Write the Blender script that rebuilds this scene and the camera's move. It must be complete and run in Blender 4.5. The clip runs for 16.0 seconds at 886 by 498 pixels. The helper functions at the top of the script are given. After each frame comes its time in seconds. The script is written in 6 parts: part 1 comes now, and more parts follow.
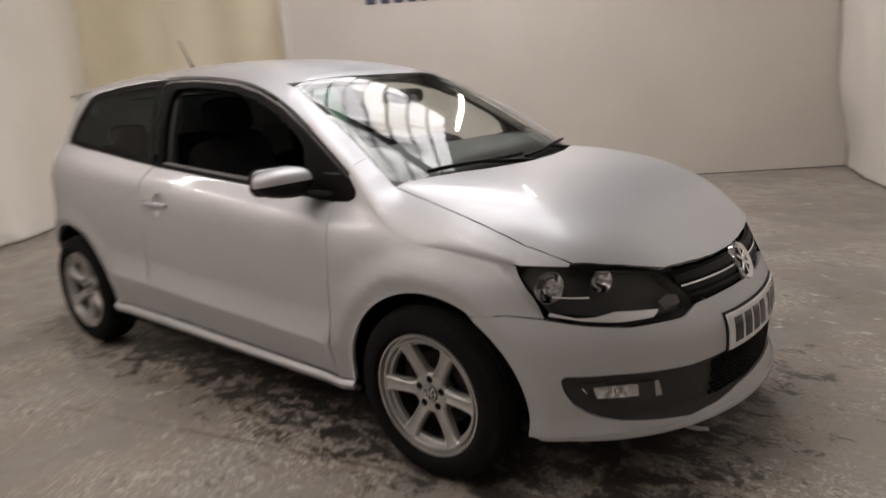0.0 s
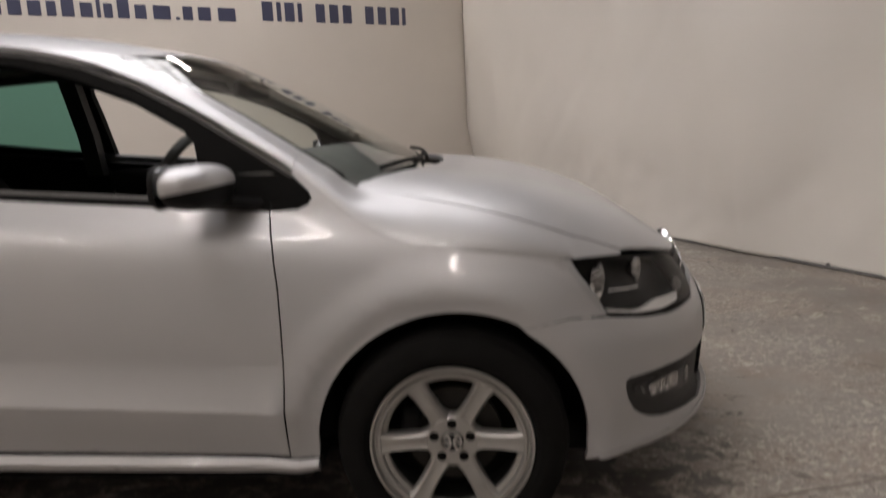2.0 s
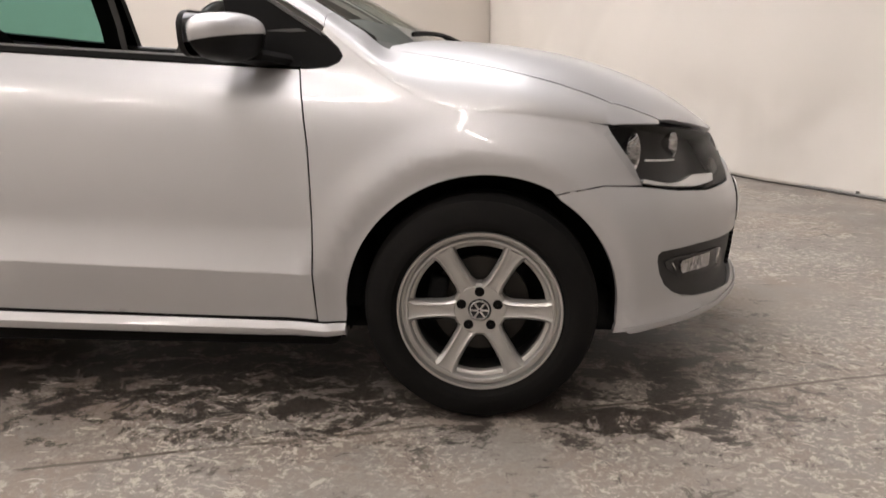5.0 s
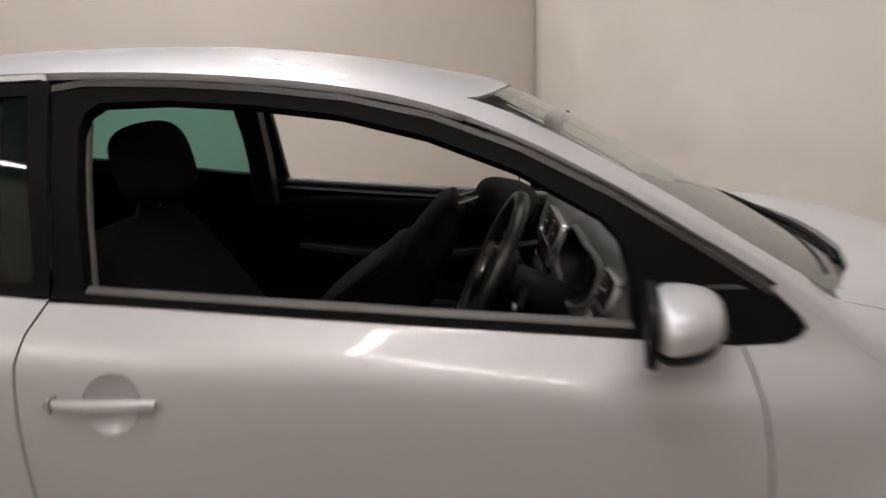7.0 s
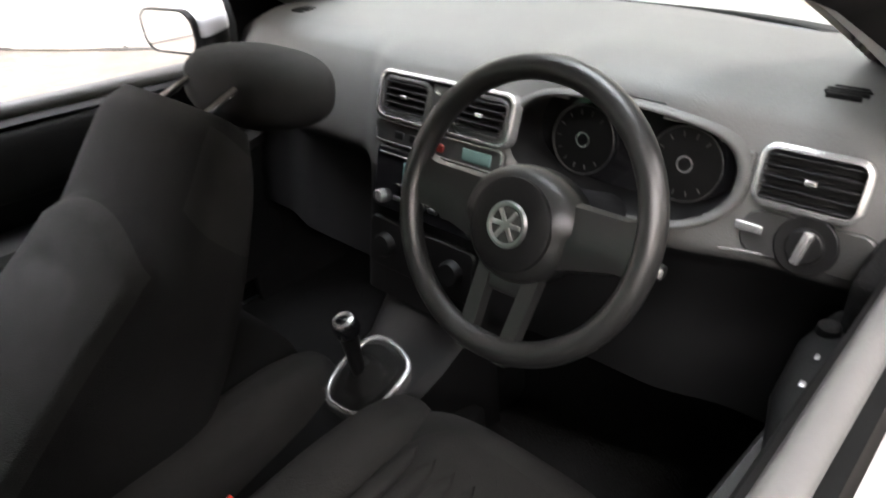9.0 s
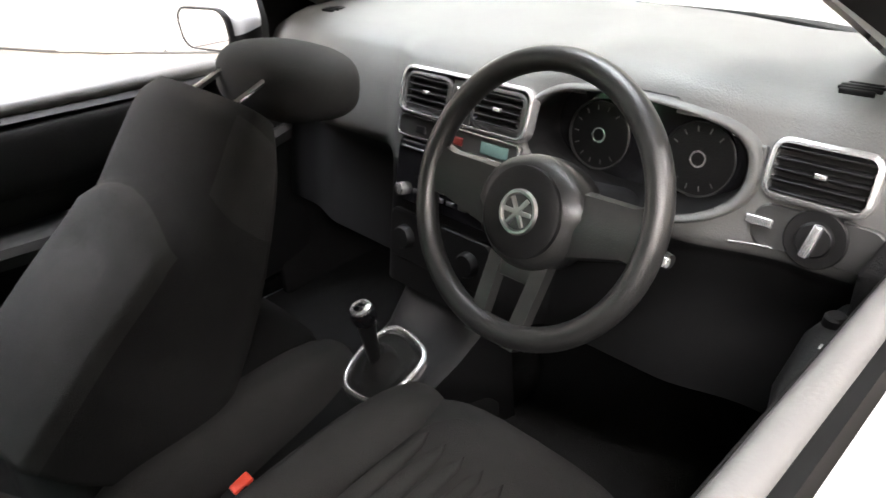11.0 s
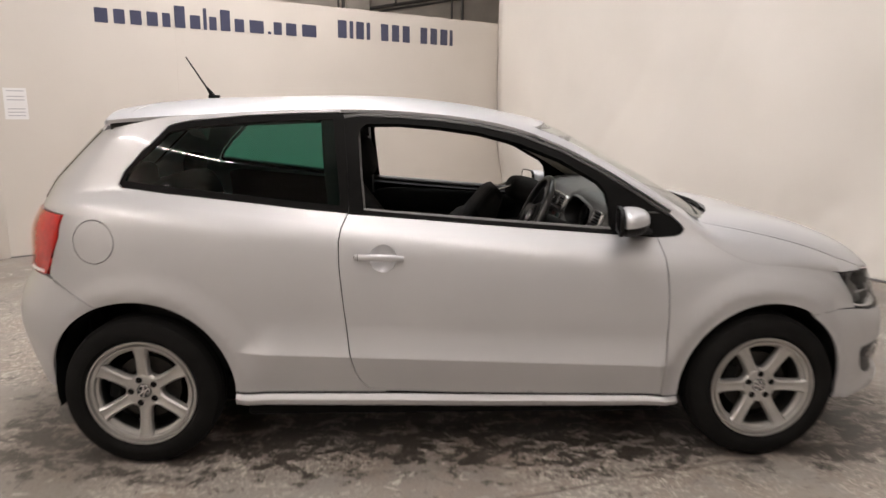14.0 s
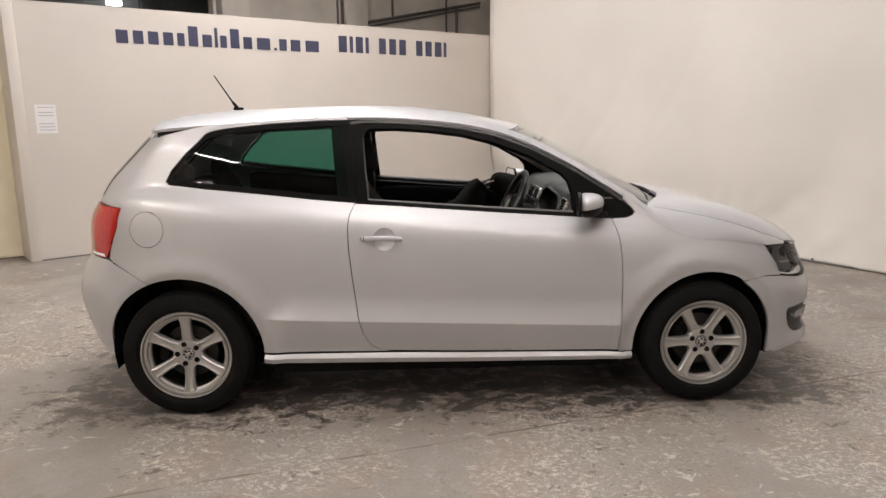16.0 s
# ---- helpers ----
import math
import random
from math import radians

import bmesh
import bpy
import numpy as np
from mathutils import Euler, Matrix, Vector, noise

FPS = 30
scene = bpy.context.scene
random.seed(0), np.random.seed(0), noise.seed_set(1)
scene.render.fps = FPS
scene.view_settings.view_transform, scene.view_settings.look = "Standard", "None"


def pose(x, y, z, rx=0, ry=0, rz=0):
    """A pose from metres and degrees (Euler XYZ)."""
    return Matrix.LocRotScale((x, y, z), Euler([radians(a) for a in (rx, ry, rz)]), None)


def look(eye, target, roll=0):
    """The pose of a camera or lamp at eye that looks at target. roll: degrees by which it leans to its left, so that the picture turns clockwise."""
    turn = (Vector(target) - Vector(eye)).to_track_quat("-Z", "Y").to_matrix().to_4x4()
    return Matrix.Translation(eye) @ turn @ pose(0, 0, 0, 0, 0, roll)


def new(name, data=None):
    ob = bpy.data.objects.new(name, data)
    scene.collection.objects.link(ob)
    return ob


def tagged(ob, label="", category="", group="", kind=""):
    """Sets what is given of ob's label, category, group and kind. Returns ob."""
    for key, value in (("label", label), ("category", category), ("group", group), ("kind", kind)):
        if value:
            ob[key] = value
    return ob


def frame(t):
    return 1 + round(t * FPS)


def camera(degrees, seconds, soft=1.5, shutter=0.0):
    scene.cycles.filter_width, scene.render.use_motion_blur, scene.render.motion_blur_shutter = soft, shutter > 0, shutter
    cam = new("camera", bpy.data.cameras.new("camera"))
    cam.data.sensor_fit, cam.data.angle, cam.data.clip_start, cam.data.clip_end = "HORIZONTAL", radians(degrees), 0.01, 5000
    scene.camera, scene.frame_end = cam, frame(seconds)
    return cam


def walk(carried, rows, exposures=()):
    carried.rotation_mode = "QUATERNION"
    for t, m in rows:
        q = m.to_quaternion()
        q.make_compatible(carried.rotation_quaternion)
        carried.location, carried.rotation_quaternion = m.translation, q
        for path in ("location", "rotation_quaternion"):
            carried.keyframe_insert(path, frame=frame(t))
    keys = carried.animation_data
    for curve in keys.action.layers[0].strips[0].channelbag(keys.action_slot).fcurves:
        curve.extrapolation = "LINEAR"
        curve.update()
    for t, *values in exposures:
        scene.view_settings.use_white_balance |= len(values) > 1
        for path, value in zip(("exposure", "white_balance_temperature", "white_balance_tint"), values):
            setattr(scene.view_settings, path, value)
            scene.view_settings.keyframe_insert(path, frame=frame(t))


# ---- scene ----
cam = camera(66.0, 16.0, shutter=0.65)
PATH = [
    (0, (3.853, -2.346, 1.307), (2.618, -0.848, 0.825), -3.6),
    (0.5, (3.437, -2.26, 1.304), (2.504, -0.554, 0.838), -4.6),
    (1, (3.051, -2.36, 1.326), (2.56, -0.467, 0.908), -3.1),
    (1.5, (2.765, -2.458, 1.334), (2.515, -0.508, 0.969), -2.8),
    (2, (2.584, -2.419, 1.128), (2.448, -0.461, 0.747), -2.3),
    (2.5, (2.596, -2.425, 0.897), (2.404, -0.485, 0.447), -1.8),
    (3, (2.592, -2.458, 0.818), (2.379, -0.541, 0.29), -1.4),
    (3.2, (2.579, -2.471, 0.825), (2.387, -0.554, 0.287), -1.4),
    (5.3, (2.538, -2.438, 0.968), (2.358, -0.515, 0.449), -1.0),
    (5.5, (2.554, -2.445, 1.061), (2.321, -0.507, 0.623), -1.0),
    (6, (2.326, -2.363, 1.292), (2.037, -0.448, 0.793), -2.8),
    (6.5, (1.929, -2.219, 1.329), (1.701, -0.285, 0.876), -1.2),
    (7, (1.569, -1.849, 1.371), (1.471, 0.087, 0.88), -1.4),
    (7.5, (1.247, -1.481, 1.367), (1.601, 0.424, 0.87), -2.8),
    (8, (1.138, -1.097, 1.345), (1.906, 0.653, 0.754), -5.0),
    (8.5, (1.07, -0.841, 1.347), (2.164, 0.619, 0.527), -6.6),
    (9, (1.034, -0.75, 1.341), (2.222, 0.467, 0.289), -5.7),
    (9.2, (1.027, -0.74, 1.338), (2.246, 0.432, 0.269), -5.7),
    (11.3, (1.022, -0.818, 1.326), (2.112, 0.536, 0.332), -5.6),
    (11.5, (1.048, -0.895, 1.344), (1.855, 0.682, 0.415), -4.4),
    (12, (1.014, -1.333, 1.365), (1.22, 0.542, 0.7), -0.4),
    (12.5, (1.029, -1.815, 1.382), (1.094, 0.088, 0.769), -0.3),
    (13, (1.035, -2.355, 1.336), (1.084, -0.438, 0.769), -0.3),
    (13.5, (1.044, -2.864, 1.371), (1.118, -0.924, 0.889), -0.7),
    (14, (1.046, -3.351, 1.396), (1.141, -1.394, 0.996), 0.6),
    (14.5, (1.047, -3.709, 1.399), (1.166, -1.754, 0.994), 0.4),
    (15, (1.075, -3.894, 1.389), (1.169, -1.933, 1.007), -0.5),
    (15.5, (1.072, -3.922, 1.392), (1.161, -1.96, 1.014), -0.5),
    (16, (1.067, -3.918, 1.386), (1.158, -1.956, 1.009), -0.5),
]
walk(cam, [(t, look(eye, target, roll)) for t, eye, target, roll in PATH],
     exposures=[(0, -0.42, 6500, 10), (1.0, -0.67, 6500, 10), (1.5, -0.72, 6500, 10), (2.0, -0.57, 6500, 10), (2.5, -0.32, 6500, 10), (3.0, 0.06, 6500, 10), (3.2, 0.22, 6500, 10),
                (5.3, 0.33, 6500, 10), (5.5, 0.13, 6500, 10), (6.0, -0.17, 6500, 10), (7.0, -0.27, 6500, 10), (7.5, -0.05, 6400, 10), (8.0, 0.72, 6220, 9), (8.5, 1.26, 6100, 8), (9.0, 2.26, 6100, 8),
                (9.6, 2.26, 6100, 8), (11.2, 2.9, 6150, 8), (11.6, 3.2, 6180, 8), (12.0, 2.68, 6200, 9), (12.5, 0.74, 6300, 9), (13.0, 0.18, 6400, 10),
                (13.5, 0.17, 6500, 10), (14.0, 0.19, 6500, 10), (16.0, 0.18, 6500, 10)])

# ---- light ----
world = bpy.data.worlds.new("World")
scene.world = world
world.use_nodes = True
world.node_tree.nodes["Background"].inputs[0].default_value = (0.55, 0.58, 0.62, 1)
world.node_tree.nodes["Background"].inputs[1].default_value = 0.12
TUBE_STRENGTH, ROOFLIGHT_STRENGTH = 138.0, 7.7


# ---- materials ----
def material(name, colour, rough=0.5, metal=0.0, vary=0.06, scale=8.0, bump=0.0, bump_scale=60.0, coat=0.0, spec=0.5):
    m = bpy.data.materials.new(name)
    m.use_nodes = True
    nt = m.node_tree
    b = nt.nodes["Principled BSDF"]
    b.inputs["Roughness"].default_value = rough
    b.inputs["Metallic"].default_value = metal
    b.inputs["Coat Weight"].default_value = coat
    b.inputs["Coat Roughness"].default_value = 0.055
    b.inputs["Specular IOR Level"].default_value = spec
    b.inputs["Base Color"].default_value = (*colour, 1)
    co = nt.nodes.new("ShaderNodeTexCoord")
    if vary:
        n = nt.nodes.new("ShaderNodeTexNoise")
        n.inputs["Scale"].default_value = scale
        n.inputs["Detail"].default_value = 5
        nt.links.new(co.outputs["Object"], n.inputs["Vector"])
        r = nt.nodes.new("ShaderNodeValToRGB")
        r.color_ramp.elements[0].position, r.color_ramp.elements[1].position = 0.3, 0.7
        r.color_ramp.elements[0].color = (*[c * (1 - vary) for c in colour], 1)
        r.color_ramp.elements[1].color = (*[min(1, c * (1 + vary)) for c in colour], 1)
        nt.links.new(n.outputs["Fac"], r.inputs["Fac"])
        nt.links.new(r.outputs["Color"], b.inputs["Base Color"])
    if bump:
        n2 = nt.nodes.new("ShaderNodeTexNoise")
        n2.inputs["Scale"].default_value = bump_scale
        n2.inputs["Detail"].default_value = 4
        nt.links.new(co.outputs["Object"], n2.inputs["Vector"])
        bp = nt.nodes.new("ShaderNodeBump")
        bp.inputs["Strength"].default_value = bump
        bp.inputs["Distance"].default_value = 0.004
        nt.links.new(n2.outputs["Fac"], bp.inputs["Height"])
        nt.links.new(bp.outputs["Normal"], b.inputs["Normal"])
    return m


def glass(name, tint, gloss=1.0, ior=1.6):
    """Thin glass: tinted see-through with a Fresnel gloss."""
    m = bpy.data.materials.new(name)
    m.use_nodes = True
    nt = m.node_tree
    nt.nodes.remove(nt.nodes["Principled BSDF"])
    out = nt.nodes["Material Output"]
    tr = nt.nodes.new("ShaderNodeBsdfTransparent")
    tr.inputs["Color"].default_value = (*tint, 1)
    gl = nt.nodes.new("ShaderNodeBsdfGlossy")
    gl.inputs["Roughness"].default_value = 0.01
    gl.inputs["Color"].default_value = (gloss, gloss, gloss, 1)
    # gloss rises towards grazing angles, alike from both sides of the pane
    lw = nt.nodes.new("ShaderNodeLayerWeight")
    lw.inputs["Blend"].default_value = 0.5
    pw = nt.nodes.new("ShaderNodeMath")
    pw.operation = "POWER"
    pw.inputs[1].default_value = 5.0
    nt.links.new(lw.outputs["Facing"], pw.inputs[0])
    fr = nt.nodes.new("ShaderNodeMapRange")
    f0 = 1.5 * ((ior - 1) / (ior + 1)) ** 2
    fr.inputs["To Min"].default_value, fr.inputs["To Max"].default_value = f0, 1.0
    nt.links.new(pw.outputs[0], fr.inputs["Value"])
    mix = nt.nodes.new("ShaderNodeMixShader")
    nt.links.new(fr.outputs["Result"], mix.inputs["Fac"])
    nt.links.new(tr.outputs["BSDF"], mix.inputs[1])
    nt.links.new(gl.outputs["BSDF"], mix.inputs[2])
    nt.links.new(mix.outputs["Shader"], out.inputs["Surface"])
    return m


def glow(name, colour, strength):
    m = bpy.data.materials.new(name)
    m.use_nodes = True
    nt = m.node_tree
    nt.nodes.remove(nt.nodes["Principled BSDF"])
    e = nt.nodes.new("ShaderNodeEmission")
    e.inputs["Color"].default_value = (*colour, 1)
    e.inputs["Strength"].default_value = strength
    nt.links.new(e.outputs["Emission"], nt.nodes["Material Output"].inputs["Surface"])
    return m


def weathered_pane(strength):
    """Daylight through old translucent roofing, dimmed in streaks by dirt."""
    m = glow("rooflight sky", (1.0, 0.95, 0.96), strength)
    nt = m.node_tree
    co = nt.nodes.new("ShaderNodeTexCoord")
    mp = nt.nodes.new("ShaderNodeMapping")
    mp.inputs["Rotation"].default_value = (0, 0, -math.atan2(-0.618, -0.786))
    mp.inputs["Scale"].default_value = (3.2, 0.35, 1)
    n = nt.nodes.new("ShaderNodeTexNoise")
    n.inputs["Scale"].default_value, n.inputs["Detail"].default_value, n.inputs["Roughness"].default_value = 1.6, 7, 0.68
    r = nt.nodes.new("ShaderNodeMapRange")
    r.inputs["From Min"].default_value, r.inputs["From Max"].default_value = 0.36, 0.62
    r.inputs["To Min"].default_value, r.inputs["To Max"].default_value = 0.25 * strength, 1.25 * strength
    nt.links.new(co.outputs["Object"], mp.inputs["Vector"])
    nt.links.new(mp.outputs["Vector"], n.inputs["Vector"])
    nt.links.new(n.outputs["Fac"], r.inputs["Value"])
    nt.links.new(r.outputs["Result"], nt.nodes["Emission"].inputs["Strength"])
    return m


def concrete():
    """Old painted concrete: brown-grey, mottled, with pale worn flecks, dark oil stains, and damp marks mixed with
    painted shade under the car.
    """
    m = bpy.data.materials.new("worn concrete")
    m.use_nodes = True
    nt = m.node_tree
    b = nt.nodes["Principled BSDF"]
    co = nt.nodes.new("ShaderNodeTexCoord")

    def noise_node(scale, detail, rough=0.6, dist=0.0, stretch=None):
        n = nt.nodes.new("ShaderNodeTexNoise")
        n.inputs["Scale"].default_value, n.inputs["Detail"].default_value = scale, detail
        n.inputs["Roughness"].default_value, n.inputs["Distortion"].default_value = rough, dist
        if stretch:
            mp = nt.nodes.new("ShaderNodeMapping")
            mp.inputs["Scale"].default_value = stretch
            mp.inputs["Rotation"].default_value = (0, 0, 0.35)
            nt.links.new(co.outputs["Object"], mp.inputs["Vector"])
            nt.links.new(mp.outputs["Vector"], n.inputs["Vector"])
        else:
            nt.links.new(co.outputs["Object"], n.inputs["Vector"])
        return n.outputs["Fac"]

    def ramp(src, lo, hi, a=(0, 0, 0), c=(1, 1, 1)):
        r = nt.nodes.new("ShaderNodeValToRGB")
        r.color_ramp.elements[0].position, r.color_ramp.elements[1].position = lo, hi
        r.color_ramp.elements[0].color, r.color_ramp.elements[1].color = (*a, 1), (*c, 1)
        nt.links.new(src, r.inputs["Fac"])
        return r.outputs["Color"]

    def mixed(fac, a, c):
        x = nt.nodes.new("ShaderNodeMix")
        x.data_type = "RGBA"
        nt.links.new(fac, x.inputs["Factor"])
        for src, slot in ((a, 6), (c, 7)):
            if isinstance(src, tuple):
                x.inputs[slot].default_value = (*src, 1)
            else:
                nt.links.new(src, x.inputs[slot])
        return x.outputs[2]

    def times(a, c):
        x = nt.nodes.new("ShaderNodeMath")
        x.operation = "MULTIPLY"
        nt.links.new(a, x.inputs[0])
        nt.links.new(c, x.inputs[1])
        return x.outputs[0]

    base = ramp(noise_node(0.9, 6, 0.62, 0.5), 0.32, 0.7, (0.182, 0.161, 0.141), (0.274, 0.247, 0.220))
    base = mixed(ramp(noise_node(1.7, 5, 0.65, 0.6), 0.47, 0.60, (0.0,) * 3, (0.6,) * 3), base, (0.250, 0.190, 0.148))
    # smooth grey patches where the coating still holds
    base = mixed(ramp(noise_node(2.3, 6, 0.7, 0.8, (1.0, 1.3, 1)), 0.56, 0.60, (0.0,) * 3, (0.7,) * 3), base, (0.235, 0.219, 0.201))
    grain = ramp(noise_node(70, 8, 0.8), 0.3, 0.72, (0.12, 0.108, 0.096), (0.365, 0.337, 0.303))
    col = mixed(ramp(noise_node(5, 4), 0.35, 0.65, (0.15,) * 3, (0.55,) * 3), base, grain)
    worn = ramp(noise_node(0.85, 5, 0.62, 0.3), 0.47, 0.56)
    flecks = times(ramp(noise_node(38, 9, 0.76, 1.0, (1.0, 1.25, 1)), 0.525, 0.565), worn)
    col = mixed(flecks, col, (0.46, 0.42, 0.365))
    flakes = times(ramp(noise_node(9, 7, 0.7, 0.9, (0.9, 1.3, 1)), 0.60, 0.62), ramp(noise_node(0.7, 4, 0.6), 0.42, 0.52))
    col = mixed(flakes, col, (0.43, 0.395, 0.345))
    pits = times(ramp(noise_node(11, 9, 0.75, 0.7, (1.0, 1.3, 1)), 0.585, 0.615), ramp(noise_node(0.8, 4, 0.6, 0.3), 0.45, 0.56))
    col = mixed(pits, col, (0.105, 0.09, 0.078))
    # a saw-cut joint across the slab
    cut = nt.nodes.new("ShaderNodeVectorMath")
    cut.operation = "DOT_PRODUCT"
    nt.links.new(co.outputs["Object"], cut.inputs[0])
    cut.inputs[1].default_value = (0.27, -0.963, 0)
    joint_at = nt.nodes.new("ShaderNodeMath")
    joint_at.operation = "MULTIPLY_ADD"
    nt.links.new(noise_node(1.5, 4), joint_at.inputs[0])
    joint_at.inputs[1].default_value = 0.05
    nt.links.new(cut.outputs["Value"], joint_at.inputs[2])
    # damp drip marks round wheels and sills, with the car's contact shade painted in
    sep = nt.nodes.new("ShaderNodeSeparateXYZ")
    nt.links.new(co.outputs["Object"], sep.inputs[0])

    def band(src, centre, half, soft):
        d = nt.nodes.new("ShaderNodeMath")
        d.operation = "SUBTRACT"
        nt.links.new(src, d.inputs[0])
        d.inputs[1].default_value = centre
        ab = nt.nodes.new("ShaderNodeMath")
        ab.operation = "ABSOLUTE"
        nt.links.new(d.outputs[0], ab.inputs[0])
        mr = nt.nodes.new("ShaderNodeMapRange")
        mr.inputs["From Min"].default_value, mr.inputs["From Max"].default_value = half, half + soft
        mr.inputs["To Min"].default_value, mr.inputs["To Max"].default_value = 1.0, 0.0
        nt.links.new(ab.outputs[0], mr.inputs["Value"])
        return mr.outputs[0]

    joint = times(band(joint_at.outputs[0], 1.47, 0.003, 0.006), ramp(noise_node(3.5, 5, 0.7), 0.40, 0.52))
    col = mixed(joint, col, (0.12, 0.10, 0.085))
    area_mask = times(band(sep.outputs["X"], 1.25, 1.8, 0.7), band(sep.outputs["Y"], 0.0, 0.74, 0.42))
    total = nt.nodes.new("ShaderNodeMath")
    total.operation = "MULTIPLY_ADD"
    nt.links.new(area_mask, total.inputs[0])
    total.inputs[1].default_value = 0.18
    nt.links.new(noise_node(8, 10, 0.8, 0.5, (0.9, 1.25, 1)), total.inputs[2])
    damp_and_shade = ramp(total.outputs[0], 0.625, 0.675)
    col = mixed(damp_and_shade, col, (0.055, 0.046, 0.04))
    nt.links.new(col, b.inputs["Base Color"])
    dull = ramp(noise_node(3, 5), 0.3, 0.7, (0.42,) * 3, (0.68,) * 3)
    nt.links.new(mixed(damp_and_shade, dull, (0.33,) * 3), b.inputs["Roughness"])
    bp = nt.nodes.new("ShaderNodeBump")
    bp.inputs["Strength"].default_value, bp.inputs["Distance"].default_value = 0.35, 0.004
    nt.links.new(noise_node(55, 6, 0.7), bp.inputs["Height"])
    nt.links.new(bp.outputs["Normal"], b.inputs["Normal"])
    return m


def silver_paint():
    """Silver metallic lacquer with fine flake and a film of dust low down on the panels."""
    m = material("silver paint", (0.485, 0.49, 0.503), 0.42, 0.42, 0.02, 3.0, coat=0.6)
    nt = m.node_tree
    b = nt.nodes["Principled BSDF"]
    co = nt.nodes.new("ShaderNodeTexCoord")
    n = nt.nodes.new("ShaderNodeTexNoise")
    n.inputs["Scale"].default_value, n.inputs["Detail"].default_value = 900, 1
    nt.links.new(co.outputs["Object"], n.inputs["Vector"])
    mp = nt.nodes.new("ShaderNodeMapRange")
    mp.inputs["To Min"].default_value, mp.inputs["To Max"].default_value = 0.38, 0.54
    nt.links.new(n.outputs["Fac"], mp.inputs["Value"])
    nt.links.new(mp.outputs["Result"], b.inputs["Roughness"])
    return m


CONCRETE = concrete()
SILVER = silver_paint()
WALL_PAINT = material("cream wall paint", (0.62, 0.578, 0.523), 0.55, 0, 0.03, 1.2, 0.05, 25)
DARKENED_PAINT = material("grey-brown paint darkened for reflections", (0.30, 0.28, 0.255), 0.8, 0, 0.15, 1.2, 0.1, 15)
UPPER_PAINT = material("old plaster", (0.68, 0.64, 0.58), 0.8, 0, 0.12, 1.5, 0.15, 18)
SHEET = material("white sheet", (0.66, 0.632, 0.588), 0.38, 0, 0.04, 0.8, 0.05, 12)
# lighter copy of SHEET, standing in for stronger light at that end
LIT_SHEET = material("white sheet lightened for nearby light", (0.82, 0.79, 0.73), 0.42, 0, 0.04, 0.8, 0.05, 12)
# its yellow stands in for warm lamplight on the sheet
LAMPLIT_SHEET = material("sheet tinted as by lamplight", (0.86, 0.785, 0.60), 0.45, 0, 0.1, 0.7, 0.05, 12)
CEILING_PAINT = material("ceiling paint", (0.30, 0.29, 0.275), 0.8, 0, 0.08, 1.0)
STEEL = material("dull steel", (0.16, 0.155, 0.15), 0.5, 0.5, 0.1, 10)
INK = material("dark blue lettering", (0.05, 0.055, 0.10), 0.4, 0, 0.03)
PAPER = material("paper", (0.78, 0.77, 0.76), 0.7, 0, 0.02)
PAPER_INK = material("grey print", (0.45, 0.44, 0.46), 0.7, 0, 0.02)
TUBE = glow("fluorescent tube", (1.0, 0.90, 0.845), TUBE_STRENGTH)
SKYPANE = weathered_pane(ROOFLIGHT_STRENGTH)
LAMP_GLOW = glow("lamp lens", (0.9, 0.94, 1.0), 30)
TRIM_BLACK = material("black rubber trim", (0.0055, 0.0055, 0.0055), 0.5, 0, 0.1, 20, spec=0.05)
PLASTIC_BLACK = material("grained black plastic", (0.0062, 0.0062, 0.0064), 0.5, 0, 0.08, 30, 0.15, 400, spec=0.18)
WHEEL_PLASTIC = material("moulded wheel plastic", (0.0135, 0.0135, 0.0133), 0.36, 0, 0.08, 30, 0.12, 420, spec=0.65)
PLASTIC_GREY = material("grained dashboard plastic", (0.074, 0.074, 0.072), 0.58, 0, 0.05, 20, 0.2, 350, spec=0.4)
PLASTIC_MID = material("dark grey plastic", (0.027, 0.027, 0.0265), 0.38, 0, 0.06, 20, 0.15, 350)
PILLAR_GREY = material("light grey trim", (0.42, 0.41, 0.38), 0.6, 0, 0.04, 10)
GLOSS_BLACK = material("gloss black", (0.008, 0.008, 0.009), 0.12, 0, 0.0)
UNDER = material("underseal", (0.008, 0.008, 0.008), 0.9, 0, 0.1, 6, spec=0.1)
RUBBER = material("tyre rubber", (0.007, 0.0068, 0.0066), 0.8, 0, 0.2, 12, 0.25, 90, spec=0.10)
ALLOY = material("silver alloy", (0.43, 0.425, 0.41), 0.36, 0.7, 0.08, 14)
# barrel and disc carry the shade behind the spokes in their colour
ALLOY_SHADED = material("shaded alloy barrel", (0.03, 0.029, 0.027), 0.5, 0.5, 0.15, 14)
DISC = material("shaded brake disc steel", (0.035, 0.033, 0.03), 0.5, 0.6, 0.2, 12)
CHROME = material("chrome", (0.75, 0.75, 0.76), 0.1, 1.0, 0.0)
SEAL_GREY = material("dull grey seal", (0.10, 0.098, 0.094), 0.6, 0, 0.1, 15)
EMBLEM = material("brushed chrome", (0.5, 0.5, 0.5), 0.36, 1.0, 0.0)
SATIN = material("satin silver", (0.52, 0.52, 0.52), 0.26, 0.8, 0.0)
LAMP_SILVER = material("bright lamp reflector", (0.9, 0.9, 0.9), 0.22, 0.45, 0.0)
REFLECTOR = material("chrome reflector", (0.62, 0.62, 0.63), 0.12, 1.0, 0.5, 70)
SURROUND = material("dark bumper plastic", (0.022, 0.022, 0.022), 0.55, 0, 0.08, 20, 0.2, 300)
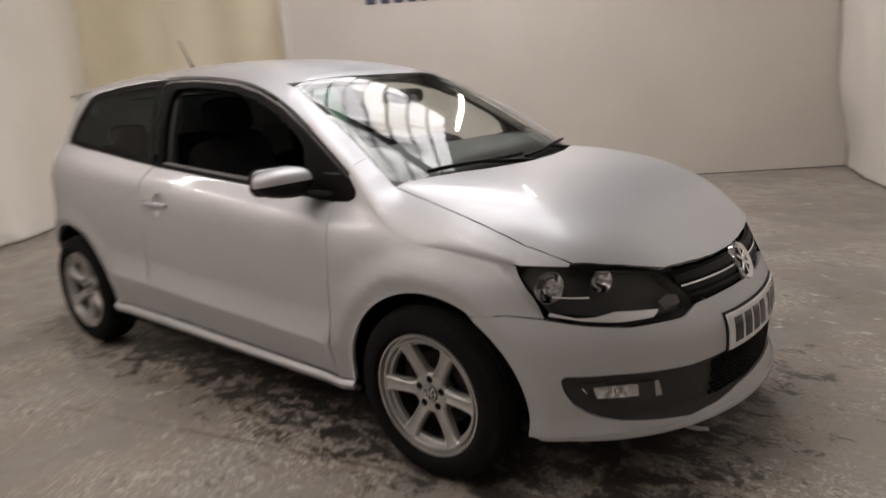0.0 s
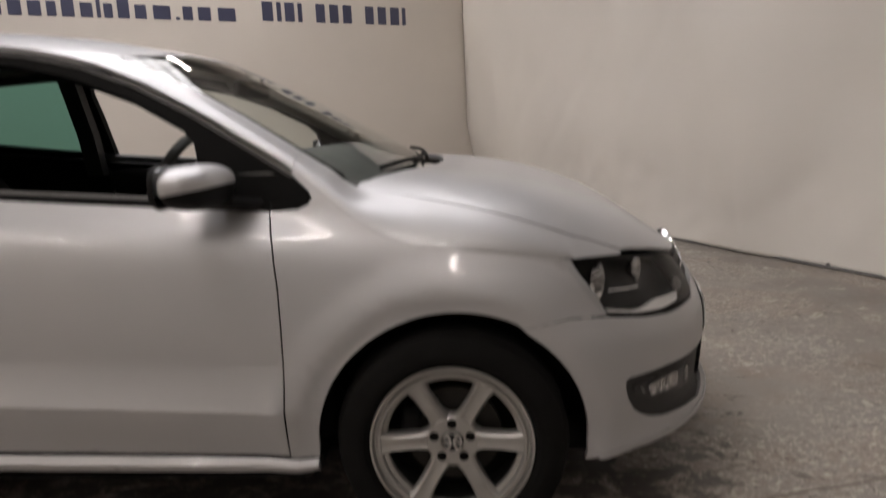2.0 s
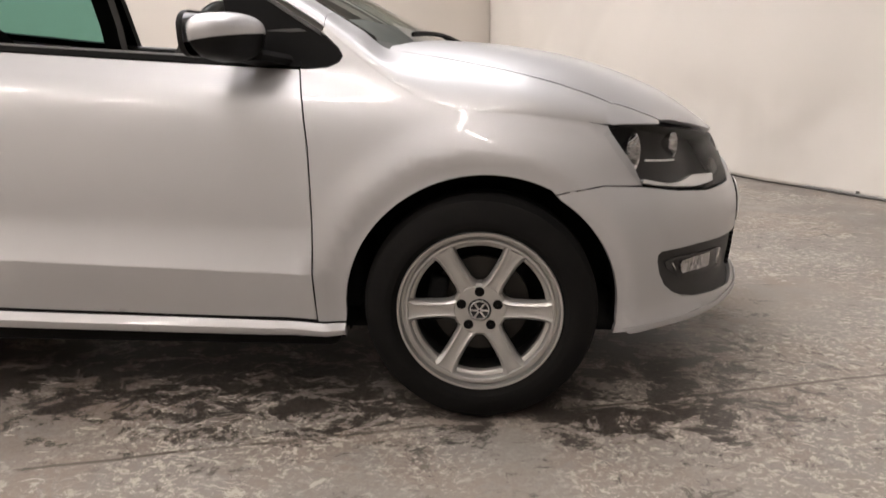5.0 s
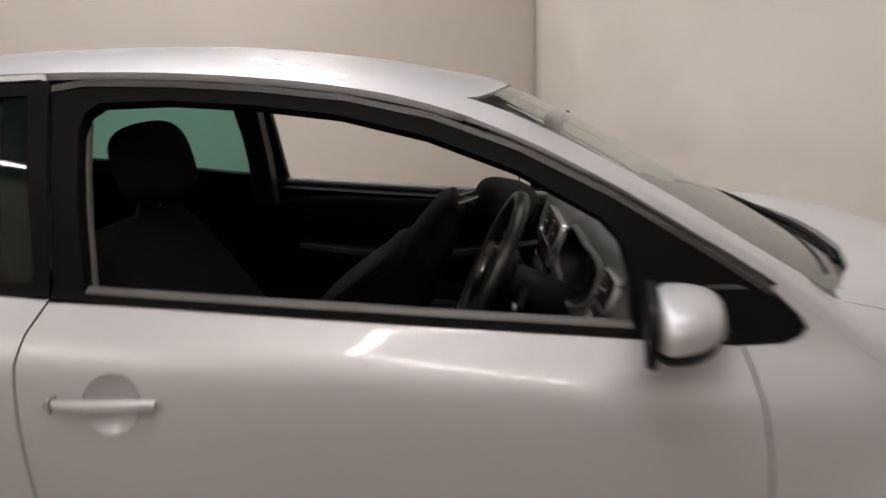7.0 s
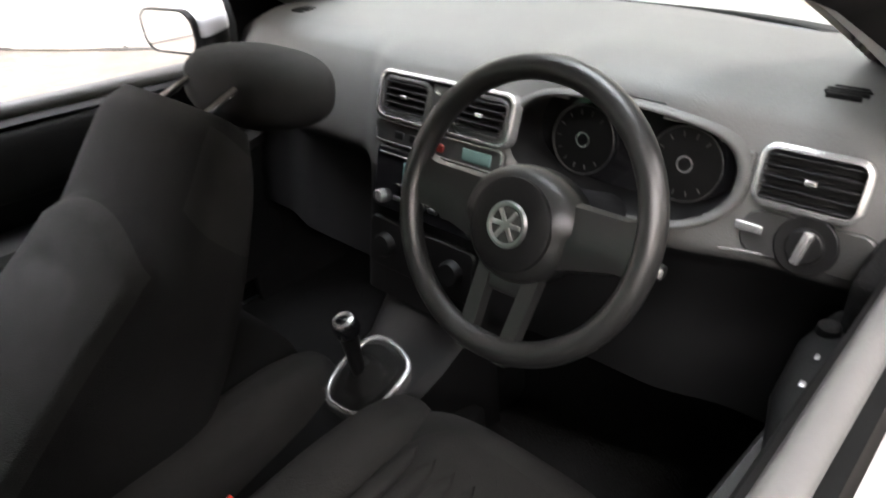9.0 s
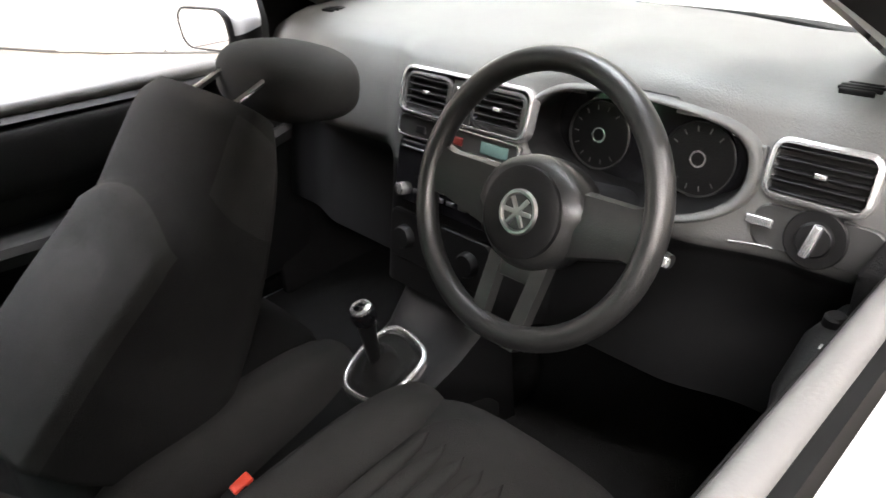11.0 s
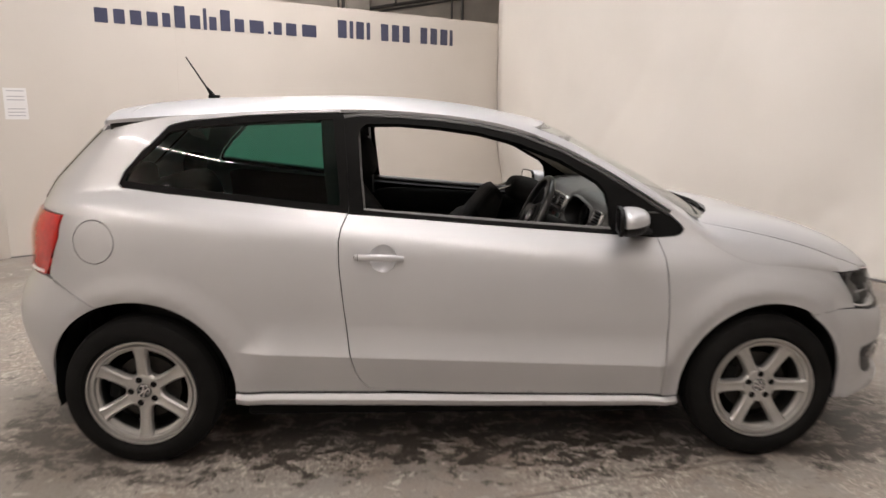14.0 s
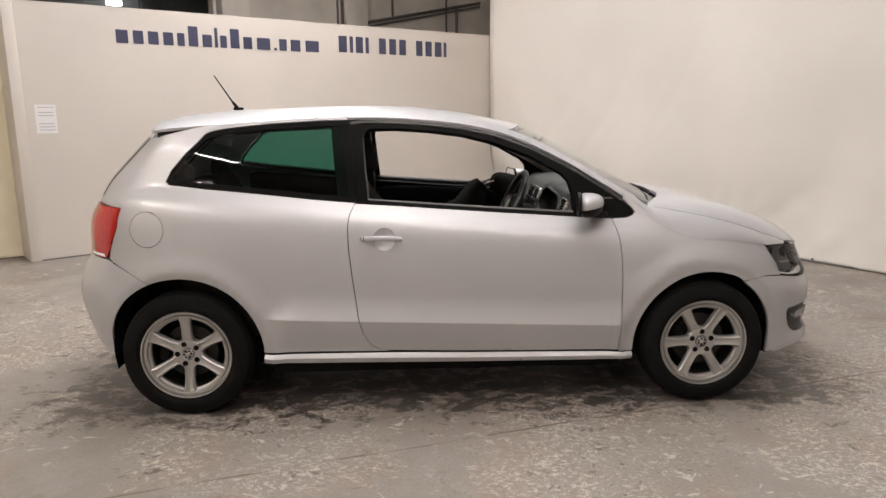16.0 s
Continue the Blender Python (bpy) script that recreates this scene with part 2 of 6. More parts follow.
BELT_GREY = material("grey belt moulding", (0.095, 0.093, 0.090), 0.42, 0, 0.05, 20, 0.1, 200)
MIRROR = material("mirror glass", (0.85, 0.86, 0.87), 0.01, 1.0, 0.0)
FABRIC = material("dark seat cloth", (0.0078, 0.0077, 0.0075), 0.9, 0, 0.15, 25, 0.5, 500, spec=0.2)
FABRIC_MID = material("grey seat cloth", (0.0185, 0.0182, 0.0176), 0.88, 0, 0.12, 25, 0.5, 500, spec=0.2)
CARPET = material("black carpet", (0.008, 0.008, 0.008), 1.0, 0, 0.2, 40, 0.5, 300, spec=0.1)
RED_LENS = material("red lamp plastic", (0.44, 0.012, 0.008), 0.10, 0, 0.2, 45, spec=0.4)
LAMP_INSIDE = material("dark lamp housing", (0.018, 0.018, 0.019), 0.4, 0.0, 0.05)
DISPLAY = material("grey-green display", (0.10, 0.16, 0.15), 0.2, 0, 0.0)
DARK_RED = material("dull dark red plastic", (0.10, 0.008, 0.006), 0.4, 0, 0.0)
RED = material("red plastic", (0.7, 0.06, 0.03), 0.4, 0, 0.0)
PLATE = material("white number plate", (0.78, 0.78, 0.77), 0.35, 0, 0.02)
QUARTER_GLASS = glass("tinted green glass", (0.21, 0.46, 0.39), 0.44, 1.5)
SCREEN_GLASS = glass("clear screen glass", (0.86, 0.92, 0.89))
LENS = glass("lamp lens", (0.94, 0.945, 0.95), 0.42, 1.42)


# ---- mesh helpers ----
def step(a, b, x):
    u = min(1, max(0, (x - a) / (b - a)))
    return u * u * (3 - 2 * u)


def part(name, bm, mat, parent=None, label="", sharp=35, recalc=True):
    """Links bm as one mesh object under a thing or a part."""
    if recalc:
        bmesh.ops.recalc_face_normals(bm, faces=bm.faces)
    me = bpy.data.meshes.new(name)
    for f in bm.faces:
        f.smooth = True
    bm.to_mesh(me)
    bm.free()
    if sharp:
        me.set_sharp_from_angle(angle=radians(sharp))
    for m in mat if isinstance(mat, (list, tuple)) else [mat]:
        me.materials.append(m)
    ob = new(name, me)
    if parent:
        ob.parent = parent
    if label:
        tagged(ob, label)
    return ob


def thing(name, label, category, group="", kind=""):
    e = new(name)
    e.empty_display_size = 0.1
    return tagged(e, label, category, group, kind)


def rbox(bm, c, size, bevel=0.01, m=None, segments=3):
    """A box with rounded edges, at c, turned by m."""
    made = bmesh.ops.create_cube(bm, size=1)["verts"]
    for v in made:
        v.co = Vector((v.co.x * size[0], v.co.y * size[1], v.co.z * size[2]))
    edges = list({e for v in made for e in v.link_edges})
    if bevel:
        out = bmesh.ops.bevel(bm, geom=edges, offset=bevel, segments=segments, profile=0.5, affect="EDGES")
        made = list({v for f in out["faces"] for v in f.verts} | {v for v in made if v.is_valid})
    for v in made:
        v.co = (m @ v.co if m else v.co) + Vector(c)
    return made


def turn(ax, deg):
    return Matrix.Rotation(radians(deg), 3, ax)


def tube(bm, pts, r, sides=10, closed=False):
    """A round bar along pts; r may be a list."""
    pts = [Vector(p) for p in pts]
    n, rings, up = len(pts), [], None
    for i, p in enumerate(pts):
        a = pts[(i - 1) % n] if closed or i else p
        b = pts[(i + 1) % n] if closed or i < n - 1 else p
        d = (b - a).normalized()
        if up is None:
            up = d.orthogonal().normalized()
        up = (up - d * up.dot(d)).normalized()
        w = d.cross(up)
        rr = r[i] if isinstance(r, (list, tuple)) else r
        rings.append([bm.verts.new(p + rr * (math.cos(k * math.tau / sides) * up + math.sin(k * math.tau / sides) * w)) for k in range(sides)])
    for i in range(n if closed else n - 1):
        ra, rb = rings[i], rings[(i + 1) % n]
        off = 0
        if closed and i == n - 1:
            off = min(range(sides), key=lambda o: (ra[0].co - rb[o].co).length)
        for k in range(sides):
            bm.faces.new((ra[k], ra[(k + 1) % sides], rb[(k + 1 + off) % sides], rb[(k + off) % sides]))
    if not closed:
        bm.faces.new(list(reversed(rings[0])))
        bm.faces.new(rings[-1])


def lathe(bm, profile, m, sides=64):
    """Turns (radius, height) pairs about the local z axis, placed by m."""
    rings = [[bm.verts.new(m @ Vector((r * math.cos(k * math.tau / sides), r * math.sin(k * math.tau / sides), h))) for k in range(sides)] for r, h in profile]
    for a, b in zip(rings, rings[1:]):
        for k in range(sides):
            bm.faces.new((a[k], a[(k + 1) % sides], b[(k + 1) % sides], b[k]))
    return rings


def disc(bm, r, h, m, sides=48, ri=0.0):
    if ri:
        lathe(bm, [(ri, h), (r, h)], m, sides)
    else:
        bm.faces.new([bm.verts.new(m @ Vector((r * math.cos(k * math.tau / sides), r * math.sin(k * math.tau / sides), h))) for k in range(sides)])


def loft(bm, rows, cap=True, closed=True):
    rings = [[bm.verts.new(Vector(p)) for p in row] for row in rows]
    n = len(rings[0])
    for a, b in zip(rings, rings[1:]):
        for k in range(n if closed else n - 1):
            bm.faces.new((a[k], a[(k + 1) % n], b[(k + 1) % n], b[k]))
    if cap and closed:
        bm.faces.new(list(reversed(rings[0])))
        bm.faces.new(rings[-1])


def rounded(w, h, r, n=6):
    """A rounded rectangle about the origin, as (x, y) pairs."""
    out = []
    for cx, cy, a0 in ((w / 2 - r, h / 2 - r, 0), (-w / 2 + r, h / 2 - r, 90), (-w / 2 + r, -h / 2 + r, 180), (w / 2 - r, -h / 2 + r, 270)):
        out += [(cx + r * math.cos(radians(a0 + 90 * k / n)), cy + r * math.sin(radians(a0 + 90 * k / n))) for k in range(n + 1)]
    return out


# ---- the hall ----
CORNER = Vector((2.47, 7.08, 0))
ALONG = Vector((-0.786, -0.618, 0)).normalized()
INTO = Vector((-ALONG.y, ALONG.x, 0))
if INTO.y > 0:
    INTO = -INTO


def hall(k, n, z):
    """A point by metres along the lettered wall from its corner, out from it into the bay, and up."""
    return CORNER + ALONG * k + INTO * n + Vector((0, 0, z))


HALL_TURN = Matrix((ALONG, INTO, Vector((0, 0, 1)))).transposed()


def slab(bm, k0, k1, n0, n1, z0, z1, bevel=0.0):
    c = hall((k0 + k1) / 2, (n0 + n1) / 2, (z0 + z1) / 2)
    return rbox(bm, c, (k1 - k0, n1 - n0, z1 - z0), bevel, HALL_TURN, 2)


CEIL = 5.2
# floor: one sheet, gently uneven
bm = bmesh.new()
bmesh.ops.create_grid(bm, x_segments=40, y_segments=40, size=18)
for v in bm.verts:
    v.co.z = 0.0
    v.co.x += 0.5
    v.co.y += 1.0
tagged(part("floor", bm, CONCRETE, sharp=0), "worn brown-grey concrete floor with stains and pale scuffs, shade painted under the car", "floor", kind="structure")

# lettered wall of joined boards
WALL_H = 2.57
bm = bmesh.new()
for a, b in ((0.02, 4.88), (4.8804, 6.54)):
    made = slab(bm, a, b, -0.06, 0, 0.012, WALL_H, 0.0)
    for v in made:
        if v.co.z > 1:
            kk = (v.co - CORNER).dot(ALONG)
            v.co.z = WALL_H + 0.06 - 0.016 * kk
tagged(part("wall_north", bm, WALL_PAINT), "cream painted board wall with joints, open above", "wall", kind="structure")
bm = bmesh.new()
slab(bm, 0.0, 6.56, -0.005, 0.006, 0.0, 0.011)
tagged(part("baseboard", bm, STEEL), "dark strip at the foot of the wall", "baseboard", kind="structure")
# return at the wall's end
bm = bmesh.new()
slab(bm, 6.541, 6.64, -0.45, 0.012, 0.0, 2.62, 0.008)
tagged(part("wall_jamb", bm, WALL_PAINT), "scuffed cream jamb at the wall's end", "wall", kind="structure")


# hanging sheets
def curtain(name, plan, z1, mat, label, folds, amp, seed, foot=1.0, lean=0.0):
    """A hanging sheet along a plan line of (k, n) pairs, with long uneven folds that drag at the foot."""
    rng = random.Random(seed)
    waves = [(rng.uniform(*folds), rng.uniform(0, 6.28), rng.uniform(0.4, 1.0), rng.uniform(-0.5, 0.5)) for _ in range(5)]
    pts = [hall(k, n, 0) for k, n in plan]
    lens = [0.0]
    for a, b in zip(pts, pts[1:]):
        lens.append(lens[-1] + (b - a).length)
    nx, nz = int(lens[-1] / 0.04), 44
    bm = bmesh.new()
    grid = []
    for i in range(nx + 1):
        s = lens[-1] * i / nx
        q = 0
        while q < len(pts) - 2 and s > lens[q + 1]:
            q += 1
        d = (pts[q + 1] - pts[q]).normalized()
        base = pts[q] + d * (s - lens[q])
        side = Vector((-d.y, d.x, 0))
        col = []
        for j in range(nz + 1):
            z = z1 * (j / nz) ** 1.3
            w = sum(a * math.sin(f * s + ph + sl * z + 0.7 * noise.noise(Vector((s * 0.6, z * 0.5, seed)))) for f, ph, a, sl in waves) / 3
            w += 0.8 * noise.noise(Vector((s * 1.3 + 0.4 * z, z * 0.7, seed)))
            if lean:
                w *= min(1.0, 0.08 + s / 0.7)
            low = max(0, 1 - z / 0.8)
            w += low * (0.9 * abs(math.sin(2.1 * s + 1.5 * noise.noise(Vector((s, 0, seed))))) + 0.5 * noise.noise(Vector((s * 5, z * 6, seed + 2))))
            for tilt_s, off in ((0.75, 0.0), (-0.6, 40.0)):
                # slanting drag creases
                cr = max(0, 1 - 2.6 * abs(noise.noise(Vector((1.25 * (s + tilt_s * z) + off, 0.4 * z, seed + 5.3)))))
                w += 0.42 * cr * cr * max(0.0, 0.5 + noise.noise(Vector((s * 0.5 + off, z * 0.6, seed + 9.1)))) * max(0.25, 1 - z / 3.2)
            v = base + side * (amp * w * (foot + (1 - foot) * min(1, z / 0.6)))
            # its first stretch is pulled over the wall higher up
            v += (ALONG * lean + INTO * 0.13 * lean) * step(0.05, 1.1, z) * max(0.0, 1 - s / 1.6) ** 1.5
            col.append(bm.verts.new((v.x, v.y, 0.012 + z)))
        grid.append(col)
    for i in range(nx):
        for j in range(nz):
            bm.faces.new((grid[i][j], grid[i + 1][j], grid[i + 1][j + 1], grid[i][j + 1]))
    ob = part(name, bm, mat, sharp=0)
    md = ob.modifiers.new("thickness", "SOLIDIFY")
    md.thickness = 0.004
    return tagged(ob, label, "curtain", kind="structure")


EAST_LINE = [(-0.02, -0.02), (0.10, 0.14), (0.36, 0.9), (0.62, 2.1), (0.80, 3.2), (0.94, 4.3), (1.13, 5.7), (1.6, 10.35)]
curtain("curtain_east", EAST_LINE, 4.0, SHEET, "off-white plastic sheet hung as a wall, softly wrinkled", (1.2, 5.0), 0.085, 3, 0.25, 0.22)
curtain("curtain_west", [(6.6, -0.42), (9.3, -0.5)], 4.4, LAMPLIT_SHEET, "hanging sheet with long folds, warm lamplight put into its yellow", (3.0, 12.0), 0.09, 8)
curtain("curtain_south_west", [(9.25, -0.6), (9.12, 0.9), (9.2, 2.7)], 4.4, LIT_SHEET, "whitish hanging sheet, creased at its foot, lightened as by a nearby lamp", (1.5, 7.0), 0.08, 12)
# foot rail and pegs of the east sheet
rail = [hall(k - 0.02, n, 0) for k, n in EAST_LINE]
bm = bmesh.new()
tube(bm, [p + Vector((0, 0, 0.012)) for p in rail], 0.012, 6)
for a, b in zip(rail, rail[1:]):
    count = max(1, int((b - a).length / 0.45))
    for i in range(count):
        rbox(bm, a.lerp(b, i / count) + INTO * 0.02 + Vector((0, 0, 0.02)), (0.02, 0.02, 0.04), 0.004)
tagged(part("curtain_rail", bm, STEEL), "dark rail with pegs along the sheet's foot", "rail", kind="structure")

# closing walls, upper wall and roof
# out of view; its paint is darkened so the car's side reflects less light
bm = bmesh.new()
slab(bm, -5.0, 13.0, 10.4, 10.6, 0, CEIL)
tagged(part("wall_south", bm, DARKENED_PAINT), "unseen grey-brown wall closing the hall, darkened for the car's reflections", "wall", kind="structure")
bm = bmesh.new()
slab(bm, -5.2, -5.0, -11.2, 10.6, 0, CEIL)
tagged(part("wall_east", bm, UPPER_PAINT), "old plaster wall behind the sheet", "wall", kind="structure")
bm = bmesh.new()
slab(bm, 13.0, 13.2, -11.2, 10.6, 0, CEIL)
tagged(part("wall_west", bm, UPPER_PAINT), "old plaster wall behind the sheet", "wall", kind="structure")
bm = bmesh.new()
slab(bm, -5.0, 2.9, -4.1, -3.9, 0, CEIL)
for k in (-0.1, 2.35):
    slab(bm, k, k + 0.5, -3.9, -3.65, 0, CEIL, 0.01)
tagged(part("wall_upper", bm, UPPER_PAINT), "old plaster wall with piers behind the board wall", "wall", kind="structure")
# steel colour stands in for the unlit depth of the hall
bm = bmesh.new()
slab(bm, -5.0, 13.0, -11.2, -11.0, 0, CEIL)
tagged(part("wall_far", bm, STEEL), "far wall of the hall, coloured dark for its unlit depth", "wall", kind="structure")
# ceiling with a rooflight opening
RL = (2.9, 6.4, -0.6, 6.2)
bm = bmesh.new()
slab(bm, -5.2, RL[0], -11.2, 10.6, CEIL, CEIL + 0.15)
slab(bm, RL[1], 13.2, -11.2, 10.6, CEIL, CEIL + 0.15)
slab(bm, RL[0], RL[1], -11.2, RL[2], CEIL, CEIL + 0.15)
slab(bm, RL[0], RL[1], RL[3], 10.6, CEIL, CEIL + 0.15)
tagged(part("ceiling", bm, CEILING_PAINT), "grey ceiling with a long rooflight", "ceiling", kind="structure")
roofl = thing("window_1", "long rooflight with dark glazing bars", "rooflight", kind="structure")
bm = bmesh.new()
slab(bm, RL[0] - 0.3, RL[1] + 0.3, RL[2] - 0.3, RL[3] + 0.3, CEIL + 0.4, CEIL + 0.42)
part("sky_pane", bm, SKYPANE, roofl)
n_bar = 9
for i in range(n_bar + 1):
    bm = bmesh.new()
    k = RL[0] + (RL[1] - RL[0]) * i / n_bar
    slab(bm, k - 0.014 - 0.016 * (i % 3 == 0), k + 0.014 + 0.016 * (i % 3 == 0), RL[2], RL[3], CEIL + 0.02, CEIL + 0.12)
    part("glazing_bar", bm, STEEL, roofl)
bm = bmesh.new()
slab(bm, RL[0], RL[1], 3.12, 3.36, CEIL - 0.02, CEIL + 0.14)
part("cross_bar", bm, STEEL, roofl)


# fluorescent battens: three known from their reflections, two added as fill
def batten(k, n, z, length, across=False):
    e = thing("fluorescent_light", "long white fluorescent batten light hung from the ceiling, out of view", "ceiling light", "fluorescent battens")
    hk, hn = (length / 2, 0.03) if not across else (0.03, length / 2)
    bm = bmesh.new()
    slab(bm, k - hk, k + hk, n - hn - 0.02, n + hn + 0.02, z + 0.035, z + 0.09, 0.006)
    part("housing", bm, CEILING_PAINT, e)
    bm = bmesh.new()
    tube(bm, [hall(k - (hk if not across else 0), n - (hn if across else 0), z), hall(k + (hk if not across else 0), n + (hn if across else 0), z)], 0.022, 10)
    part("tube", bm, TUBE, e)
    for s in (-0.7, 0.7):
        bm = bmesh.new()
        q = hall(k + s * (hk if not across else 0), n + s * (hn if across else 0), 0)
        tube(bm, [(q.x, q.y, z + 0.08), (q.x, q.y, CEIL + 0.01)], 0.006, 6)
        part("hanger", bm, STEEL, e)


# the last two, at 6.9, are added fill light on the south side
BATTENS = [(3.2, 0.0, 4.2, 2.5), (10.5, 4.3, 4.2, 2.5), (10.5, 6.9, 4.2, 2.5), (6.9, 6.9, 4.2, 2.5), (6.9, 9.2, 4.2, 2.0)]
for b4 in BATTENS:
    batten(*b4, across=True)

# above the board wall: dark gantry, lamps and conduits
bm = bmesh.new()
slab(bm, 1.4, 6.5, -9.9, -9.6, 4.35, 4.75, 0.01)
for k in (1.7, 4.1):
    slab(bm, k, k + 0.5, -9.8, -9.65, 3.9, 4.35, 0.01)
tagged(part("gantry_beam", bm, STEEL), "dark steel beam far back above the wall", "beam", kind="structure")


def work_lamp(k, n, z):
    lamp = thing("work_lamp", "small bright white lamp hung far back in the hall", "lamp", "hall lamps")
    bm = bmesh.new()
    rbox(bm, hall(k, n - 0.03, z + 0.09), (0.34, 0.16, 0.12), 0.02, HALL_TURN)
    part("housing", bm, STEEL, lamp)
    bm = bmesh.new()
    rbox(bm, hall(k, n, z), (0.30, 0.16, 0.10), 0.02, HALL_TURN)
    part("lens", bm, LAMP_GLOW, lamp)
    bm = bmesh.new()
    tube(bm, [hall(k, n, z + 0.13), hall(k, n, CEIL + 0.01)], 0.012, 6)
    part("hanger", bm, STEEL, lamp)


work_lamp(2.87, -9.4, 4.02)
work_lamp(2.2, -10.2, 4.55)
for pts, r in (([(-0.05, -3.85, 3.22), (-3.3, -3.85, 3.92)], 0.03), ([(-0.05, -3.85, 3.14), (-3.3, -3.85, 3.84)], 0.02),
               ([(-0.85, -3.85, 5.1), (-0.85, -3.85, 3.40)], 0.022), ([(-2.3, -3.85, 5.1), (-2.3, -3.85, 2.6)], 0.02),
               ([(0.52, -3.6, 5.1), (0.52, -3.6, 2.0)], 0.03), ([(0.62, -3.6, 5.1), (0.62, -3.6, 2.0)], 0.02), ([(-2.6, -3.85, 3.77), (-2.6, -3.85, 3.0)], 0.03)):
    bm = bmesh.new()
    tube(bm, [hall(*p) for p in pts], r, 8)
    tagged(part("conduit", bm, STEEL), "dark steel conduit on the upper wall", "conduit", "conduits")

# lettering as plain bars: one bar a letter
sign = thing("wall_lettering", "dark blue lettering applied along the top of the board wall", "lettering")
WIDTHS = [("x", .30), ("x", .26), ("x", .27), ("x", .27), ("x", .20), ("t", .27), ("x", .27), ("t", .09), ("x", .20), ("t", .27), ("x", .27), ("x", .42), ("d", .10), ("x", .25), ("x", .33), ("x", .47)]
DIGITS = [.24, .10, .22, .10, None, .22, .22, .22, None, .22, .22, .24, .10]


def letter_bar(k, w, z0, h):
    """One plain bar."""
    bm = bmesh.new()
    c = hall(k + w / 2, 0.0025, z0 + h / 2 - 0.013 * k)
    loft(bm, [[c + HALL_TURN @ Vector((x, n, y)) for x, y in rounded(w, h, 0.008, 3)] for n in (-0.002, 0.002)])
    part("letter_bar", bm, INK, sign)


k = 5.665
span = sum(w for _, w in WIDTHS)
for kind_, w in WIDTHS:
    full = w * (5.665 - 3.18) / span
    w2 = full * 0.74
    k -= full
    letter_bar(k + full * 0.16, w2 * 0.92, 2.255, {"x": 0.135, "t": 0.215, "d": 0.03}[kind_])
k = 2.96
span = sum(0.16 if w is None else w for w in DIGITS)
for w in DIGITS:
    full = (0.16 if w is None else w) * (2.96 - 1.07) / span
    k -= full
    if w is not None:
        letter_bar(k + full * 0.16, full * 0.66, 2.272, 0.205)

# notice on the wall
notice = thing("paper_notice", "white paper notice with faint print stuck to the wall", "notice")
bm = bmesh.new()
slab(bm, 6.27, 6.455, 0.002, 0.004, 1.27, 1.55)
part("sheet", bm, PAPER, notice)
for z in (1.52, 1.47, 1.44, 1.36, 1.33, 1.30):
    bm = bmesh.new()
    slab(bm, 6.29, 6.43, 0.0045, 0.0055, z, z + 0.008)
    part("print_line", bm, PAPER_INK, notice)

# ---- the car: a three-door silver hatchback ----
# x runs from the rear axle forward, y to the car's left, z up from the floor.
def curve(*pts):
    """A smooth curve through (x, y) pairs, straight beyond its ends."""
    xs, ys = [p[0] for p in pts], [p[1] for p in pts]
    n = len(xs)
    sl = [(ys[min(k + 1, n - 1)] - ys[max(k - 1, 0)]) / (xs[min(k + 1, n - 1)] - xs[max(k - 1, 0)]) for k in range(n)]

    def at(x):
        if x <= xs[0]:
            return ys[0] + (x - xs[0]) * sl[0]
        if x >= xs[-1]:
            return ys[-1] + (x - xs[-1]) * sl[-1]
        i = 0
        while x > xs[i + 1]:
            i += 1
        h = xs[i + 1] - xs[i]
        u = (x - xs[i]) / h
        return (1 + 2 * u) * (1 - u) ** 2 * ys[i] + u * (1 - u) ** 2 * sl[i] * h + u * u * (3 - 2 * u) * ys[i + 1] + u * u * (u - 1) * sl[i + 1] * h
    return at


BELT = curve((-0.7, 1.07), (-0.3, 1.085), (0.0, 1.085), (0.4, 1.04), (0.8, 1.0), (1.26, 0.964), (1.8, 0.925), (2.05, 0.908), (2.5, 0.866), (2.8, 0.82), (3.05, 0.772), (3.3, 0.70))
SIDE = curve((-0.6, 0.47), (-0.42, 0.553), (-0.2, 0.657), (-0.03, 0.711), (0.0, 0.722), (0.03, 0.748), (0.054, 0.771), (0.066, 0.780), (0.09, 0.7925), (0.13, 0.8045), (0.2, 0.8155), (0.32, 0.8245), (0.47, 0.822))
SMOOTH_SIDE = curve((-0.6, 0.47), (-0.42, 0.553), (-0.2, 0.660), (-0.1, 0.706), (-0.03, 0.735), (0.03, 0.758), (0.08, 0.7805), (0.13, 0.7975), (0.2, 0.8125), (0.32, 0.8245), (0.47, 0.822))
LOW = curve((0.15, 0.775), (0.22, 0.792), (0.30, 0.802), (0.40, 0.815), (0.48, 0.821), (0.56, 0.824), (0.64, 0.828))
FRONT = curve((0.15, 3.25), (0.21, 3.296), (0.246, 3.314), (0.266, 3.298), (0.29, 3.286), (0.35, 3.290), (0.45, 3.294), (0.52, 3.287), (0.58, 3.262), (0.64, 3.230), (0.70, 3.195), (0.76, 3.165), (0.85, 3.12))
REAR = curve((0.15, -0.56), (0.25, -0.62), (0.35, -0.655), (0.50, -0.698), (0.60, -0.694), (0.68, -0.655), (0.75, -0.615), (0.90, -0.602), (0.96, -0.575), (1.05, -0.49), (1.2, -0.345), (1.34, -0.205), (1.46, -0.09))
XF, XR = 2.25, 0.12
WHEELS = ((0.0, 0.300), (2.475, 0.302))


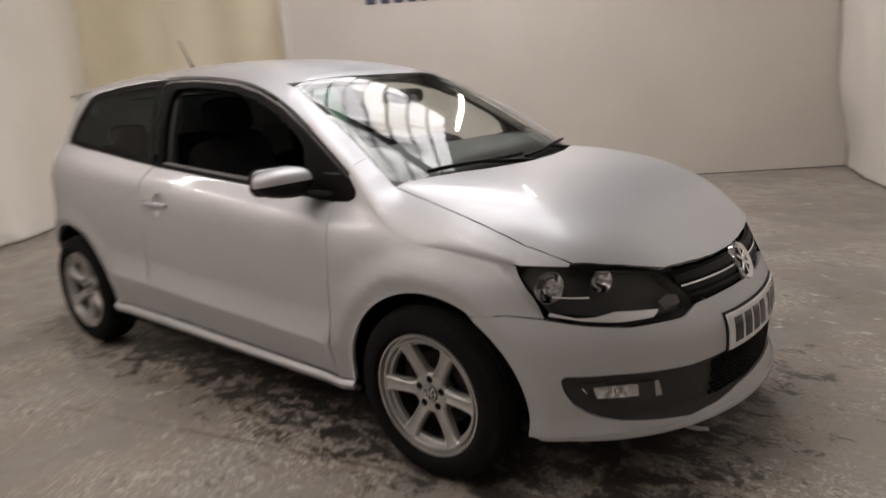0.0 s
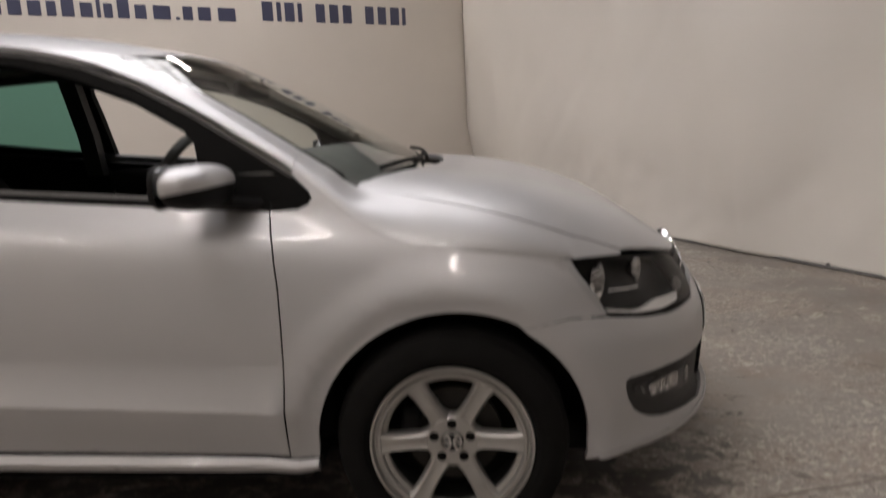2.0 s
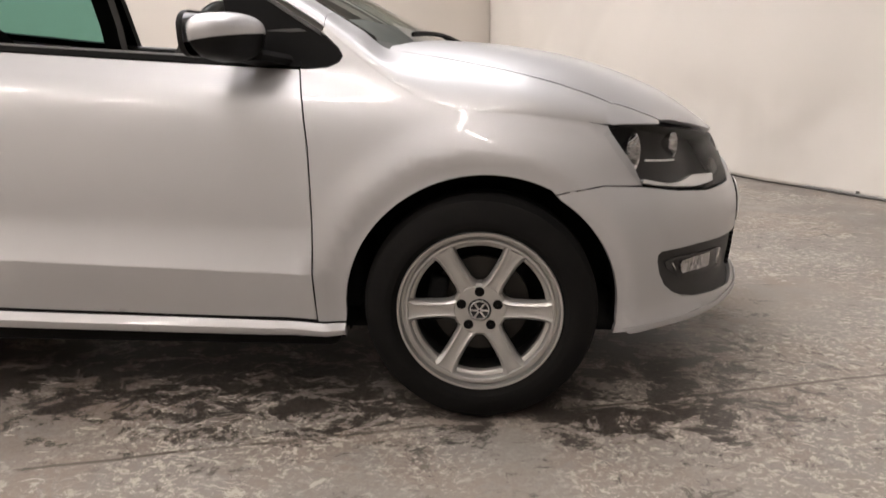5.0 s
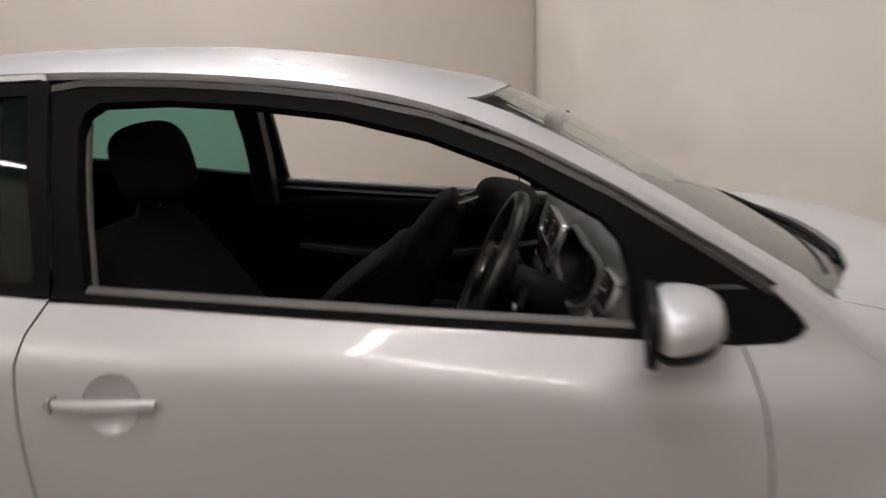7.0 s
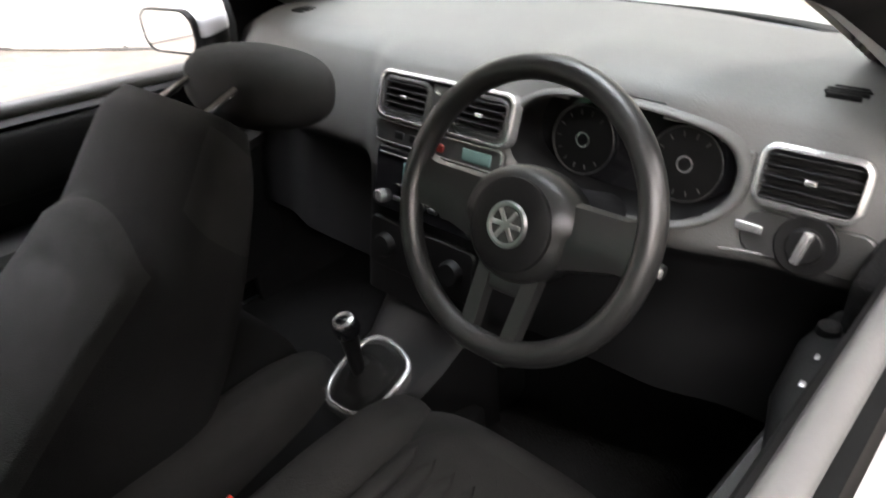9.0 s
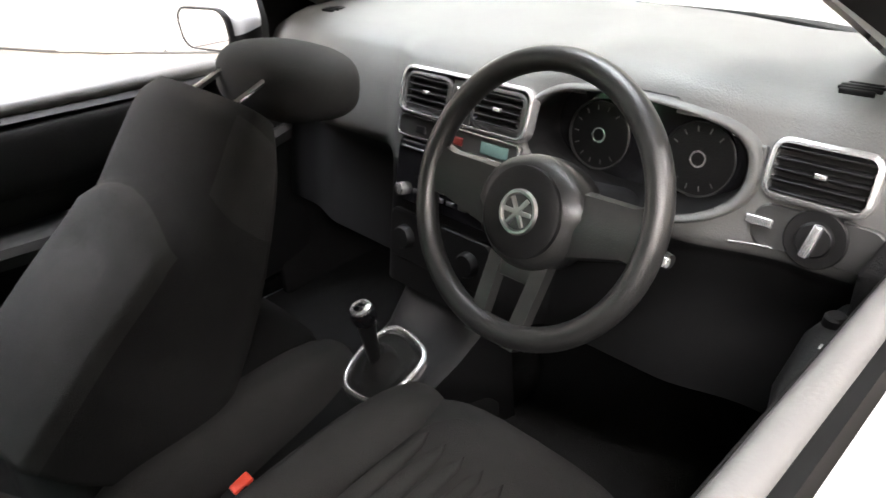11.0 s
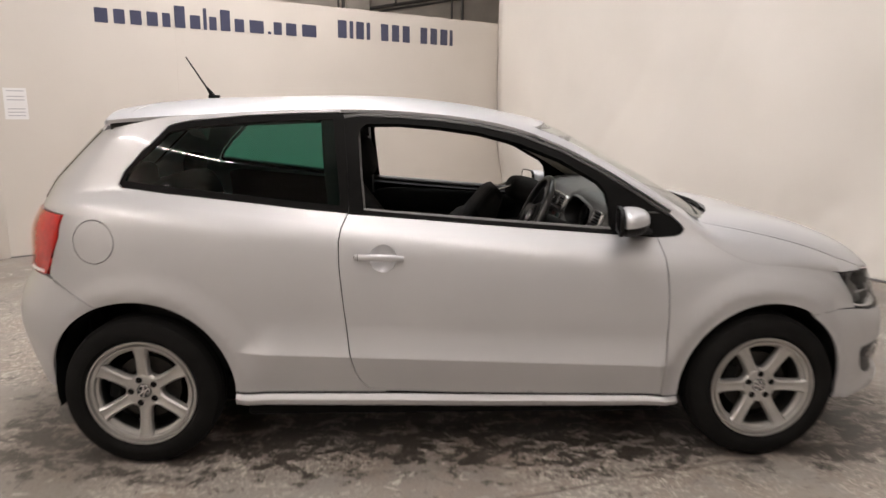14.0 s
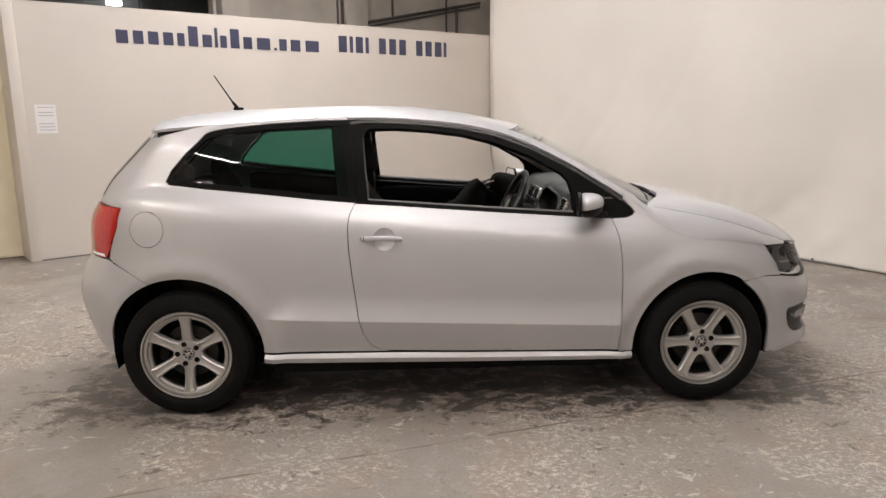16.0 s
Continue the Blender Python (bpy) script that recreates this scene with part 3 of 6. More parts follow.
def half_width(x, z):
    d = BELT(x) - z
    if x > 2.35:
        d += (max(d, 0.062) - d) * step(2.35, 2.75, x)
    a = SIDE(min(d, 0.47))
    if x > 1.98:
        # the ledge under the windows dies out into the wing
        a += (SMOOTH_SIDE(min(d, 0.47)) - a) * step(1.98, 2.34, x)
    if z < 0.66:
        w = step(0.52, 0.64, z)
        a = w * a + (1 - w) * LOW(z)
        # pressed line low on the doors: swells out above, tucks in sharply under it
        zc = z - (0.444 - 0.0385 * (x - 1.2))
        on = step(0.36 + 0.5 * max(0, zc), 0.50 + 0.5 * max(0, zc), x) * (1 - step(2.02, 2.10, x))
        a += on * 0.034 * (max(0, 1 - zc / 0.12) ** 1.5 if zc > 0 else max(0, 1 + zc / 0.16))
    if z < 0.8:
        for wx, wz in WHEELS:
            r = math.hypot(x - wx, (z - wz) * 1.0)
            if r < 0.52:
                a += 0.012 * (1 - step(0.40, 0.50, r)) - 0.016 * (1 - step(0.35, 0.41, r))
    return a


def table(p, q, length, width):
    pts = [(math.sin(math.pi / 2 * i / 400) ** 0.5 if i else 0.0) for i in range(401)]
    rows, s, last = [], 0.0, None
    for u in pts:
        r = (1 - u ** p) ** (1 / q)
        cur = (u * length, r * width)
        if last:
            s += math.hypot(cur[0] - last[0], cur[1] - last[1])
        rows.append((s, u, r))
        last = cur
    return rows


FRONT_TABLE, REAR_TABLE = table(3.4, 2.0, 1.0, 0.81), table(3.0, 2.2, 0.79, 0.81)


def entry(rows, s):
    lo, hi = 0, len(rows) - 1
    if s >= rows[-1][0]:
        return rows[-1][1], -(s - rows[-1][0])
    while hi - lo > 1:
        mid = (lo + hi) // 2
        if rows[mid][0] > s:
            hi = mid
        else:
            lo = mid
    f = (s - rows[lo][0]) / (rows[hi][0] - rows[lo][0])
    return rows[lo][1] + f * (rows[hi][1] - rows[lo][1]), rows[lo][2] + f * (rows[hi][2] - rows[lo][2])


S_FRONT, S_REAR = XF + FRONT_TABLE[-1][0], XR - REAR_TABLE[-1][0]


def front_power(z):
    """How square the nose's corner is in plan."""
    return 3.4 + 0.6 * step(0.60, 0.72, z)


def wrap(s, z):
    """The body's right-hand skin, s metres along it (equal to x amidships), at height z."""
    if s > XF:
        u, r = entry(FRONT_TABLE, s - XF)
        if r > 0:
            r = max(0, 1 - u ** front_power(z)) ** 0.5
        x = XF + u * (FRONT(z) - XF)
    elif s < XR:
        u, r = entry(REAR_TABLE, XR - s)
        x = XR - u * (XR - REAR(z))
        r = r ** (1 - 0.5 * step(0.95, 1.12, z)) if r > 0 else r
    else:
        x, r = s, 1.0
    return Vector((x, -half_width(x, z) * r, z))


def s_at(x, z):
    if x > XF:
        u = min(1, (x - XF) / (FRONT(z) - XF))
        rows, sign, base = FRONT_TABLE, 1, XF
    elif x < XR:
        u = min(1, (XR - x) / (XR - REAR(z)))
        rows, sign, base = REAR_TABLE, -1, XR
    else:
        return x
    for a, b in zip(rows, rows[1:]):
        if b[1] >= u:
            return base + sign * (a[0] + (b[0] - a[0]) * (u - a[1]) / max(1e-9, b[1] - a[1]))
    return base + sign * rows[-1][0]


def s_front(y, z):
    """s on the nose for a distance y from the middle."""
    r = min(1, abs(y) / half_width(3.05, z))
    u = (1 - r * r) ** (1 / front_power(z))
    for a, b in zip(FRONT_TABLE, FRONT_TABLE[1:]):
        if b[1] >= u:
            return XF + a[0] + (b[0] - a[0]) * (u - a[1]) / max(1e-9, b[1] - a[1])
    return S_FRONT


ROOF_EDGE = curve((-0.26, 1.315), (-0.12, 1.342), (0.05, 1.357), (0.2, 1.366), (0.41, 1.380), (0.62, 1.391), (0.80, 1.394), (1.0, 1.389), (1.16, 1.377), (1.325, 1.357), (1.49, 1.321), (1.65, 1.261), (1.81, 1.180), (1.944, 1.099), (2.078, 1.013), (2.14, 0.972), (2.3, 0.872))
ROOF_MID = curve((-0.30, 1.37), (-0.08, 1.413), (0.15, 1.437), (0.38, 1.446), (0.68, 1.455), (0.99, 1.452), (1.3, 1.422), (1.52, 1.382), (1.65, 1.350), (1.9, 1.228), (2.1, 1.122), (2.29, 1.016), (2.5, 0.895))
NOSE_MID = curve((2.0, 0.992), (2.4, 0.978), (2.6, 0.955), (2.77, 0.917), (2.95, 0.848), (3.05, 0.790), (3.12, 0.742), (3.18, 0.696))


def roof(x, y):
    """Roof and screen: height over the plan."""
    ze = ROOF_EDGE(x)
    ye = half_width(x, min(ze, 1.42))
    zc = ROOF_MID(x)
    return Vector((x, y, zc - (zc - ze) * min(1.3, abs(y) / ye) ** 3.0))


LAMP_TOP_Y = curve((2.8, 0.7235), (2.87, 0.689), (2.93, 0.648), (3.0, 0.580), (3.06, 0.510), (3.12, 0.432), (3.18, 0.33))
LAMP_TOP_Z = curve((2.8, 0.765), (2.87, 0.763), (2.93, 0.758), (3.0, 0.747), (3.06, 0.733), (3.12, 0.714), (3.18, 0.690))


def nose_edge(x):
    """Half width and height at which the bonnet's surface meets wing crease and lamps."""
    if x <= 2.8:
        zc = BELT(x) - 0.055
        return -wrap(s_at(x, zc), zc).y, zc
    return LAMP_TOP_Y(x), LAMP_TOP_Z(x)


def nose(x, y):
    """Bonnet and wing tops: height over the plan."""
    ye, ze = nose_edge(x)
    zc = NOSE_MID(x)
    z = zc - (zc - ze) * min(1.15, abs(y) / ye) ** 7.0
    return Vector((x, y, z))


def resample(poly, gap, closed=True):
    out = []
    n = len(poly)
    for i in range(n if closed else n - 1):
        a, b = Vector(poly[i]), Vector(poly[(i + 1) % n])
        k = max(1, int(math.ceil((b - a).length / gap)))
        out += [a.lerp(b, j / k) for j in range(k)]
    if not closed:
        out.append(Vector(poly[-1]))
    return out


def area(poly):
    return sum(a[0] * b[1] - b[0] * a[1] for a, b in zip(poly, poly[1:] + poly[:1])) / 2


def inset(poly, d):
    """The closed outline moved inward by d."""
    poly = [Vector(p) for p in poly]
    sign = 1 if area(poly) > 0 else -1
    out = []
    n = len(poly)
    for i in range(n):
        a, b, c = poly[i - 1], poly[i], poly[(i + 1) % n]
        e1, e2 = (b - a), (c - b)
        if e1.length < 1e-7 or e2.length < 1e-7:
            out.append(b)
            continue
        e1.normalize()
        e2.normalize()
        n1, n2 = Vector((-e1.y, e1.x)) * sign, Vector((-e2.y, e2.x)) * sign
        m = n1 + n2
        if m.length < 0.2:
            out.append(b + n1 * d)
            continue
        m.normalize()
        out.append(b + m * (d / max(0.4, m.dot(n1))))
    return out


def smooth(poly, rounds=2, keep=()):
    """Corner cutting on a closed outline."""
    for _ in range(rounds):
        out = []
        n = len(poly)
        for i in range(n):
            a, b = Vector(poly[i]), Vector(poly[(i + 1) % n])
            out += [a.lerp(b, 0.25), a.lerp(b, 0.75)]
        poly = out
    return poly


def inside(p, poly):
    hit = False
    x, y = p
    j = len(poly) - 1
    for i in range(len(poly)):
        xi, yi = poly[i]
        xj, yj = poly[j]
        if (yi > y) != (yj > y) and x < (xj - xi) * (y - yi) / (yj - yi) + xi:
            hit = not hit
        j = i
    return hit


def arc(cx, cz, r, a0, a1, n=26):
    return [(cx + r * math.cos(radians(a0 + (a1 - a0) * i / n)), cz + r * math.sin(radians(a0 + (a1 - a0) * i / n))) for i in range(n + 1)]


from mathutils.geometry import delaunay_2d_cdt


def skin(name, outline, surf, mat, parent, holes=(), gap=0.028, lift=0.0, rim=0.014, shrink=0.0015, both=False, mirror=False, label="", edge=0.02, lines=()):
    """A panel: the outline in the surface's own coordinates, meshed and laid on it, with its rim turned in. both: with its mirror image in
    one mesh; mirror: the mirror image alone."""
    outline = resample(inset([Vector(p) for p in outline], shrink) if shrink else [Vector(p) for p in outline], edge)
    rings = [outline] + [resample([Vector(p) for p in (inset(list(h), -shrink) if shrink else h)], edge) for h in holes]
    pts, cons = [], []
    for ring in rings:
        b = len(pts)
        pts += ring
        cons += [(b + i, b + (i + 1) % len(ring)) for i in range(len(ring))]
    for line in lines:
        line = [q for q in resample(line, 0.014, False) if inside(q, rings[0]) and not any(inside(q, h) for h in rings[1:])]
        line = [q for q in line if min((q - r).length for r in pts[:sum(len(r) for r in rings)]) > 0.003]
        pts += line
    x0, x1 = min(p.x for p in outline), max(p.x for p in outline)
    y0, y1 = min(p.y for p in outline), max(p.y for p in outline)
    edge_pts = np.array([(p.x, p.y) for p in pts])
    nx, ny = int((x1 - x0) / gap) + 1, int((y1 - y0) / gap) + 1
    for i in range(nx + 1):
        for j in range(ny + 1):
            q = Vector((x0 + (x1 - x0) * i / nx, y0 + (y1 - y0) * j / ny))
            if not inside(q, rings[0]) or any(inside(q, h) for h in rings[1:]):
                continue
            if np.min(np.hypot(edge_pts[:, 0] - q.x, edge_pts[:, 1] - q.y)) < gap * 0.45:
                continue
            pts.append(q)
    vs, _, fs, *_ = delaunay_2d_cdt(pts, cons, [], 0, 1e-6)
    h = 0.002
    place, normal = [], []
    for q in vs:
        p = surf(q.x, q.y)
        du = surf(q.x + h, q.y) - surf(q.x - h, q.y)
        dv = surf(q.x, q.y + h) - surf(q.x, q.y - h)
        nn = du.cross(dv)
        nn = nn.normalized() if nn.length > 1e-12 else Vector((0, -1, 0))
        if both and abs(p.y) < 0.006:
            p = Vector((p.x, 0, p.z))
            nn = Vector((nn.x, 0, nn.z)).normalized()
        place.append(p)
        normal.append(nn)
    # outward: away from the car's core
    mid = sum(place, Vector()) / len(place)
    core = Vector((min(2.4, max(0.2, mid.x)), 0, 0.6))
    if sum(nn.dot(p - core) for nn, p in zip(normal, place)) < 0:
        normal = [-nn for nn in normal]
    tris = []
    for f in fs:
        c = sum((vs[i] for i in f), Vector((0, 0))) / len(f)
        if inside(c, rings[0]) and not any(inside(c, r) for r in rings[1:]):
            p = [place[i] for i in f]
            up = (p[1] - p[0]).cross(p[2] - p[0]).dot(normal[f[0]])
            tris.append(tuple(f) if up > 0 else tuple(reversed(f)))
    co = [p + nn * lift for p, nn in zip(place, normal)]
    count = {}
    for t in tris:
        for a, b in zip(t, t[1:] + t[:1]):
            key = (min(a, b), max(a, b))
            count.setdefault(key, []).append((a, b))
    norms = list(normal)
    faces = list(tris)
    if rim:
        lower = {}
        for e in count.values():
            if len(e) == 1:
                a, b = e[0]
                if both and abs(place[a].y) < 1e-6 and abs(place[b].y) < 1e-6:
                    continue
                for v in (a, b):
                    if v not in lower:
                        lower[v] = (len(co), len(co) + 1)
                        co += [co[v].copy(), co[v] - normal[v] * rim]
                        norms += [None, None]
                (ta, la), (tb, lb) = lower[a], lower[b]
                faces.append((tb, ta, la, lb))
    sets = []
    if not mirror:
        sets.append((co, faces, norms, 1))
    if both or mirror:
        flip = [Vector((p.x, -p.y, p.z)) for p in co]
        sets.append((flip, [tuple(reversed(f)) for f in faces], [Vector((nn.x, -nn.y, nn.z)) if nn else None for nn in norms], -1))
    verts, polys, nrm = [], [], []
    for c, f, nn, _ in sets:
        b = len(verts)
        verts += [tuple(p) for p in c]
        polys += [tuple(b + i for i in t) for t in f]
        nrm += nn
    me = bpy.data.meshes.new(name)
    me.from_pydata(verts, [], polys)
    me.polygons.foreach_set("use_smooth", [True] * len(polys))
    me.update()
    auto = [v.normal.copy() for v in me.vertices]
    me.normals_split_custom_set_from_vertices([tuple(nn) if nn else tuple(a) for nn, a in zip(nrm, auto)])
    me.materials.append(mat)
    ob = new(name, me)
    ob.parent = parent
    if label:
        tagged(ob, label)
    return ob


def sz(*pts):
    """Side view (x, z) pairs to skin coordinates."""
    return [(s_at(x, z), z) for x, z in pts]


def fz(*pts):
    """Front view (y, z) pairs to skin coordinates."""
    return [(s_front(y, z), z) for y, z in pts]


car = thing("hatchback_car", "silver three-door hatchback, driver window open, parked on concrete", "car")

# outlines shared between neighbours
SEAM_R = [(0.803, 0.998), (0.781, 0.954), (0.771, 0.902), (0.774, 0.801), (0.79, 0.643), (0.811, 0.477), (0.832, 0.392), (0.852, 0.352), (0.880, 0.322), (0.915, 0.305), (0.95, 0.300)]
SEAM_F = [(2.055, 0.277), (2.060, 0.451), (2.062, 0.617), (2.059, 0.725), (2.047, 0.828), (2.028, 0.909)]
BELT_PTS = [(1.798, 0.925), (1.529, 0.944), (1.26, 0.964), (0.994, 0.985)]
FRAME_TOP = [(0.772, 1.382), (0.84, 1.381), (0.999, 1.376), (1.162, 1.364), (1.325, 1.344), (1.488, 1.308), (1.649, 1.248), (1.81, 1.167), (1.944, 1.086), (2.078, 1.0)]
QWIN = [(-0.063, 1.108), (-0.04, 1.159), (0.022, 1.231), (0.11, 1.320), (0.15, 1.336), (0.195, 1.345), (0.411, 1.367), (0.623, 1.378), (0.762, 1.381), (0.783, 1.20), (0.803, 1.0), (0.62, 1.017), (0.416, 1.041), (0.208, 1.064), (0.022, 1.086), (-0.05, 1.094)]
R_ARCH, F_ARCH = (-0.008, 0.30, 0.37), (2.487, 0.297, 0.357)
BUMP_R = [(-0.146, 0.645), (-0.192, 0.675), (-0.261, 0.709), (-0.347, 0.753)]
BUMP_F = [(2.66, 0.603), (2.709, 0.613), (2.778, 0.622), (2.88, 0.613)]

# door
CREASE = [[(x, 0.444 - 0.0385 * (x - 1.2) + o) for x in np.linspace(0.36, 2.1, 60)] for o in (0.028, 0.003, -0.003, -0.025)]
SHOULDER = [[(x, BELT(x) - o) for x in np.linspace(-0.3, 2.75, 110)] for o in (0.012, 0.03, 0.045, 0.06, 0.078, 0.105, 0.15, 0.21)]
CREASE += SHOULDER
CUP = arc(0.941, 0.838, 0.0495, 0, 360, 36)[:-1]
door = skin("door", SEAM_R + [(1.25, 0.290), (1.66, 0.282)] + SEAM_F + BELT_PTS, wrap, SILVER, car, holes=[CUP], gap=0.022, rim=0.006, lines=CREASE, shrink=0.0028, label="silver door with window wound down")
skin("door", SEAM_R + [(1.25, 0.290), (1.66, 0.282)] + SEAM_F + BELT_PTS, wrap, SILVER, car, gap=0.022, mirror=True, lines=CREASE)
# rear quarter with C pillar and window opening
PILLAR = [(-0.30, 1.0), (-0.452, 1.005), (-0.42, 1.045), (-0.368, 1.10), (-0.268, 1.20), (-0.165, 1.30)]
arch_r = [p for p in arc(*R_ARCH, 0, 180, 40) if not (p[0] < -0.14)]
quarter = sz((0.362, 0.302)) + arch_r + sz(*BUMP_R) + sz((-0.339, 0.788), (-0.289, 0.907), (-0.272, 0.990)) + sz(*PILLAR[1:])
quarter += [(x, ROOF_EDGE(x)) for x in (-0.11, -0.03, 0.05, 0.2, 0.4, 0.6, 0.768)] + [(0.772, 1.382), (0.797, 1.15)] + SEAM_R
quarter += [(0.95, 0.296), (0.6, 0.301)]
CAP = arc(-0.145 + 0.006, 0.898, 0.081, 0, 360, 40)[:-1]
CAP = sz(*CAP)
for flag in (False, True):
    q = skin("rear_quarter", quarter, wrap, SILVER, car, holes=[sz(*QWIN), CAP] if not flag else [sz(*QWIN)], mirror=flag, lines=CREASE)
    skin("quarter_window", sz(*QWIN), wrap, QUARTER_GLASS, car, mirror=flag, lift=-0.004, rim=0.0, shrink=0.002, label="green tinted fixed rear side window").visible_shadow = False
    skin("window_seal", inset(sz(*QWIN), 0.001), wrap, TRIM_BLACK, car, holes=[inset(sz(*QWIN), 0.027)], mirror=flag, lift=-0.0015, rim=0.02)
for flag in (False, True):
    skin("window_frit", [(0.690, 1.3775), (0.705, 1.2), (0.728, 1.011), (0.800, 1.004), (0.782, 1.2), (0.761, 1.3775)], wrap, TRIM_BLACK, car, mirror=flag, lift=-0.0075, rim=0, shrink=0, label="black printed band on the glass")
skin("fuel_flap", CAP, wrap, SILVER, car, shrink=0.002, gap=0.02)
# sill
SILL_TOP = [(0.362, 0.2965), (0.95, 0.292), (1.25, 0.285), (1.66, 0.2785), (2.052, 0.271), (2.127, 0.266)]
SILL = SILL_TOP + [(2.127, 0.232), (1.9, 0.229), (1.25, 0.236), (0.36, 0.252)]
sill_top, sill_foot = curve(*SILL_TOP), curve((0.36, 0.252), (1.25, 0.236), (1.9, 0.229), (2.127, 0.232))


def sill_face(x, z):
    """The sill: a slanting upper face out to a ridge, then a face that tucks under."""
    u = (sill_top(x) - z) / (sill_top(x) - sill_foot(x))
    out = 0.002 + 0.021 * min(1.0, max(0.0, u) / 0.45) - 0.012 * max(0.0, (u - 0.45) / 0.55)
    return wrap(x, z) + Vector((0, -out, 0))


RIDGE = [[(x, sill_top(x) + (sill_foot(x) - sill_top(x)) * u) for x in np.linspace(0.37, 2.12, 120)] for u in (0.42, 0.48)]
for flag in (False, True):
    skin("sill", SILL, sill_face, SILVER, car, mirror=flag, rim=0.05, edge=0.012, gap=0.03, lines=RIDGE)
    skin("sill_seam", [(x, z + 0.0025) for x, z in SILL_TOP] + [(x, z - 0.0015) for x, z in SILL_TOP[::-1]], wrap, TRIM_BLACK, car, mirror=flag, lift=0.0035, rim=0.006, shrink=0, edge=0.01)
# front wing side, then its top
arch_f = [p for p in arc(*F_ARCH, 180, 0, 40) if p[0] < 2.668 and p[0] > 2.13]


def wing_z(x):
    """Height at which the wing's side turns over into its top."""
    w = step(2.06, 2.60, x)
    return (1 - w) * (ROOF_EDGE(x) + 0.004 * step(1.9, 2.09, x)) + w * (BELT(x) - 0.055)


wing = SEAM_F[::-1] + [(2.058, 0.270), (2.127, 0.266)] + sz(*[(2.131, 0.30)] + arch_f + BUMP_F + [(2.853, 0.668), (2.797, 0.745), (2.787, 0.763)])
wing += sz(*[(x, wing_z(x)) for x in (2.7, 2.6, 2.5, 2.45, 2.4, 2.35, 2.3)]) + [(x, wing_z(x)) for x in (2.25, 2.22, 2.19, 2.16, 2.13, 2.108, 2.088)] + [(2.080, 0.9985), (2.126, 0.956), (2.1355, 0.938), (2.127, 0.924), (2.10, 0.912), (2.05, 0.909)]


HOOD_SEAM = [(2.212, 0.616), (2.33, 0.645), (2.45, 0.668), (2.58, 0.684), (2.70, 0.688), (2.80, 0.680), (2.88, 0.661), (2.929, 0.643)]
CAP_SEAM = curve((1.5, 0.478), (1.555, 0.492), (1.66, 0.512), (1.80, 0.538), (1.95, 0.566), (2.08, 0.5935), (2.15, 0.609), *[(x, y) for x, y in HOOD_SEAM])


def wing_cap(x, v):
    """The wing's rounded top, from its side (v 0) over to the screen and bonnet seam (v 0.1)."""
    t = v / 0.1
    if x <= 2.79:
        z = wing_z(x)
        p0 = wrap(s_at(x, z), z)
        t0 = (wrap(s_at(x, z + 0.004), z + 0.004) - wrap(s_at(x, z - 0.004), z - 0.004)).normalized()
        if x < 2.1:
            flat = (roof(x, p0.y + 0.004) - roof(x, p0.y - 0.004)).normalized()
            t0 = flat.lerp(t0, 0.15 + 0.85 * step(1.5, 2.1, x)).normalized()
    else:
        p0 = Vector((x, -LAMP_TOP_Y(x), LAMP_TOP_Z(x)))
        t0 = (nose(x, p0.y + 0.004) - nose(x, p0.y - 0.004)).normalized()
    y1 = -min(CAP_SEAM(x), -p0.y - 0.004)
    w = step(2.16, 2.26, x)
    over = [(1 - w) * roof(x, y1 + o).z + w * nose(x, y1 + o).z for o in (-0.004, 0.0, 0.004)]
    p1 = Vector((x, y1, over[1]))
    t1 = Vector((0, 0.008, over[2] - over[0])).normalized()
    size = (p1 - p0).length
    p = (1 + 2 * t) * (1 - t) ** 2 * p0 + t * (1 - t) ** 2 * size * t0 + t * t * (3 - 2 * t) * p1 + t * t * (t - 1) * size * t1
    if x < 1.9:
        p = roof(x, p0.y + (p1.y - p0.y) * t).lerp(p, step(1.56, 1.9, x))
    return p


for flag in (False, True):
    skin("front_wing", wing, wrap, SILVER, car, mirror=flag, lines=SHOULDER)
    skin("screen_pillar", [(1.548, 0.0), (2.087, 0.0), (2.087, 0.0985), (1.548, 0.0985)], wing_cap, SILVER, car, mirror=flag, shrink=0, gap=0.012, edge=0.012, rim=0.01)
    skin("pillar_applique", [(0.757, 1.379), (0.758, 1.372), (0.771, 1.2), (0.788, 1.01), (0.806, 1.0), (0.801, 1.15), (0.780, 1.372), (0.779, 1.379)], wrap, TRIM_BLACK, car, mirror=flag, lift=0.0025, rim=0.002, shrink=0)
    skin("wing_top", [(2.0885, -0.004), (2.77, -0.004), (2.80, 0.0), (2.924, 0.0), (2.924, 0.098), (2.80, 0.0985), (2.0885, 0.0985)], wing_cap, SILVER, car, mirror=flag, shrink=0, gap=0.012, edge=0.012, lift=0.0006, rim=0.006)
# bonnet
BON_REAR = [(2.212, 0.616), (2.26, 0.57), (2.33, 0.46), (2.39, 0.30), (2.42, 0.15), (2.43, 0.0)]
BON_FRONT = [(3.176, 0.0), (3.172, 0.12), (3.16, 0.24), (3.142, 0.34), (3.116, 0.425), (3.06, 0.501), (3.0, 0.572), (2.929, 0.641)]
bon = HOOD_SEAM[:-1] + BON_FRONT[::-1] + BON_REAR[::-1][:-1]
skin("bonnet", [(x, -y) for x, y in bon], nose, SILVER, car, both=True, gap=0.02, edge=0.012, label="silver bonnet")
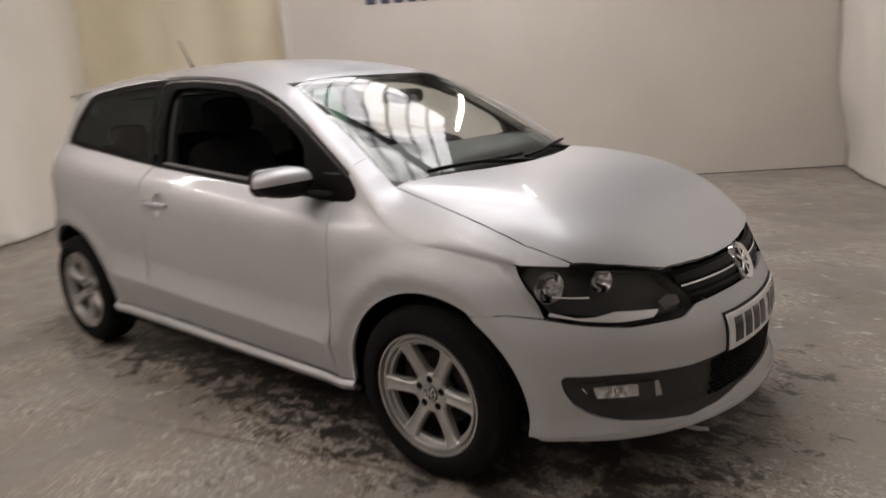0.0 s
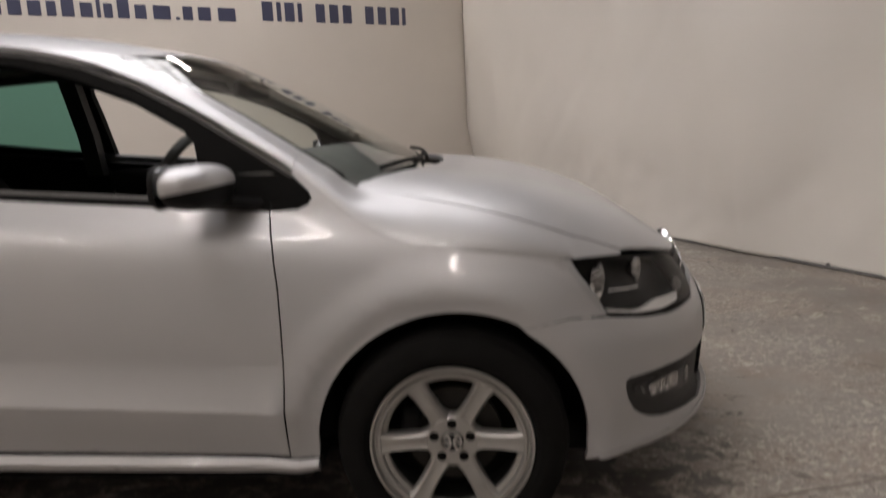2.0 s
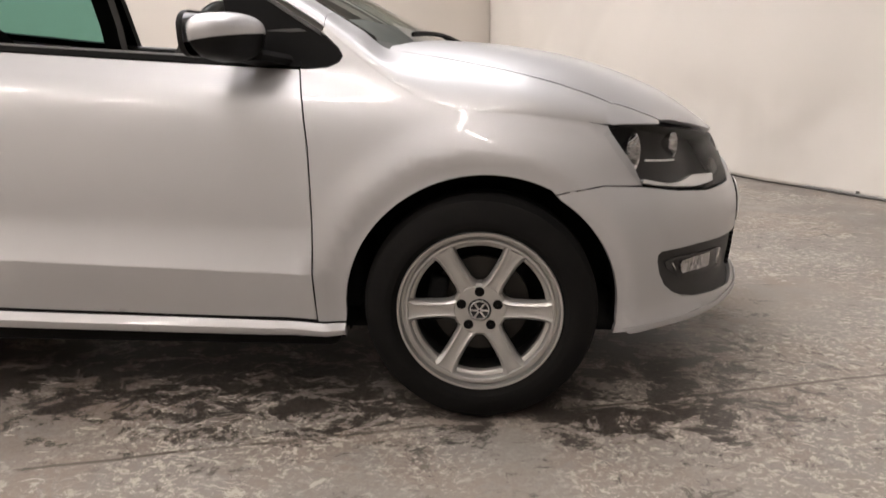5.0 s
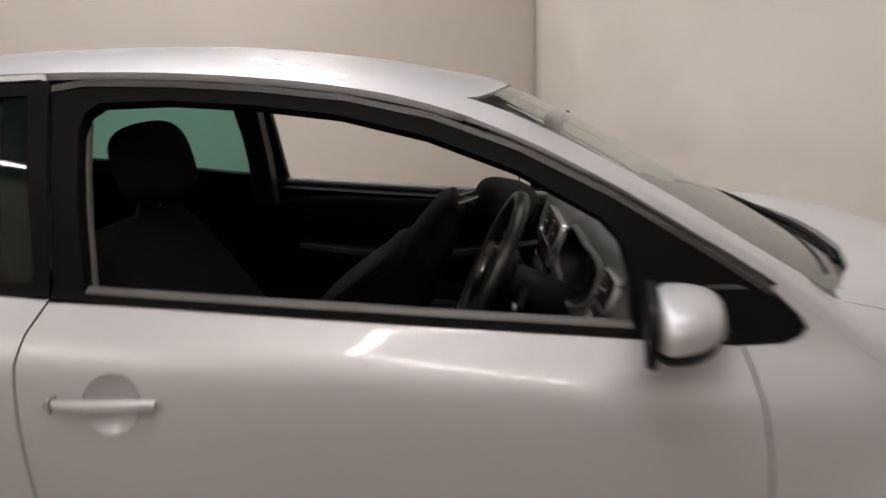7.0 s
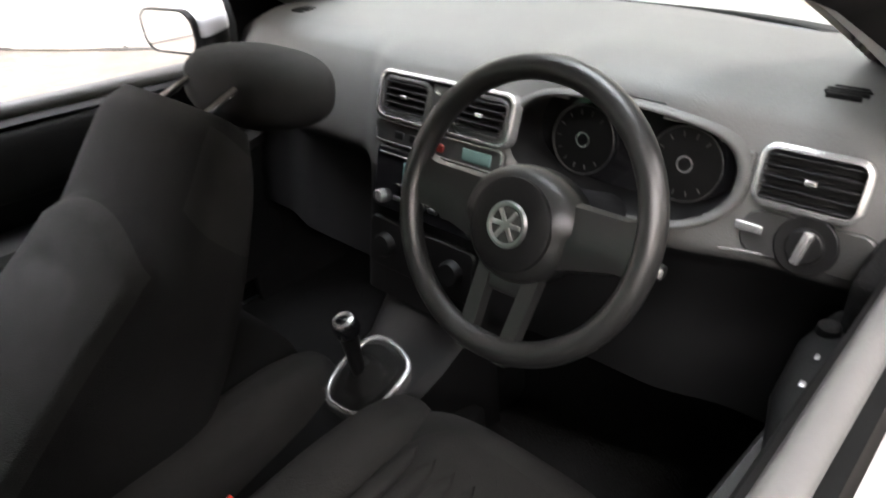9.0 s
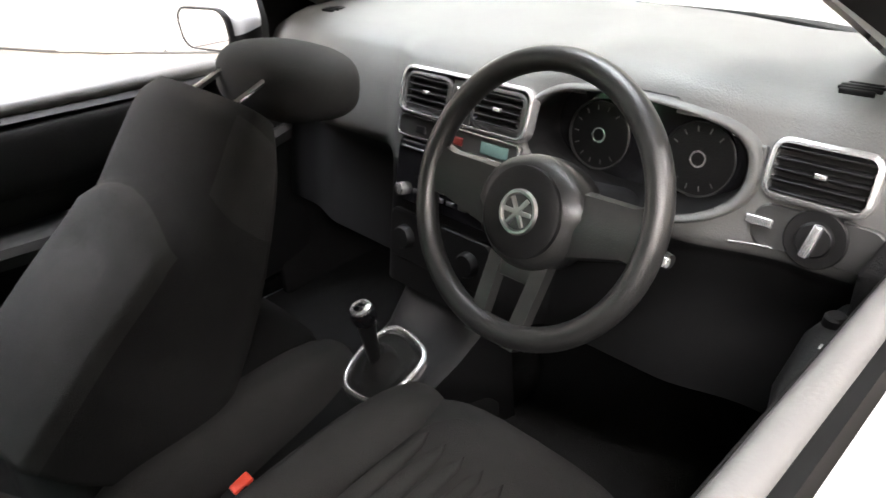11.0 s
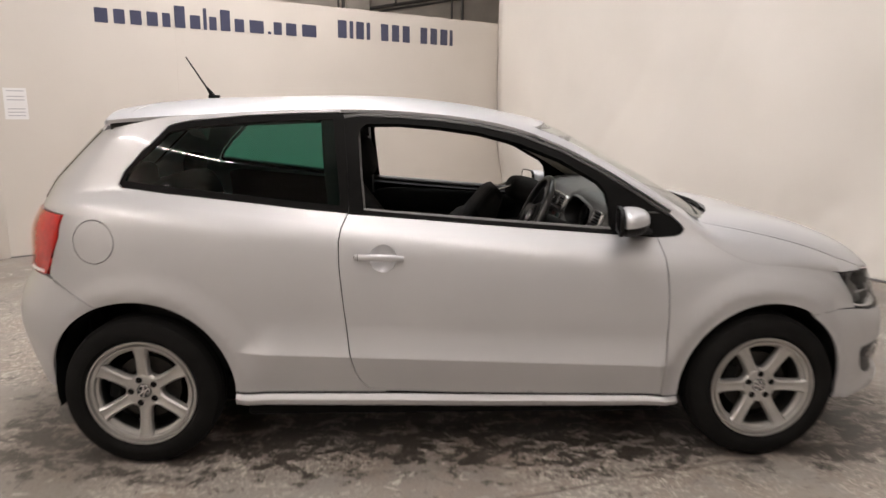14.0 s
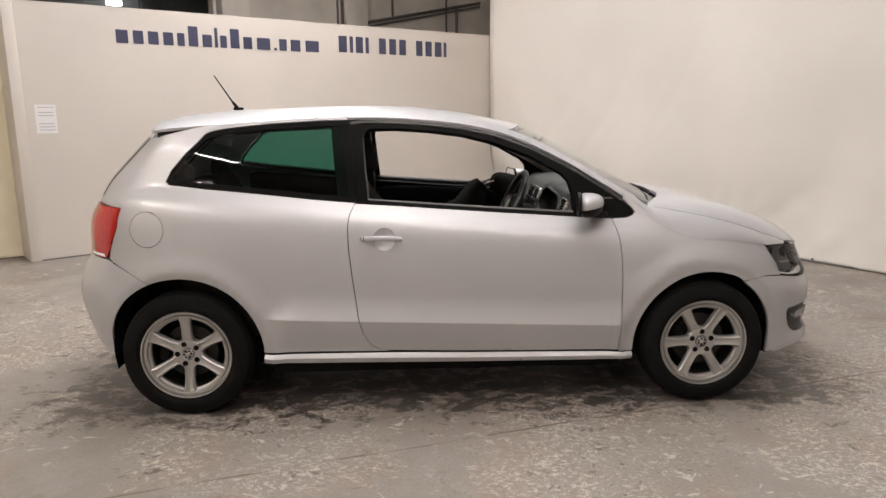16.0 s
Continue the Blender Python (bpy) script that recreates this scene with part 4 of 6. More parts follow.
# roof with the windscreen pillars
SCREEN_SIDE = [(1.555, 0.492), (1.66, 0.512), (1.80, 0.538), (1.95, 0.566), (2.08, 0.592), (2.212, 0.622)]
SCREEN_TOP = [(1.66, 0.0), (1.655, 0.15), (1.64, 0.28), (1.61, 0.40), (1.575, 0.475), (1.555, 0.492)]
edge_x = (-0.125, -0.06, 0.0, 0.2, 0.4, 0.6, 0.8, 1.0, 1.2, 1.4, 1.55)
rf = [(-0.185, 0.0), (-0.175, 0.3), (-0.155, 0.46)] + [(x, half_width(x, ROOF_EDGE(x))) for x in edge_x] + SCREEN_TOP[::-1]
skin("roof", [(x, -y) for x, y in rf], roof, SILVER, car, both=True, shrink=0.001)
lin = [(-0.2, 0.0), (-0.18, 0.46)] + [(x, half_width(x, ROOF_EDGE(x)) - 0.03) for x in (*edge_x[1:], 1.62)] + SCREEN_TOP[::-1]
skin("headliner", [(x, -y) for x, y in lin], lambda x, y: roof(x, y) - Vector((0, 0, 0.04)), PILLAR_GREY, car, both=True, rim=0, label="light grey roof lining")
apil = [(x, half_width(x, ROOF_EDGE(x)) - 0.012) for x in (1.6, 1.7, 1.8, 1.9, 2.0, 2.1)] + [(2.2, 0.66)] + [(x, y - 0.042) for x, y in SCREEN_SIDE[::-1]]
for flag in (False, True):
    skin("pillar_trim", [(x, -y) for x, y in apil], lambda x, y: roof(x, y) - Vector((0, 0, 0.022)), PILLAR_GREY, car, mirror=flag, rim=0.03)
# windscreen
scr = SCREEN_SIDE + [(2.26, 0.59), (2.33, 0.49), (2.40, 0.32), (2.44, 0.15), (2.455, 0.0)] + SCREEN_TOP[:-1]
ws = skin("windscreen", [(x, -y) for x, y in scr], roof, SCREEN_GLASS, car, both=True, rim=0, lift=-0.002, label="clear laminated windscreen")
ws.visible_shadow = False
band_in = [(x + 0.045 if y < 0.5 else x + 0.05, y * 0.94) for x, y in SCREEN_TOP]
band = SCREEN_TOP + [(p[0], p[1]) for p in SCREEN_SIDE[1:]] + [(2.20, 0.595), (2.08, 0.568), (1.95, 0.543), (1.80, 0.515), (1.66, 0.487)] + band_in[::-1]
skin("screen_band", [(x, -y) for x, y in band], roof, GLOSS_BLACK, car, both=True, rim=0, lift=-0.006, label="black printed band round the screen")
cowl_o = [(2.20, 0.625), (2.26, 0.585), (2.335, 0.475), (2.395, 0.31), (2.425, 0.15), (2.435, 0.0)]
cowl_i = [(2.33, 0.0), (2.32, 0.15), (2.295, 0.31), (2.25, 0.45), (2.19, 0.56)]
skin("cowl", [(x, -y) for x, y in cowl_o + cowl_i], lambda x, y: nose(x, y) - Vector((0, 0, 0.028)), PLASTIC_BLACK, car, both=True, rim=0.02, label="black plastic cowl grille at the screen's foot")

# hatch and spoiler, tail lamps, rear bumper
hatch = [(S_REAR, 0.70), (S_REAR + 0.0, 1.325)] + sz((-0.145, 1.325), (-0.165, 1.30), (-0.268, 1.20), (-0.368, 1.10), (-0.42, 1.045), (-0.452, 1.005), (-0.51, 0.99), (-0.575, 0.86), (-0.59, 0.76), (-0.60, 0.70))
skin("tailgate", hatch, wrap, SILVER, car, both=True, gap=0.03)
rg = [(S_REAR, 1.03)] + [(S_REAR, 1.31)] + sz((-0.164, 1.305), (-0.272, 1.20), (-0.372, 1.10), (-0.433, 1.03))
skin("rear_window", rg, wrap, GLOSS_BLACK, car, both=True, lift=0.003, gap=0.03, label="dark tinted rear window")
bm = bmesh.new()
rows = []
for y in np.linspace(-0.525, 0.525, 25):
    xt = -0.220 + 0.040 * (abs(y) / 0.5) ** 2.5
    zt = 1.372 - 0.034 * (abs(y) / 0.5) ** 2
    rr = roof(-0.05, y)
    e = (abs(y) / 0.525) ** 6
    rows.append([(rr.x, y, rr.z + 0.002), (xt * 0.5 + rr.x * 0.5, y, (rr.z + zt) / 2 + 0.006), (xt, y, zt), (xt + 0.006, y, zt - 0.028 - 0.016 * e), (xt + 0.020, y, zt - 0.046 - 0.050 * e), (xt + 0.10, y, zt - 0.055 - 0.060 * e), (-0.06, y, rr.z - 0.06 - 0.05 * e)])
loft(bm, rows)
part("spoiler", bm, SILVER, car, "silver roof spoiler")
tail_o = sz((-0.274, 0.990), (-0.289, 0.907), (-0.339, 0.788), (-0.357, 0.755), (-0.47, 0.752), (-0.572, 0.76), (-0.57, 0.86), (-0.51, 0.985), (-0.40, 0.995))
for flag in (False, True):
    tl = skin("tail_light", tail_o, wrap, RED_LENS, car, mirror=flag, lift=0.006, rim=0.03, label="red tail light")
    skin("reversing_lens", sz((-0.365, 0.760), (-0.47, 0.758), (-0.47, 0.772), (-0.368, 0.775)), wrap, PLATE, tl, mirror=flag, lift=0.008, rim=0.003, label="small pale reflector")
arch_rb = [p for p in arc(*R_ARCH, 100, 180, 26) if p[0] < -0.148]
rb = sz((-0.146, 0.643)) + sz(*arch_rb) + sz((-0.390, 0.283), (-0.45, 0.290), (-0.52, 0.305)) + [(S_REAR, 0.33), (S_REAR, 0.70)] + sz((-0.60, 0.70), (-0.592, 0.755), (-0.47, 0.747), (-0.357, 0.749)) + sz(*BUMP_R[::-1][1:-1])
skin("rear_bumper", rb, wrap, SILVER, car, both=True)

# front bumper
arch_fb = [p for p in arc(2.475, 0.297, 0.353, 62, -12, 22) if p[0] > 2.668]
HEAD = sz((2.772, 0.744), (2.790, 0.760), (2.83, 0.7655), (2.894, 0.763), (2.95, 0.752)) + fz((-0.50, 0.732), (-0.428, 0.714), (-0.395, 0.668), (-0.365, 0.618), (-0.375, 0.596), (-0.419, 0.578)) + sz((3.08, 0.578), (2.985, 0.592), (2.873, 0.608), (2.826, 0.668))
MOUTH_IN = fz((0, 0.290), (-0.16, 0.286), (-0.295, 0.272), (-0.414, 0.264), (-0.50, 0.272)) + sz((3.062, 0.286), (3.02, 0.298), (2.985, 0.318), (2.957, 0.345), (2.939, 0.380), (2.930, 0.415), (2.931, 0.432), (2.940, 0.439), (3.057, 0.441)) + fz((-0.42, 0.428), (-0.331, 0.430), (-0.18, 0.436), (0, 0.438))
fb = sz(*BUMP_F[:1]) + sz(*arch_fb) + sz((2.868, 0.229), (2.96, 0.234)) + fz((-0.55, 0.240), (-0.3, 0.246), (0, 0.248)) + MOUTH_IN + fz((0, 0.608), (-0.2, 0.608), (-0.352, 0.603), (-0.374, 0.595), (-0.419, 0.577)) + sz((3.08, 0.577), (2.985, 0.591), (2.88, 0.611)) + sz(*BUMP_F[1:-1][::-1])
skin("front_bumper", fb, wrap, SILVER, car, both=True, label="silver front bumper")
lip = sz((2.845, 0.242), (2.96, 0.247)) + fz((-0.55, 0.252), (-0.3, 0.256), (0, 0.257), (0, 0.236), (-0.3, 0.235), (-0.55, 0.230)) + sz((2.96, 0.225), (2.86, 0.223))
skin("bumper_lip", lip, wrap, SILVER, car, both=True, lift=0.002, rim=0.06)
# lower mouth: dark surround with mesh and fog lamps
big = inset(MOUTH_IN, -0.012)
skin("lower_surround", [(min(p[0], S_FRONT), p[1]) for p in big], wrap, SURROUND, car, both=True, lift=-0.012, rim=0.01, shrink=0, label="dark grey plastic lower grille surround")
mouth_mesh = fz((-0.33, 0.415), (-0.18, 0.425), (0, 0.428), (0, 0.298), (-0.16, 0.296), (-0.29, 0.285))
lg = skin("lower_grille", mouth_mesh, wrap, UNDER, car, both=True, lift=-0.010, rim=0, label="black honeycomb lower grille")
bm = bmesh.new()
for row_i, z in enumerate(np.arange(0.302, 0.424, 0.0155)):
    for c in range(-15, 16):
        y = (c + 0.5 * (row_i % 2)) * 0.021
        if abs(y) > 0.325 - 0.3 * max(0, 0.3 - z):
            continue
        p = wrap(s_front(y, z), z)
        q = Vector((p.x - 0.004, y, z))
        cell = [q + Vector((0.0, 0.0088 * math.cos(a), 0.0068 * math.sin(a))) for a in np.linspace(0, math.tau, 7)[:-1]]
        outer = [q + Vector((0.0, 0.0112 * math.cos(a), 0.0088 * math.sin(a))) for a in np.linspace(0, math.tau, 7)[:-1]]
        a_, b_ = [bm.verts.new(v) for v in cell], [bm.verts.new(v) for v in outer]
        cc = [bm.verts.new(v - Vector((0.008, 0, 0))) for v in cell]
        for k6 in range(6):
            bm.faces.new((a_[k6], a_[(k6 + 1) % 6], b_[(k6 + 1) % 6], b_[k6]))
            bm.faces.new((cc[k6], cc[(k6 + 1) % 6], a_[(k6 + 1) % 6], a_[k6]))
tagged(part("grille_mesh", bm, PLASTIC_BLACK, lg, recalc=False), kind="stuff")
for flag in (False, True):
    fo = sz((2.955, 0.408), (2.995, 0.416)) + fz((-0.515, 0.402), (-0.495, 0.345)) + sz((3.01, 0.350), (2.965, 0.385))
    fl = skin("fog_light", fo, wrap, LAMP_INSIDE, car, mirror=flag, lift=-0.008, rim=0.02, label="fog light behind a clear lens")
    bowl = [(s_at(3.004, 0.402), 0.404)] + fz((-0.574, 0.404), (-0.566, 0.360)) + [(s_at(3.010, 0.36), 0.364)]
    mid_s, mid_z = sum(p[0] for p in bowl) / 4, 0.383

    def fog_bowl(s, z):
        """A fog reflector dished into the bumper, with fine flutes."""
        deep = max(0, 1 - ((s - mid_s) / 0.055) ** 2) * max(0, 1 - ((z - mid_z) / 0.026) ** 2)
        return wrap(s, z) + Vector((-0.7, 0.7, 0)) * (0.005 * deep + 0.0016 * math.sin(s * 420))

    skin("fog_reflector", bowl, fog_bowl, REFLECTOR, fl, mirror=flag, lift=-0.003, rim=0.004, gap=0.006, edge=0.005)
    skin("fog_trim", fz((-0.533, 0.405), (-0.518, 0.403), (-0.502, 0.350), (-0.522, 0.351)), wrap, SATIN, fl, mirror=flag, lift=-0.002, rim=0.006)
    skin("fog_trim", sz((2.972, 0.402), (2.982, 0.404), (2.993, 0.374), (2.984, 0.386)), wrap, REFLECTOR, fl, mirror=flag, lift=-0.003, rim=0.006)
    skin("fog_lens", inset(fo, -0.003), wrap, LENS, fl, mirror=flag, lift=0.0, rim=0.0, shrink=0)

# upper grille with badge
gr = fz((0, 0.612), (-0.2, 0.611), (-0.348, 0.606), (-0.428, 0.708), (-0.3, 0.704), (-0.15, 0.700), (0, 0.699))
grille = skin("grille", gr, wrap, TRIM_BLACK, car, both=True, lift=-0.012, rim=0.0, label="gloss black radiator grille")
for z0, z1, mat, lift in ((0.655, 0.660, CHROME, 0.0), (0.640, 0.652, PLASTIC_BLACK, -0.004), (0.622, 0.630, PLASTIC_BLACK, -0.006), (0.668, 0.690, PLASTIC_BLACK, -0.004)):
    bar = fz((0, z0), (-0.2, z0), (-0.36 - 0.5 * (z0 - 0.612), z0), (-0.36 - 0.5 * (z0 - 0.612), z1), (-0.2, z1), (0, z1))
    skin("grille_bar", bar, wrap, mat, grille, both=True, lift=lift, rim=0.008, shrink=0)
tilt = Matrix.Rotation(radians(64), 4, "Y")
BM = Matrix.Translation((3.219, 0, 0.652)) @ tilt @ Matrix.Scale(0.92, 4)
bm = bmesh.new()
lathe(bm, [(0.030, 0.0), (0.052, 0.004), (0.060, 0.010), (0.068, 0.012), (0.073, 0.006), (0.073, -0.01)], BM, 48)
badge = part("badge", bm, CHROME, car, "round chrome emblem")
bm = bmesh.new()
disc(bm, 0.056, 0.004, BM, 40)
part("emblem_field", bm, GLOSS_BLACK, badge)
for a in (35, -35, 90):
    bm = bmesh.new()
    m3 = (BM @ Matrix.Rotation(radians(a), 4, "Z")).to_3x3()
    rbox(bm, BM @ Vector((0, 0, 0.008)), (0.012, 0.104, 0.006), 0.002, m3)
    part("emblem_bar", bm, CHROME, badge)
# number plate
def plate_at(y, z):
    p = wrap(s_front(abs(y), z), z)
    return Vector((p.x, y, z))


npl = skin("number_plate", [(-0.26, 0.433), (0.26, 0.433), (0.26, 0.544), (-0.26, 0.544)], plate_at, PLATE, car, lift=0.008, rim=0.004, shrink=0, label="white number plate with plain dark bars")
skin("plate_holder", [(-0.268, 0.424), (0.268, 0.424), (0.268, 0.552), (-0.268, 0.552)], plate_at, PLASTIC_BLACK, npl, lift=0.004, rim=0.006, shrink=0)
for i in range(7):
    yc = -0.205 + i * 0.064 + (0.03 if i > 3 else 0)
    skin("plate_bar", [(yc - 0.024, 0.450), (yc + 0.024, 0.450), (yc + 0.024, 0.527), (yc - 0.024, 0.527)], plate_at, GLOSS_BLACK, npl, lift=0.0095, rim=0.001, shrink=0)

# headlights
for flag in (False, True):
    sg = -1 if not flag else 1
    hl = skin("headlight", HEAD, lambda s, z: wrap(s, z) + Vector((-0.025, 0.085, 0)), LAMP_INSIDE, car, mirror=flag, lift=0.0, rim=0.0, shrink=-0.002, label="dark-housed headlight under a clear cover")
    skin("headlight_seal", HEAD, wrap, TRIM_BLACK, hl, mirror=flag, holes=[inset(HEAD, 0.006)], lift=-0.001, rim=0.06, shrink=0.001)
    skin("headlight_cover", HEAD, wrap, LENS, hl, mirror=flag, lift=0.001, rim=0.0, shrink=0.003)
    sweep = sz((2.888, 0.620), (2.985, 0.603), (3.06, 0.594)) + fz((-0.50, 0.594), (-0.475, 0.612)) + sz((3.045, 0.622), (3.0, 0.612), (2.96, 0.612), (2.892, 0.628))
    skin("light_strip", sweep, wrap, LAMP_SILVER, hl, mirror=flag, lift=-0.012, rim=0.015, shrink=0, label="silver trim strip inside the lamp")
    signal = fz((-0.455, 0.606), (-0.395, 0.616), (-0.400, 0.640), (-0.430, 0.645), (-0.465, 0.630))
    skin("indicator", signal, wrap, SEAL_GREY, hl, mirror=flag, lift=-0.014, rim=0.008, shrink=0, gap=0.01, label="clear indicator lamp")
    for x, z, r in ((2.872, 0.690, 0.050), (2.992, 0.699, 0.037)):
        p = wrap(s_at(x, z), z)
        out_n = Vector((0.86, -0.50, 0.05)).normalized()
        c = p + Vector((-0.012, 0.052, 0))
        if flag:
            c = Vector((c.x, -c.y, c.z))
            out_n = Vector((out_n.x, -out_n.y, out_n.z))
        mm = Matrix.Translation(c) @ out_n.to_track_quat("Z", "Y").to_matrix().to_4x4()
        bm = bmesh.new()
        lathe(bm, [(r, 0.004), (r * 0.93, 0.002), (r * 0.75, -0.010), (r * 0.45, -0.022), (0.004, -0.028)], mm, 28)
        part("reflector", bm, REFLECTOR, hl, "round chrome reflector bowl", sharp=0)
        bm = bmesh.new()
        lathe(bm, [(0.001, -0.004), (r * 0.16, -0.006), (r * 0.18, -0.022)], mm, 20)
        part("bulb_cap", bm, SATIN, hl)
    bm = bmesh.new()
    tube(bm, [Vector((q.x, q.y * -sg, q.z)) for q in [wrap(s_at(x, z), z) + Vector((-0.012, 0.010, 0)) for x, z in ((2.90, 0.672), (2.945, 0.667), (2.985, 0.664))]], 0.0028, 8)
    part("light_blade", bm, LAMP_SILVER, hl)

# door window surround, mirror sail, belt strips
OPEN_HOLE = [(0.868, 0.992), (0.852, 1.15), (0.842, 1.29), (0.850, 1.322), (0.874, 1.338), (1.0, 1.340), (1.159, 1.328), (1.319, 1.307), (1.48, 1.267), (1.643, 1.205), (1.79, 1.122), (1.822, 1.085), (1.838, 1.02), (1.842, 0.930), (1.529, 0.950), (1.26, 0.969)]
FR_OUT = [(0.806, 1.0), (0.800, 1.15), (0.778, 1.376)] + FRAME_TOP[1:] + [(2.125, 0.955), (2.134, 0.938), (2.126, 0.925), (2.10, 0.914), (2.03, 0.909)] + BELT_PTS
for flag in (False, True):
    fr = skin("window_frame", FR_OUT, wrap, TRIM_BLACK, car, mirror=flag, holes=[OPEN_HOLE], lift=-0.004, rim=0.032, label="black door window frame")
    skin("frame_bead", [(0.779, 1.372)] + FRAME_TOP[1:] + [(x + 0.002, z - 0.012) for x, z in FRAME_TOP[1:]][::-1] + [(0.785, 1.360)], wrap, PLASTIC_MID, fr, mirror=flag, lift=-0.001, rim=0.004, shrink=0)
    strip = [(0.81, 1.001)] + BELT_PTS[::-1] + [(2.03, 0.911), (2.03, 0.925), (1.798, 0.939), (1.529, 0.958), (1.26, 0.978), (0.994, 0.999), (0.81, 1.015)]
    skin("belt_strip", strip, wrap, TRIM_BLACK, fr, mirror=flag, lift=0.004, rim=0.02, shrink=0)
    # inner belt moulding of the door
    bm = bmesh.new()
    pts_b = [(x, (half_width(x, BELT(x)) - 0.030) * (1 if flag else -1), BELT(x) + 0.004) for x in np.linspace(0.80, 1.95, 12)]
    tube(bm, pts_b, 0.017, 12)
    part("inner_belt_moulding", bm, BELT_GREY, fr)
bm = bmesh.new()
tube(bm, [wrap(x, z) + Vector((0, 0.045, 0)) for x, z in ((0.862, 1.0), (0.850, 1.12), (0.842, 1.22), (0.837, 1.30))], 0.008, 8)
part("pillar_seal", bm, SEAL_GREY, car, "grey seal edge on the door pillar")

# door handle in its scooped cup
bm = bmesh.new()
hp = [wrap(x, z) for x, z in ((0.832, 0.845), (0.86, 0.846), (0.92, 0.847), (0.98, 0.844), (1.021, 0.838))]
rows = []
for i, p in enumerate(hp):
    o = (0.004, 0.022, 0.030, 0.024, 0.006)[i]
    hh = (0.010, 0.012, 0.013, 0.013, 0.009)[i]
    rows.append([(p.x, p.y - o + 0.008 * math.cos(a), p.z + hh * math.sin(a)) for a in np.linspace(0, math.tau, 13)[:-1]])
loft(bm, rows)
hd = part("door_handle", bm, SILVER, door, "silver pull handle")
hp0 = wrap(0.846, 0.8455)
bm = bmesh.new()
rbox(bm, hp0 + Vector((0, -0.0125, 0)), (0.0025, 0.020, 0.023), 0.0005)
part("handle_joint", bm, PLASTIC_MID, hd)
bm = bmesh.new()
lathe(bm, [(0.0062, 0.0), (0.0058, 0.003), (0.0005, 0.003)], Matrix.Translation(hp0 + Vector((-0.010, -0.0105, 0))) @ Matrix.Rotation(radians(90), 4, "X"), 20)
part("key_lock", bm, SATIN, hd)
skin("handle_cup", inset(CUP, -0.002), lambda s, z: wrap(s, z) + Vector((0, 0.0165 * max(0, 1 - ((s - 0.941) ** 2 + (z - 0.838) ** 2) / 0.0515 ** 2) ** 0.8, 0)), SILVER, door, rim=0, shrink=0, gap=0.006, edge=0.005)

# door mirrors
def mirror_shell(sg):
    """A rounded shell, flat behind, swept back towards its tip."""
    def f(a, e):
        return (abs(a) ** (2 / e)) * (1 if a >= 0 else -1)
    rows = []
    for j in range(1, 20):
        v = -math.pi / 2 + math.pi * j / 20
        row = []
        for u in np.linspace(0, math.tau, 41)[:-1]:
            x = f(math.cos(v), 2.6) * f(math.cos(u), 2.2)
            y = f(math.cos(v), 2.6) * f(math.sin(u), 3.2)
            z = f(math.sin(v), 2.6)
            w = (y + 1) / 2
            xx = 0.098 * x * (1 - 0.30 * w) if x > 0 else 0.030 * x
            zz = (0.054 if z > 0 else 0.074) * z * (1 - 0.26 * w)
            row.append((1.888 - 0.035 * w + xx, sg * (0.832 + 0.102 * y), 0.990 + zz + 0.004 * w))
        rows.append(row)
    bm = bmesh.new()
    loft(bm, rows)
    return bm


for flag in (False, True):
    sg = 1 if flag else -1
    cut_co, cut_no = Vector((1.886, sg * 0.83, 0.980)), Vector((-0.14, 0, 1)).normalized()
    bm = mirror_shell(sg)
    bmesh.ops.bisect_plane(bm, geom=bm.verts[:] + bm.edges[:] + bm.faces[:], plane_co=cut_co, plane_no=cut_no, clear_inner=True)
    mi = part("door_mirror", bm, SILVER, car, "silver door mirror with a black underside", sharp=60)
    bm = mirror_shell(sg)
    bmesh.ops.bisect_plane(bm, geom=bm.verts[:] + bm.edges[:] + bm.faces[:], plane_co=cut_co, plane_no=cut_no, clear_outer=True)
    mid_p = Vector((1.87, sg * 0.832, 0.975))
    for v in bm.verts:
        v.co = mid_p + (v.co - mid_p) * 0.975
    part("mirror_base", bm, PLASTIC_BLACK, mi, sharp=60)
    bm = bmesh.new()
    gl_rows = rounded(0.168, 0.092, 0.034, 6)
    loft(bm, [[(1.835 - 0.018 * x / 0.085 + off, sg * (0.832 + x * g), 0.990 + z * g) for x, z in gl_rows] for g, off in ((1.10, 0.012), (1.12, 0.004), (1.10, -0.002), (1.02, -0.003), (0.99, 0.001))], cap=False)
    part("mirror_rim", bm, PLASTIC_BLACK, mi)
    bm = bmesh.new()
    bm.faces.new([bm.verts.new((1.835 - 0.018 * x / 0.085, sg * (0.832 + x), 0.990 + z)) for x, z in gl_rows])
    part("mirror_glass", bm, MIRROR, mi, sharp=0)
    bm = bmesh.new()
    rows = [[(x + dx * w, sg * y, z + dz) for dx, dz in ((-0.045, -0.013), (0.045, -0.013), (0.052, 0.0), (0.04, 0.014), (-0.04, 0.014))] for x, y, z, w in ((1.965, 0.700, 0.926, 1.0), (1.955, 0.735, 0.932, 0.95), (1.915, 0.785, 0.944, 0.85))]
    loft(bm, rows)
    part("mirror_foot", bm, PLASTIC_BLACK, mi)
    # the far mirror is folded back a little
    mi.location.x = -0.072 if flag else 0.0

# aerial
bm = bmesh.new()
rbox(bm, (0.122, -0.01, 1.446), (0.055, 0.026, 0.016), 0.007)
tube(bm, [(0.115, -0.01, 1.45), (0.09, -0.01, 1.485)], [0.012, 0.006], 10)
tube(bm, [(0.093, -0.01, 1.48), (0.0, -0.01, 1.625)], [0.0045, 0.003], 8)
part("aerial", bm, TRIM_BLACK, car, "short black rod aerial")
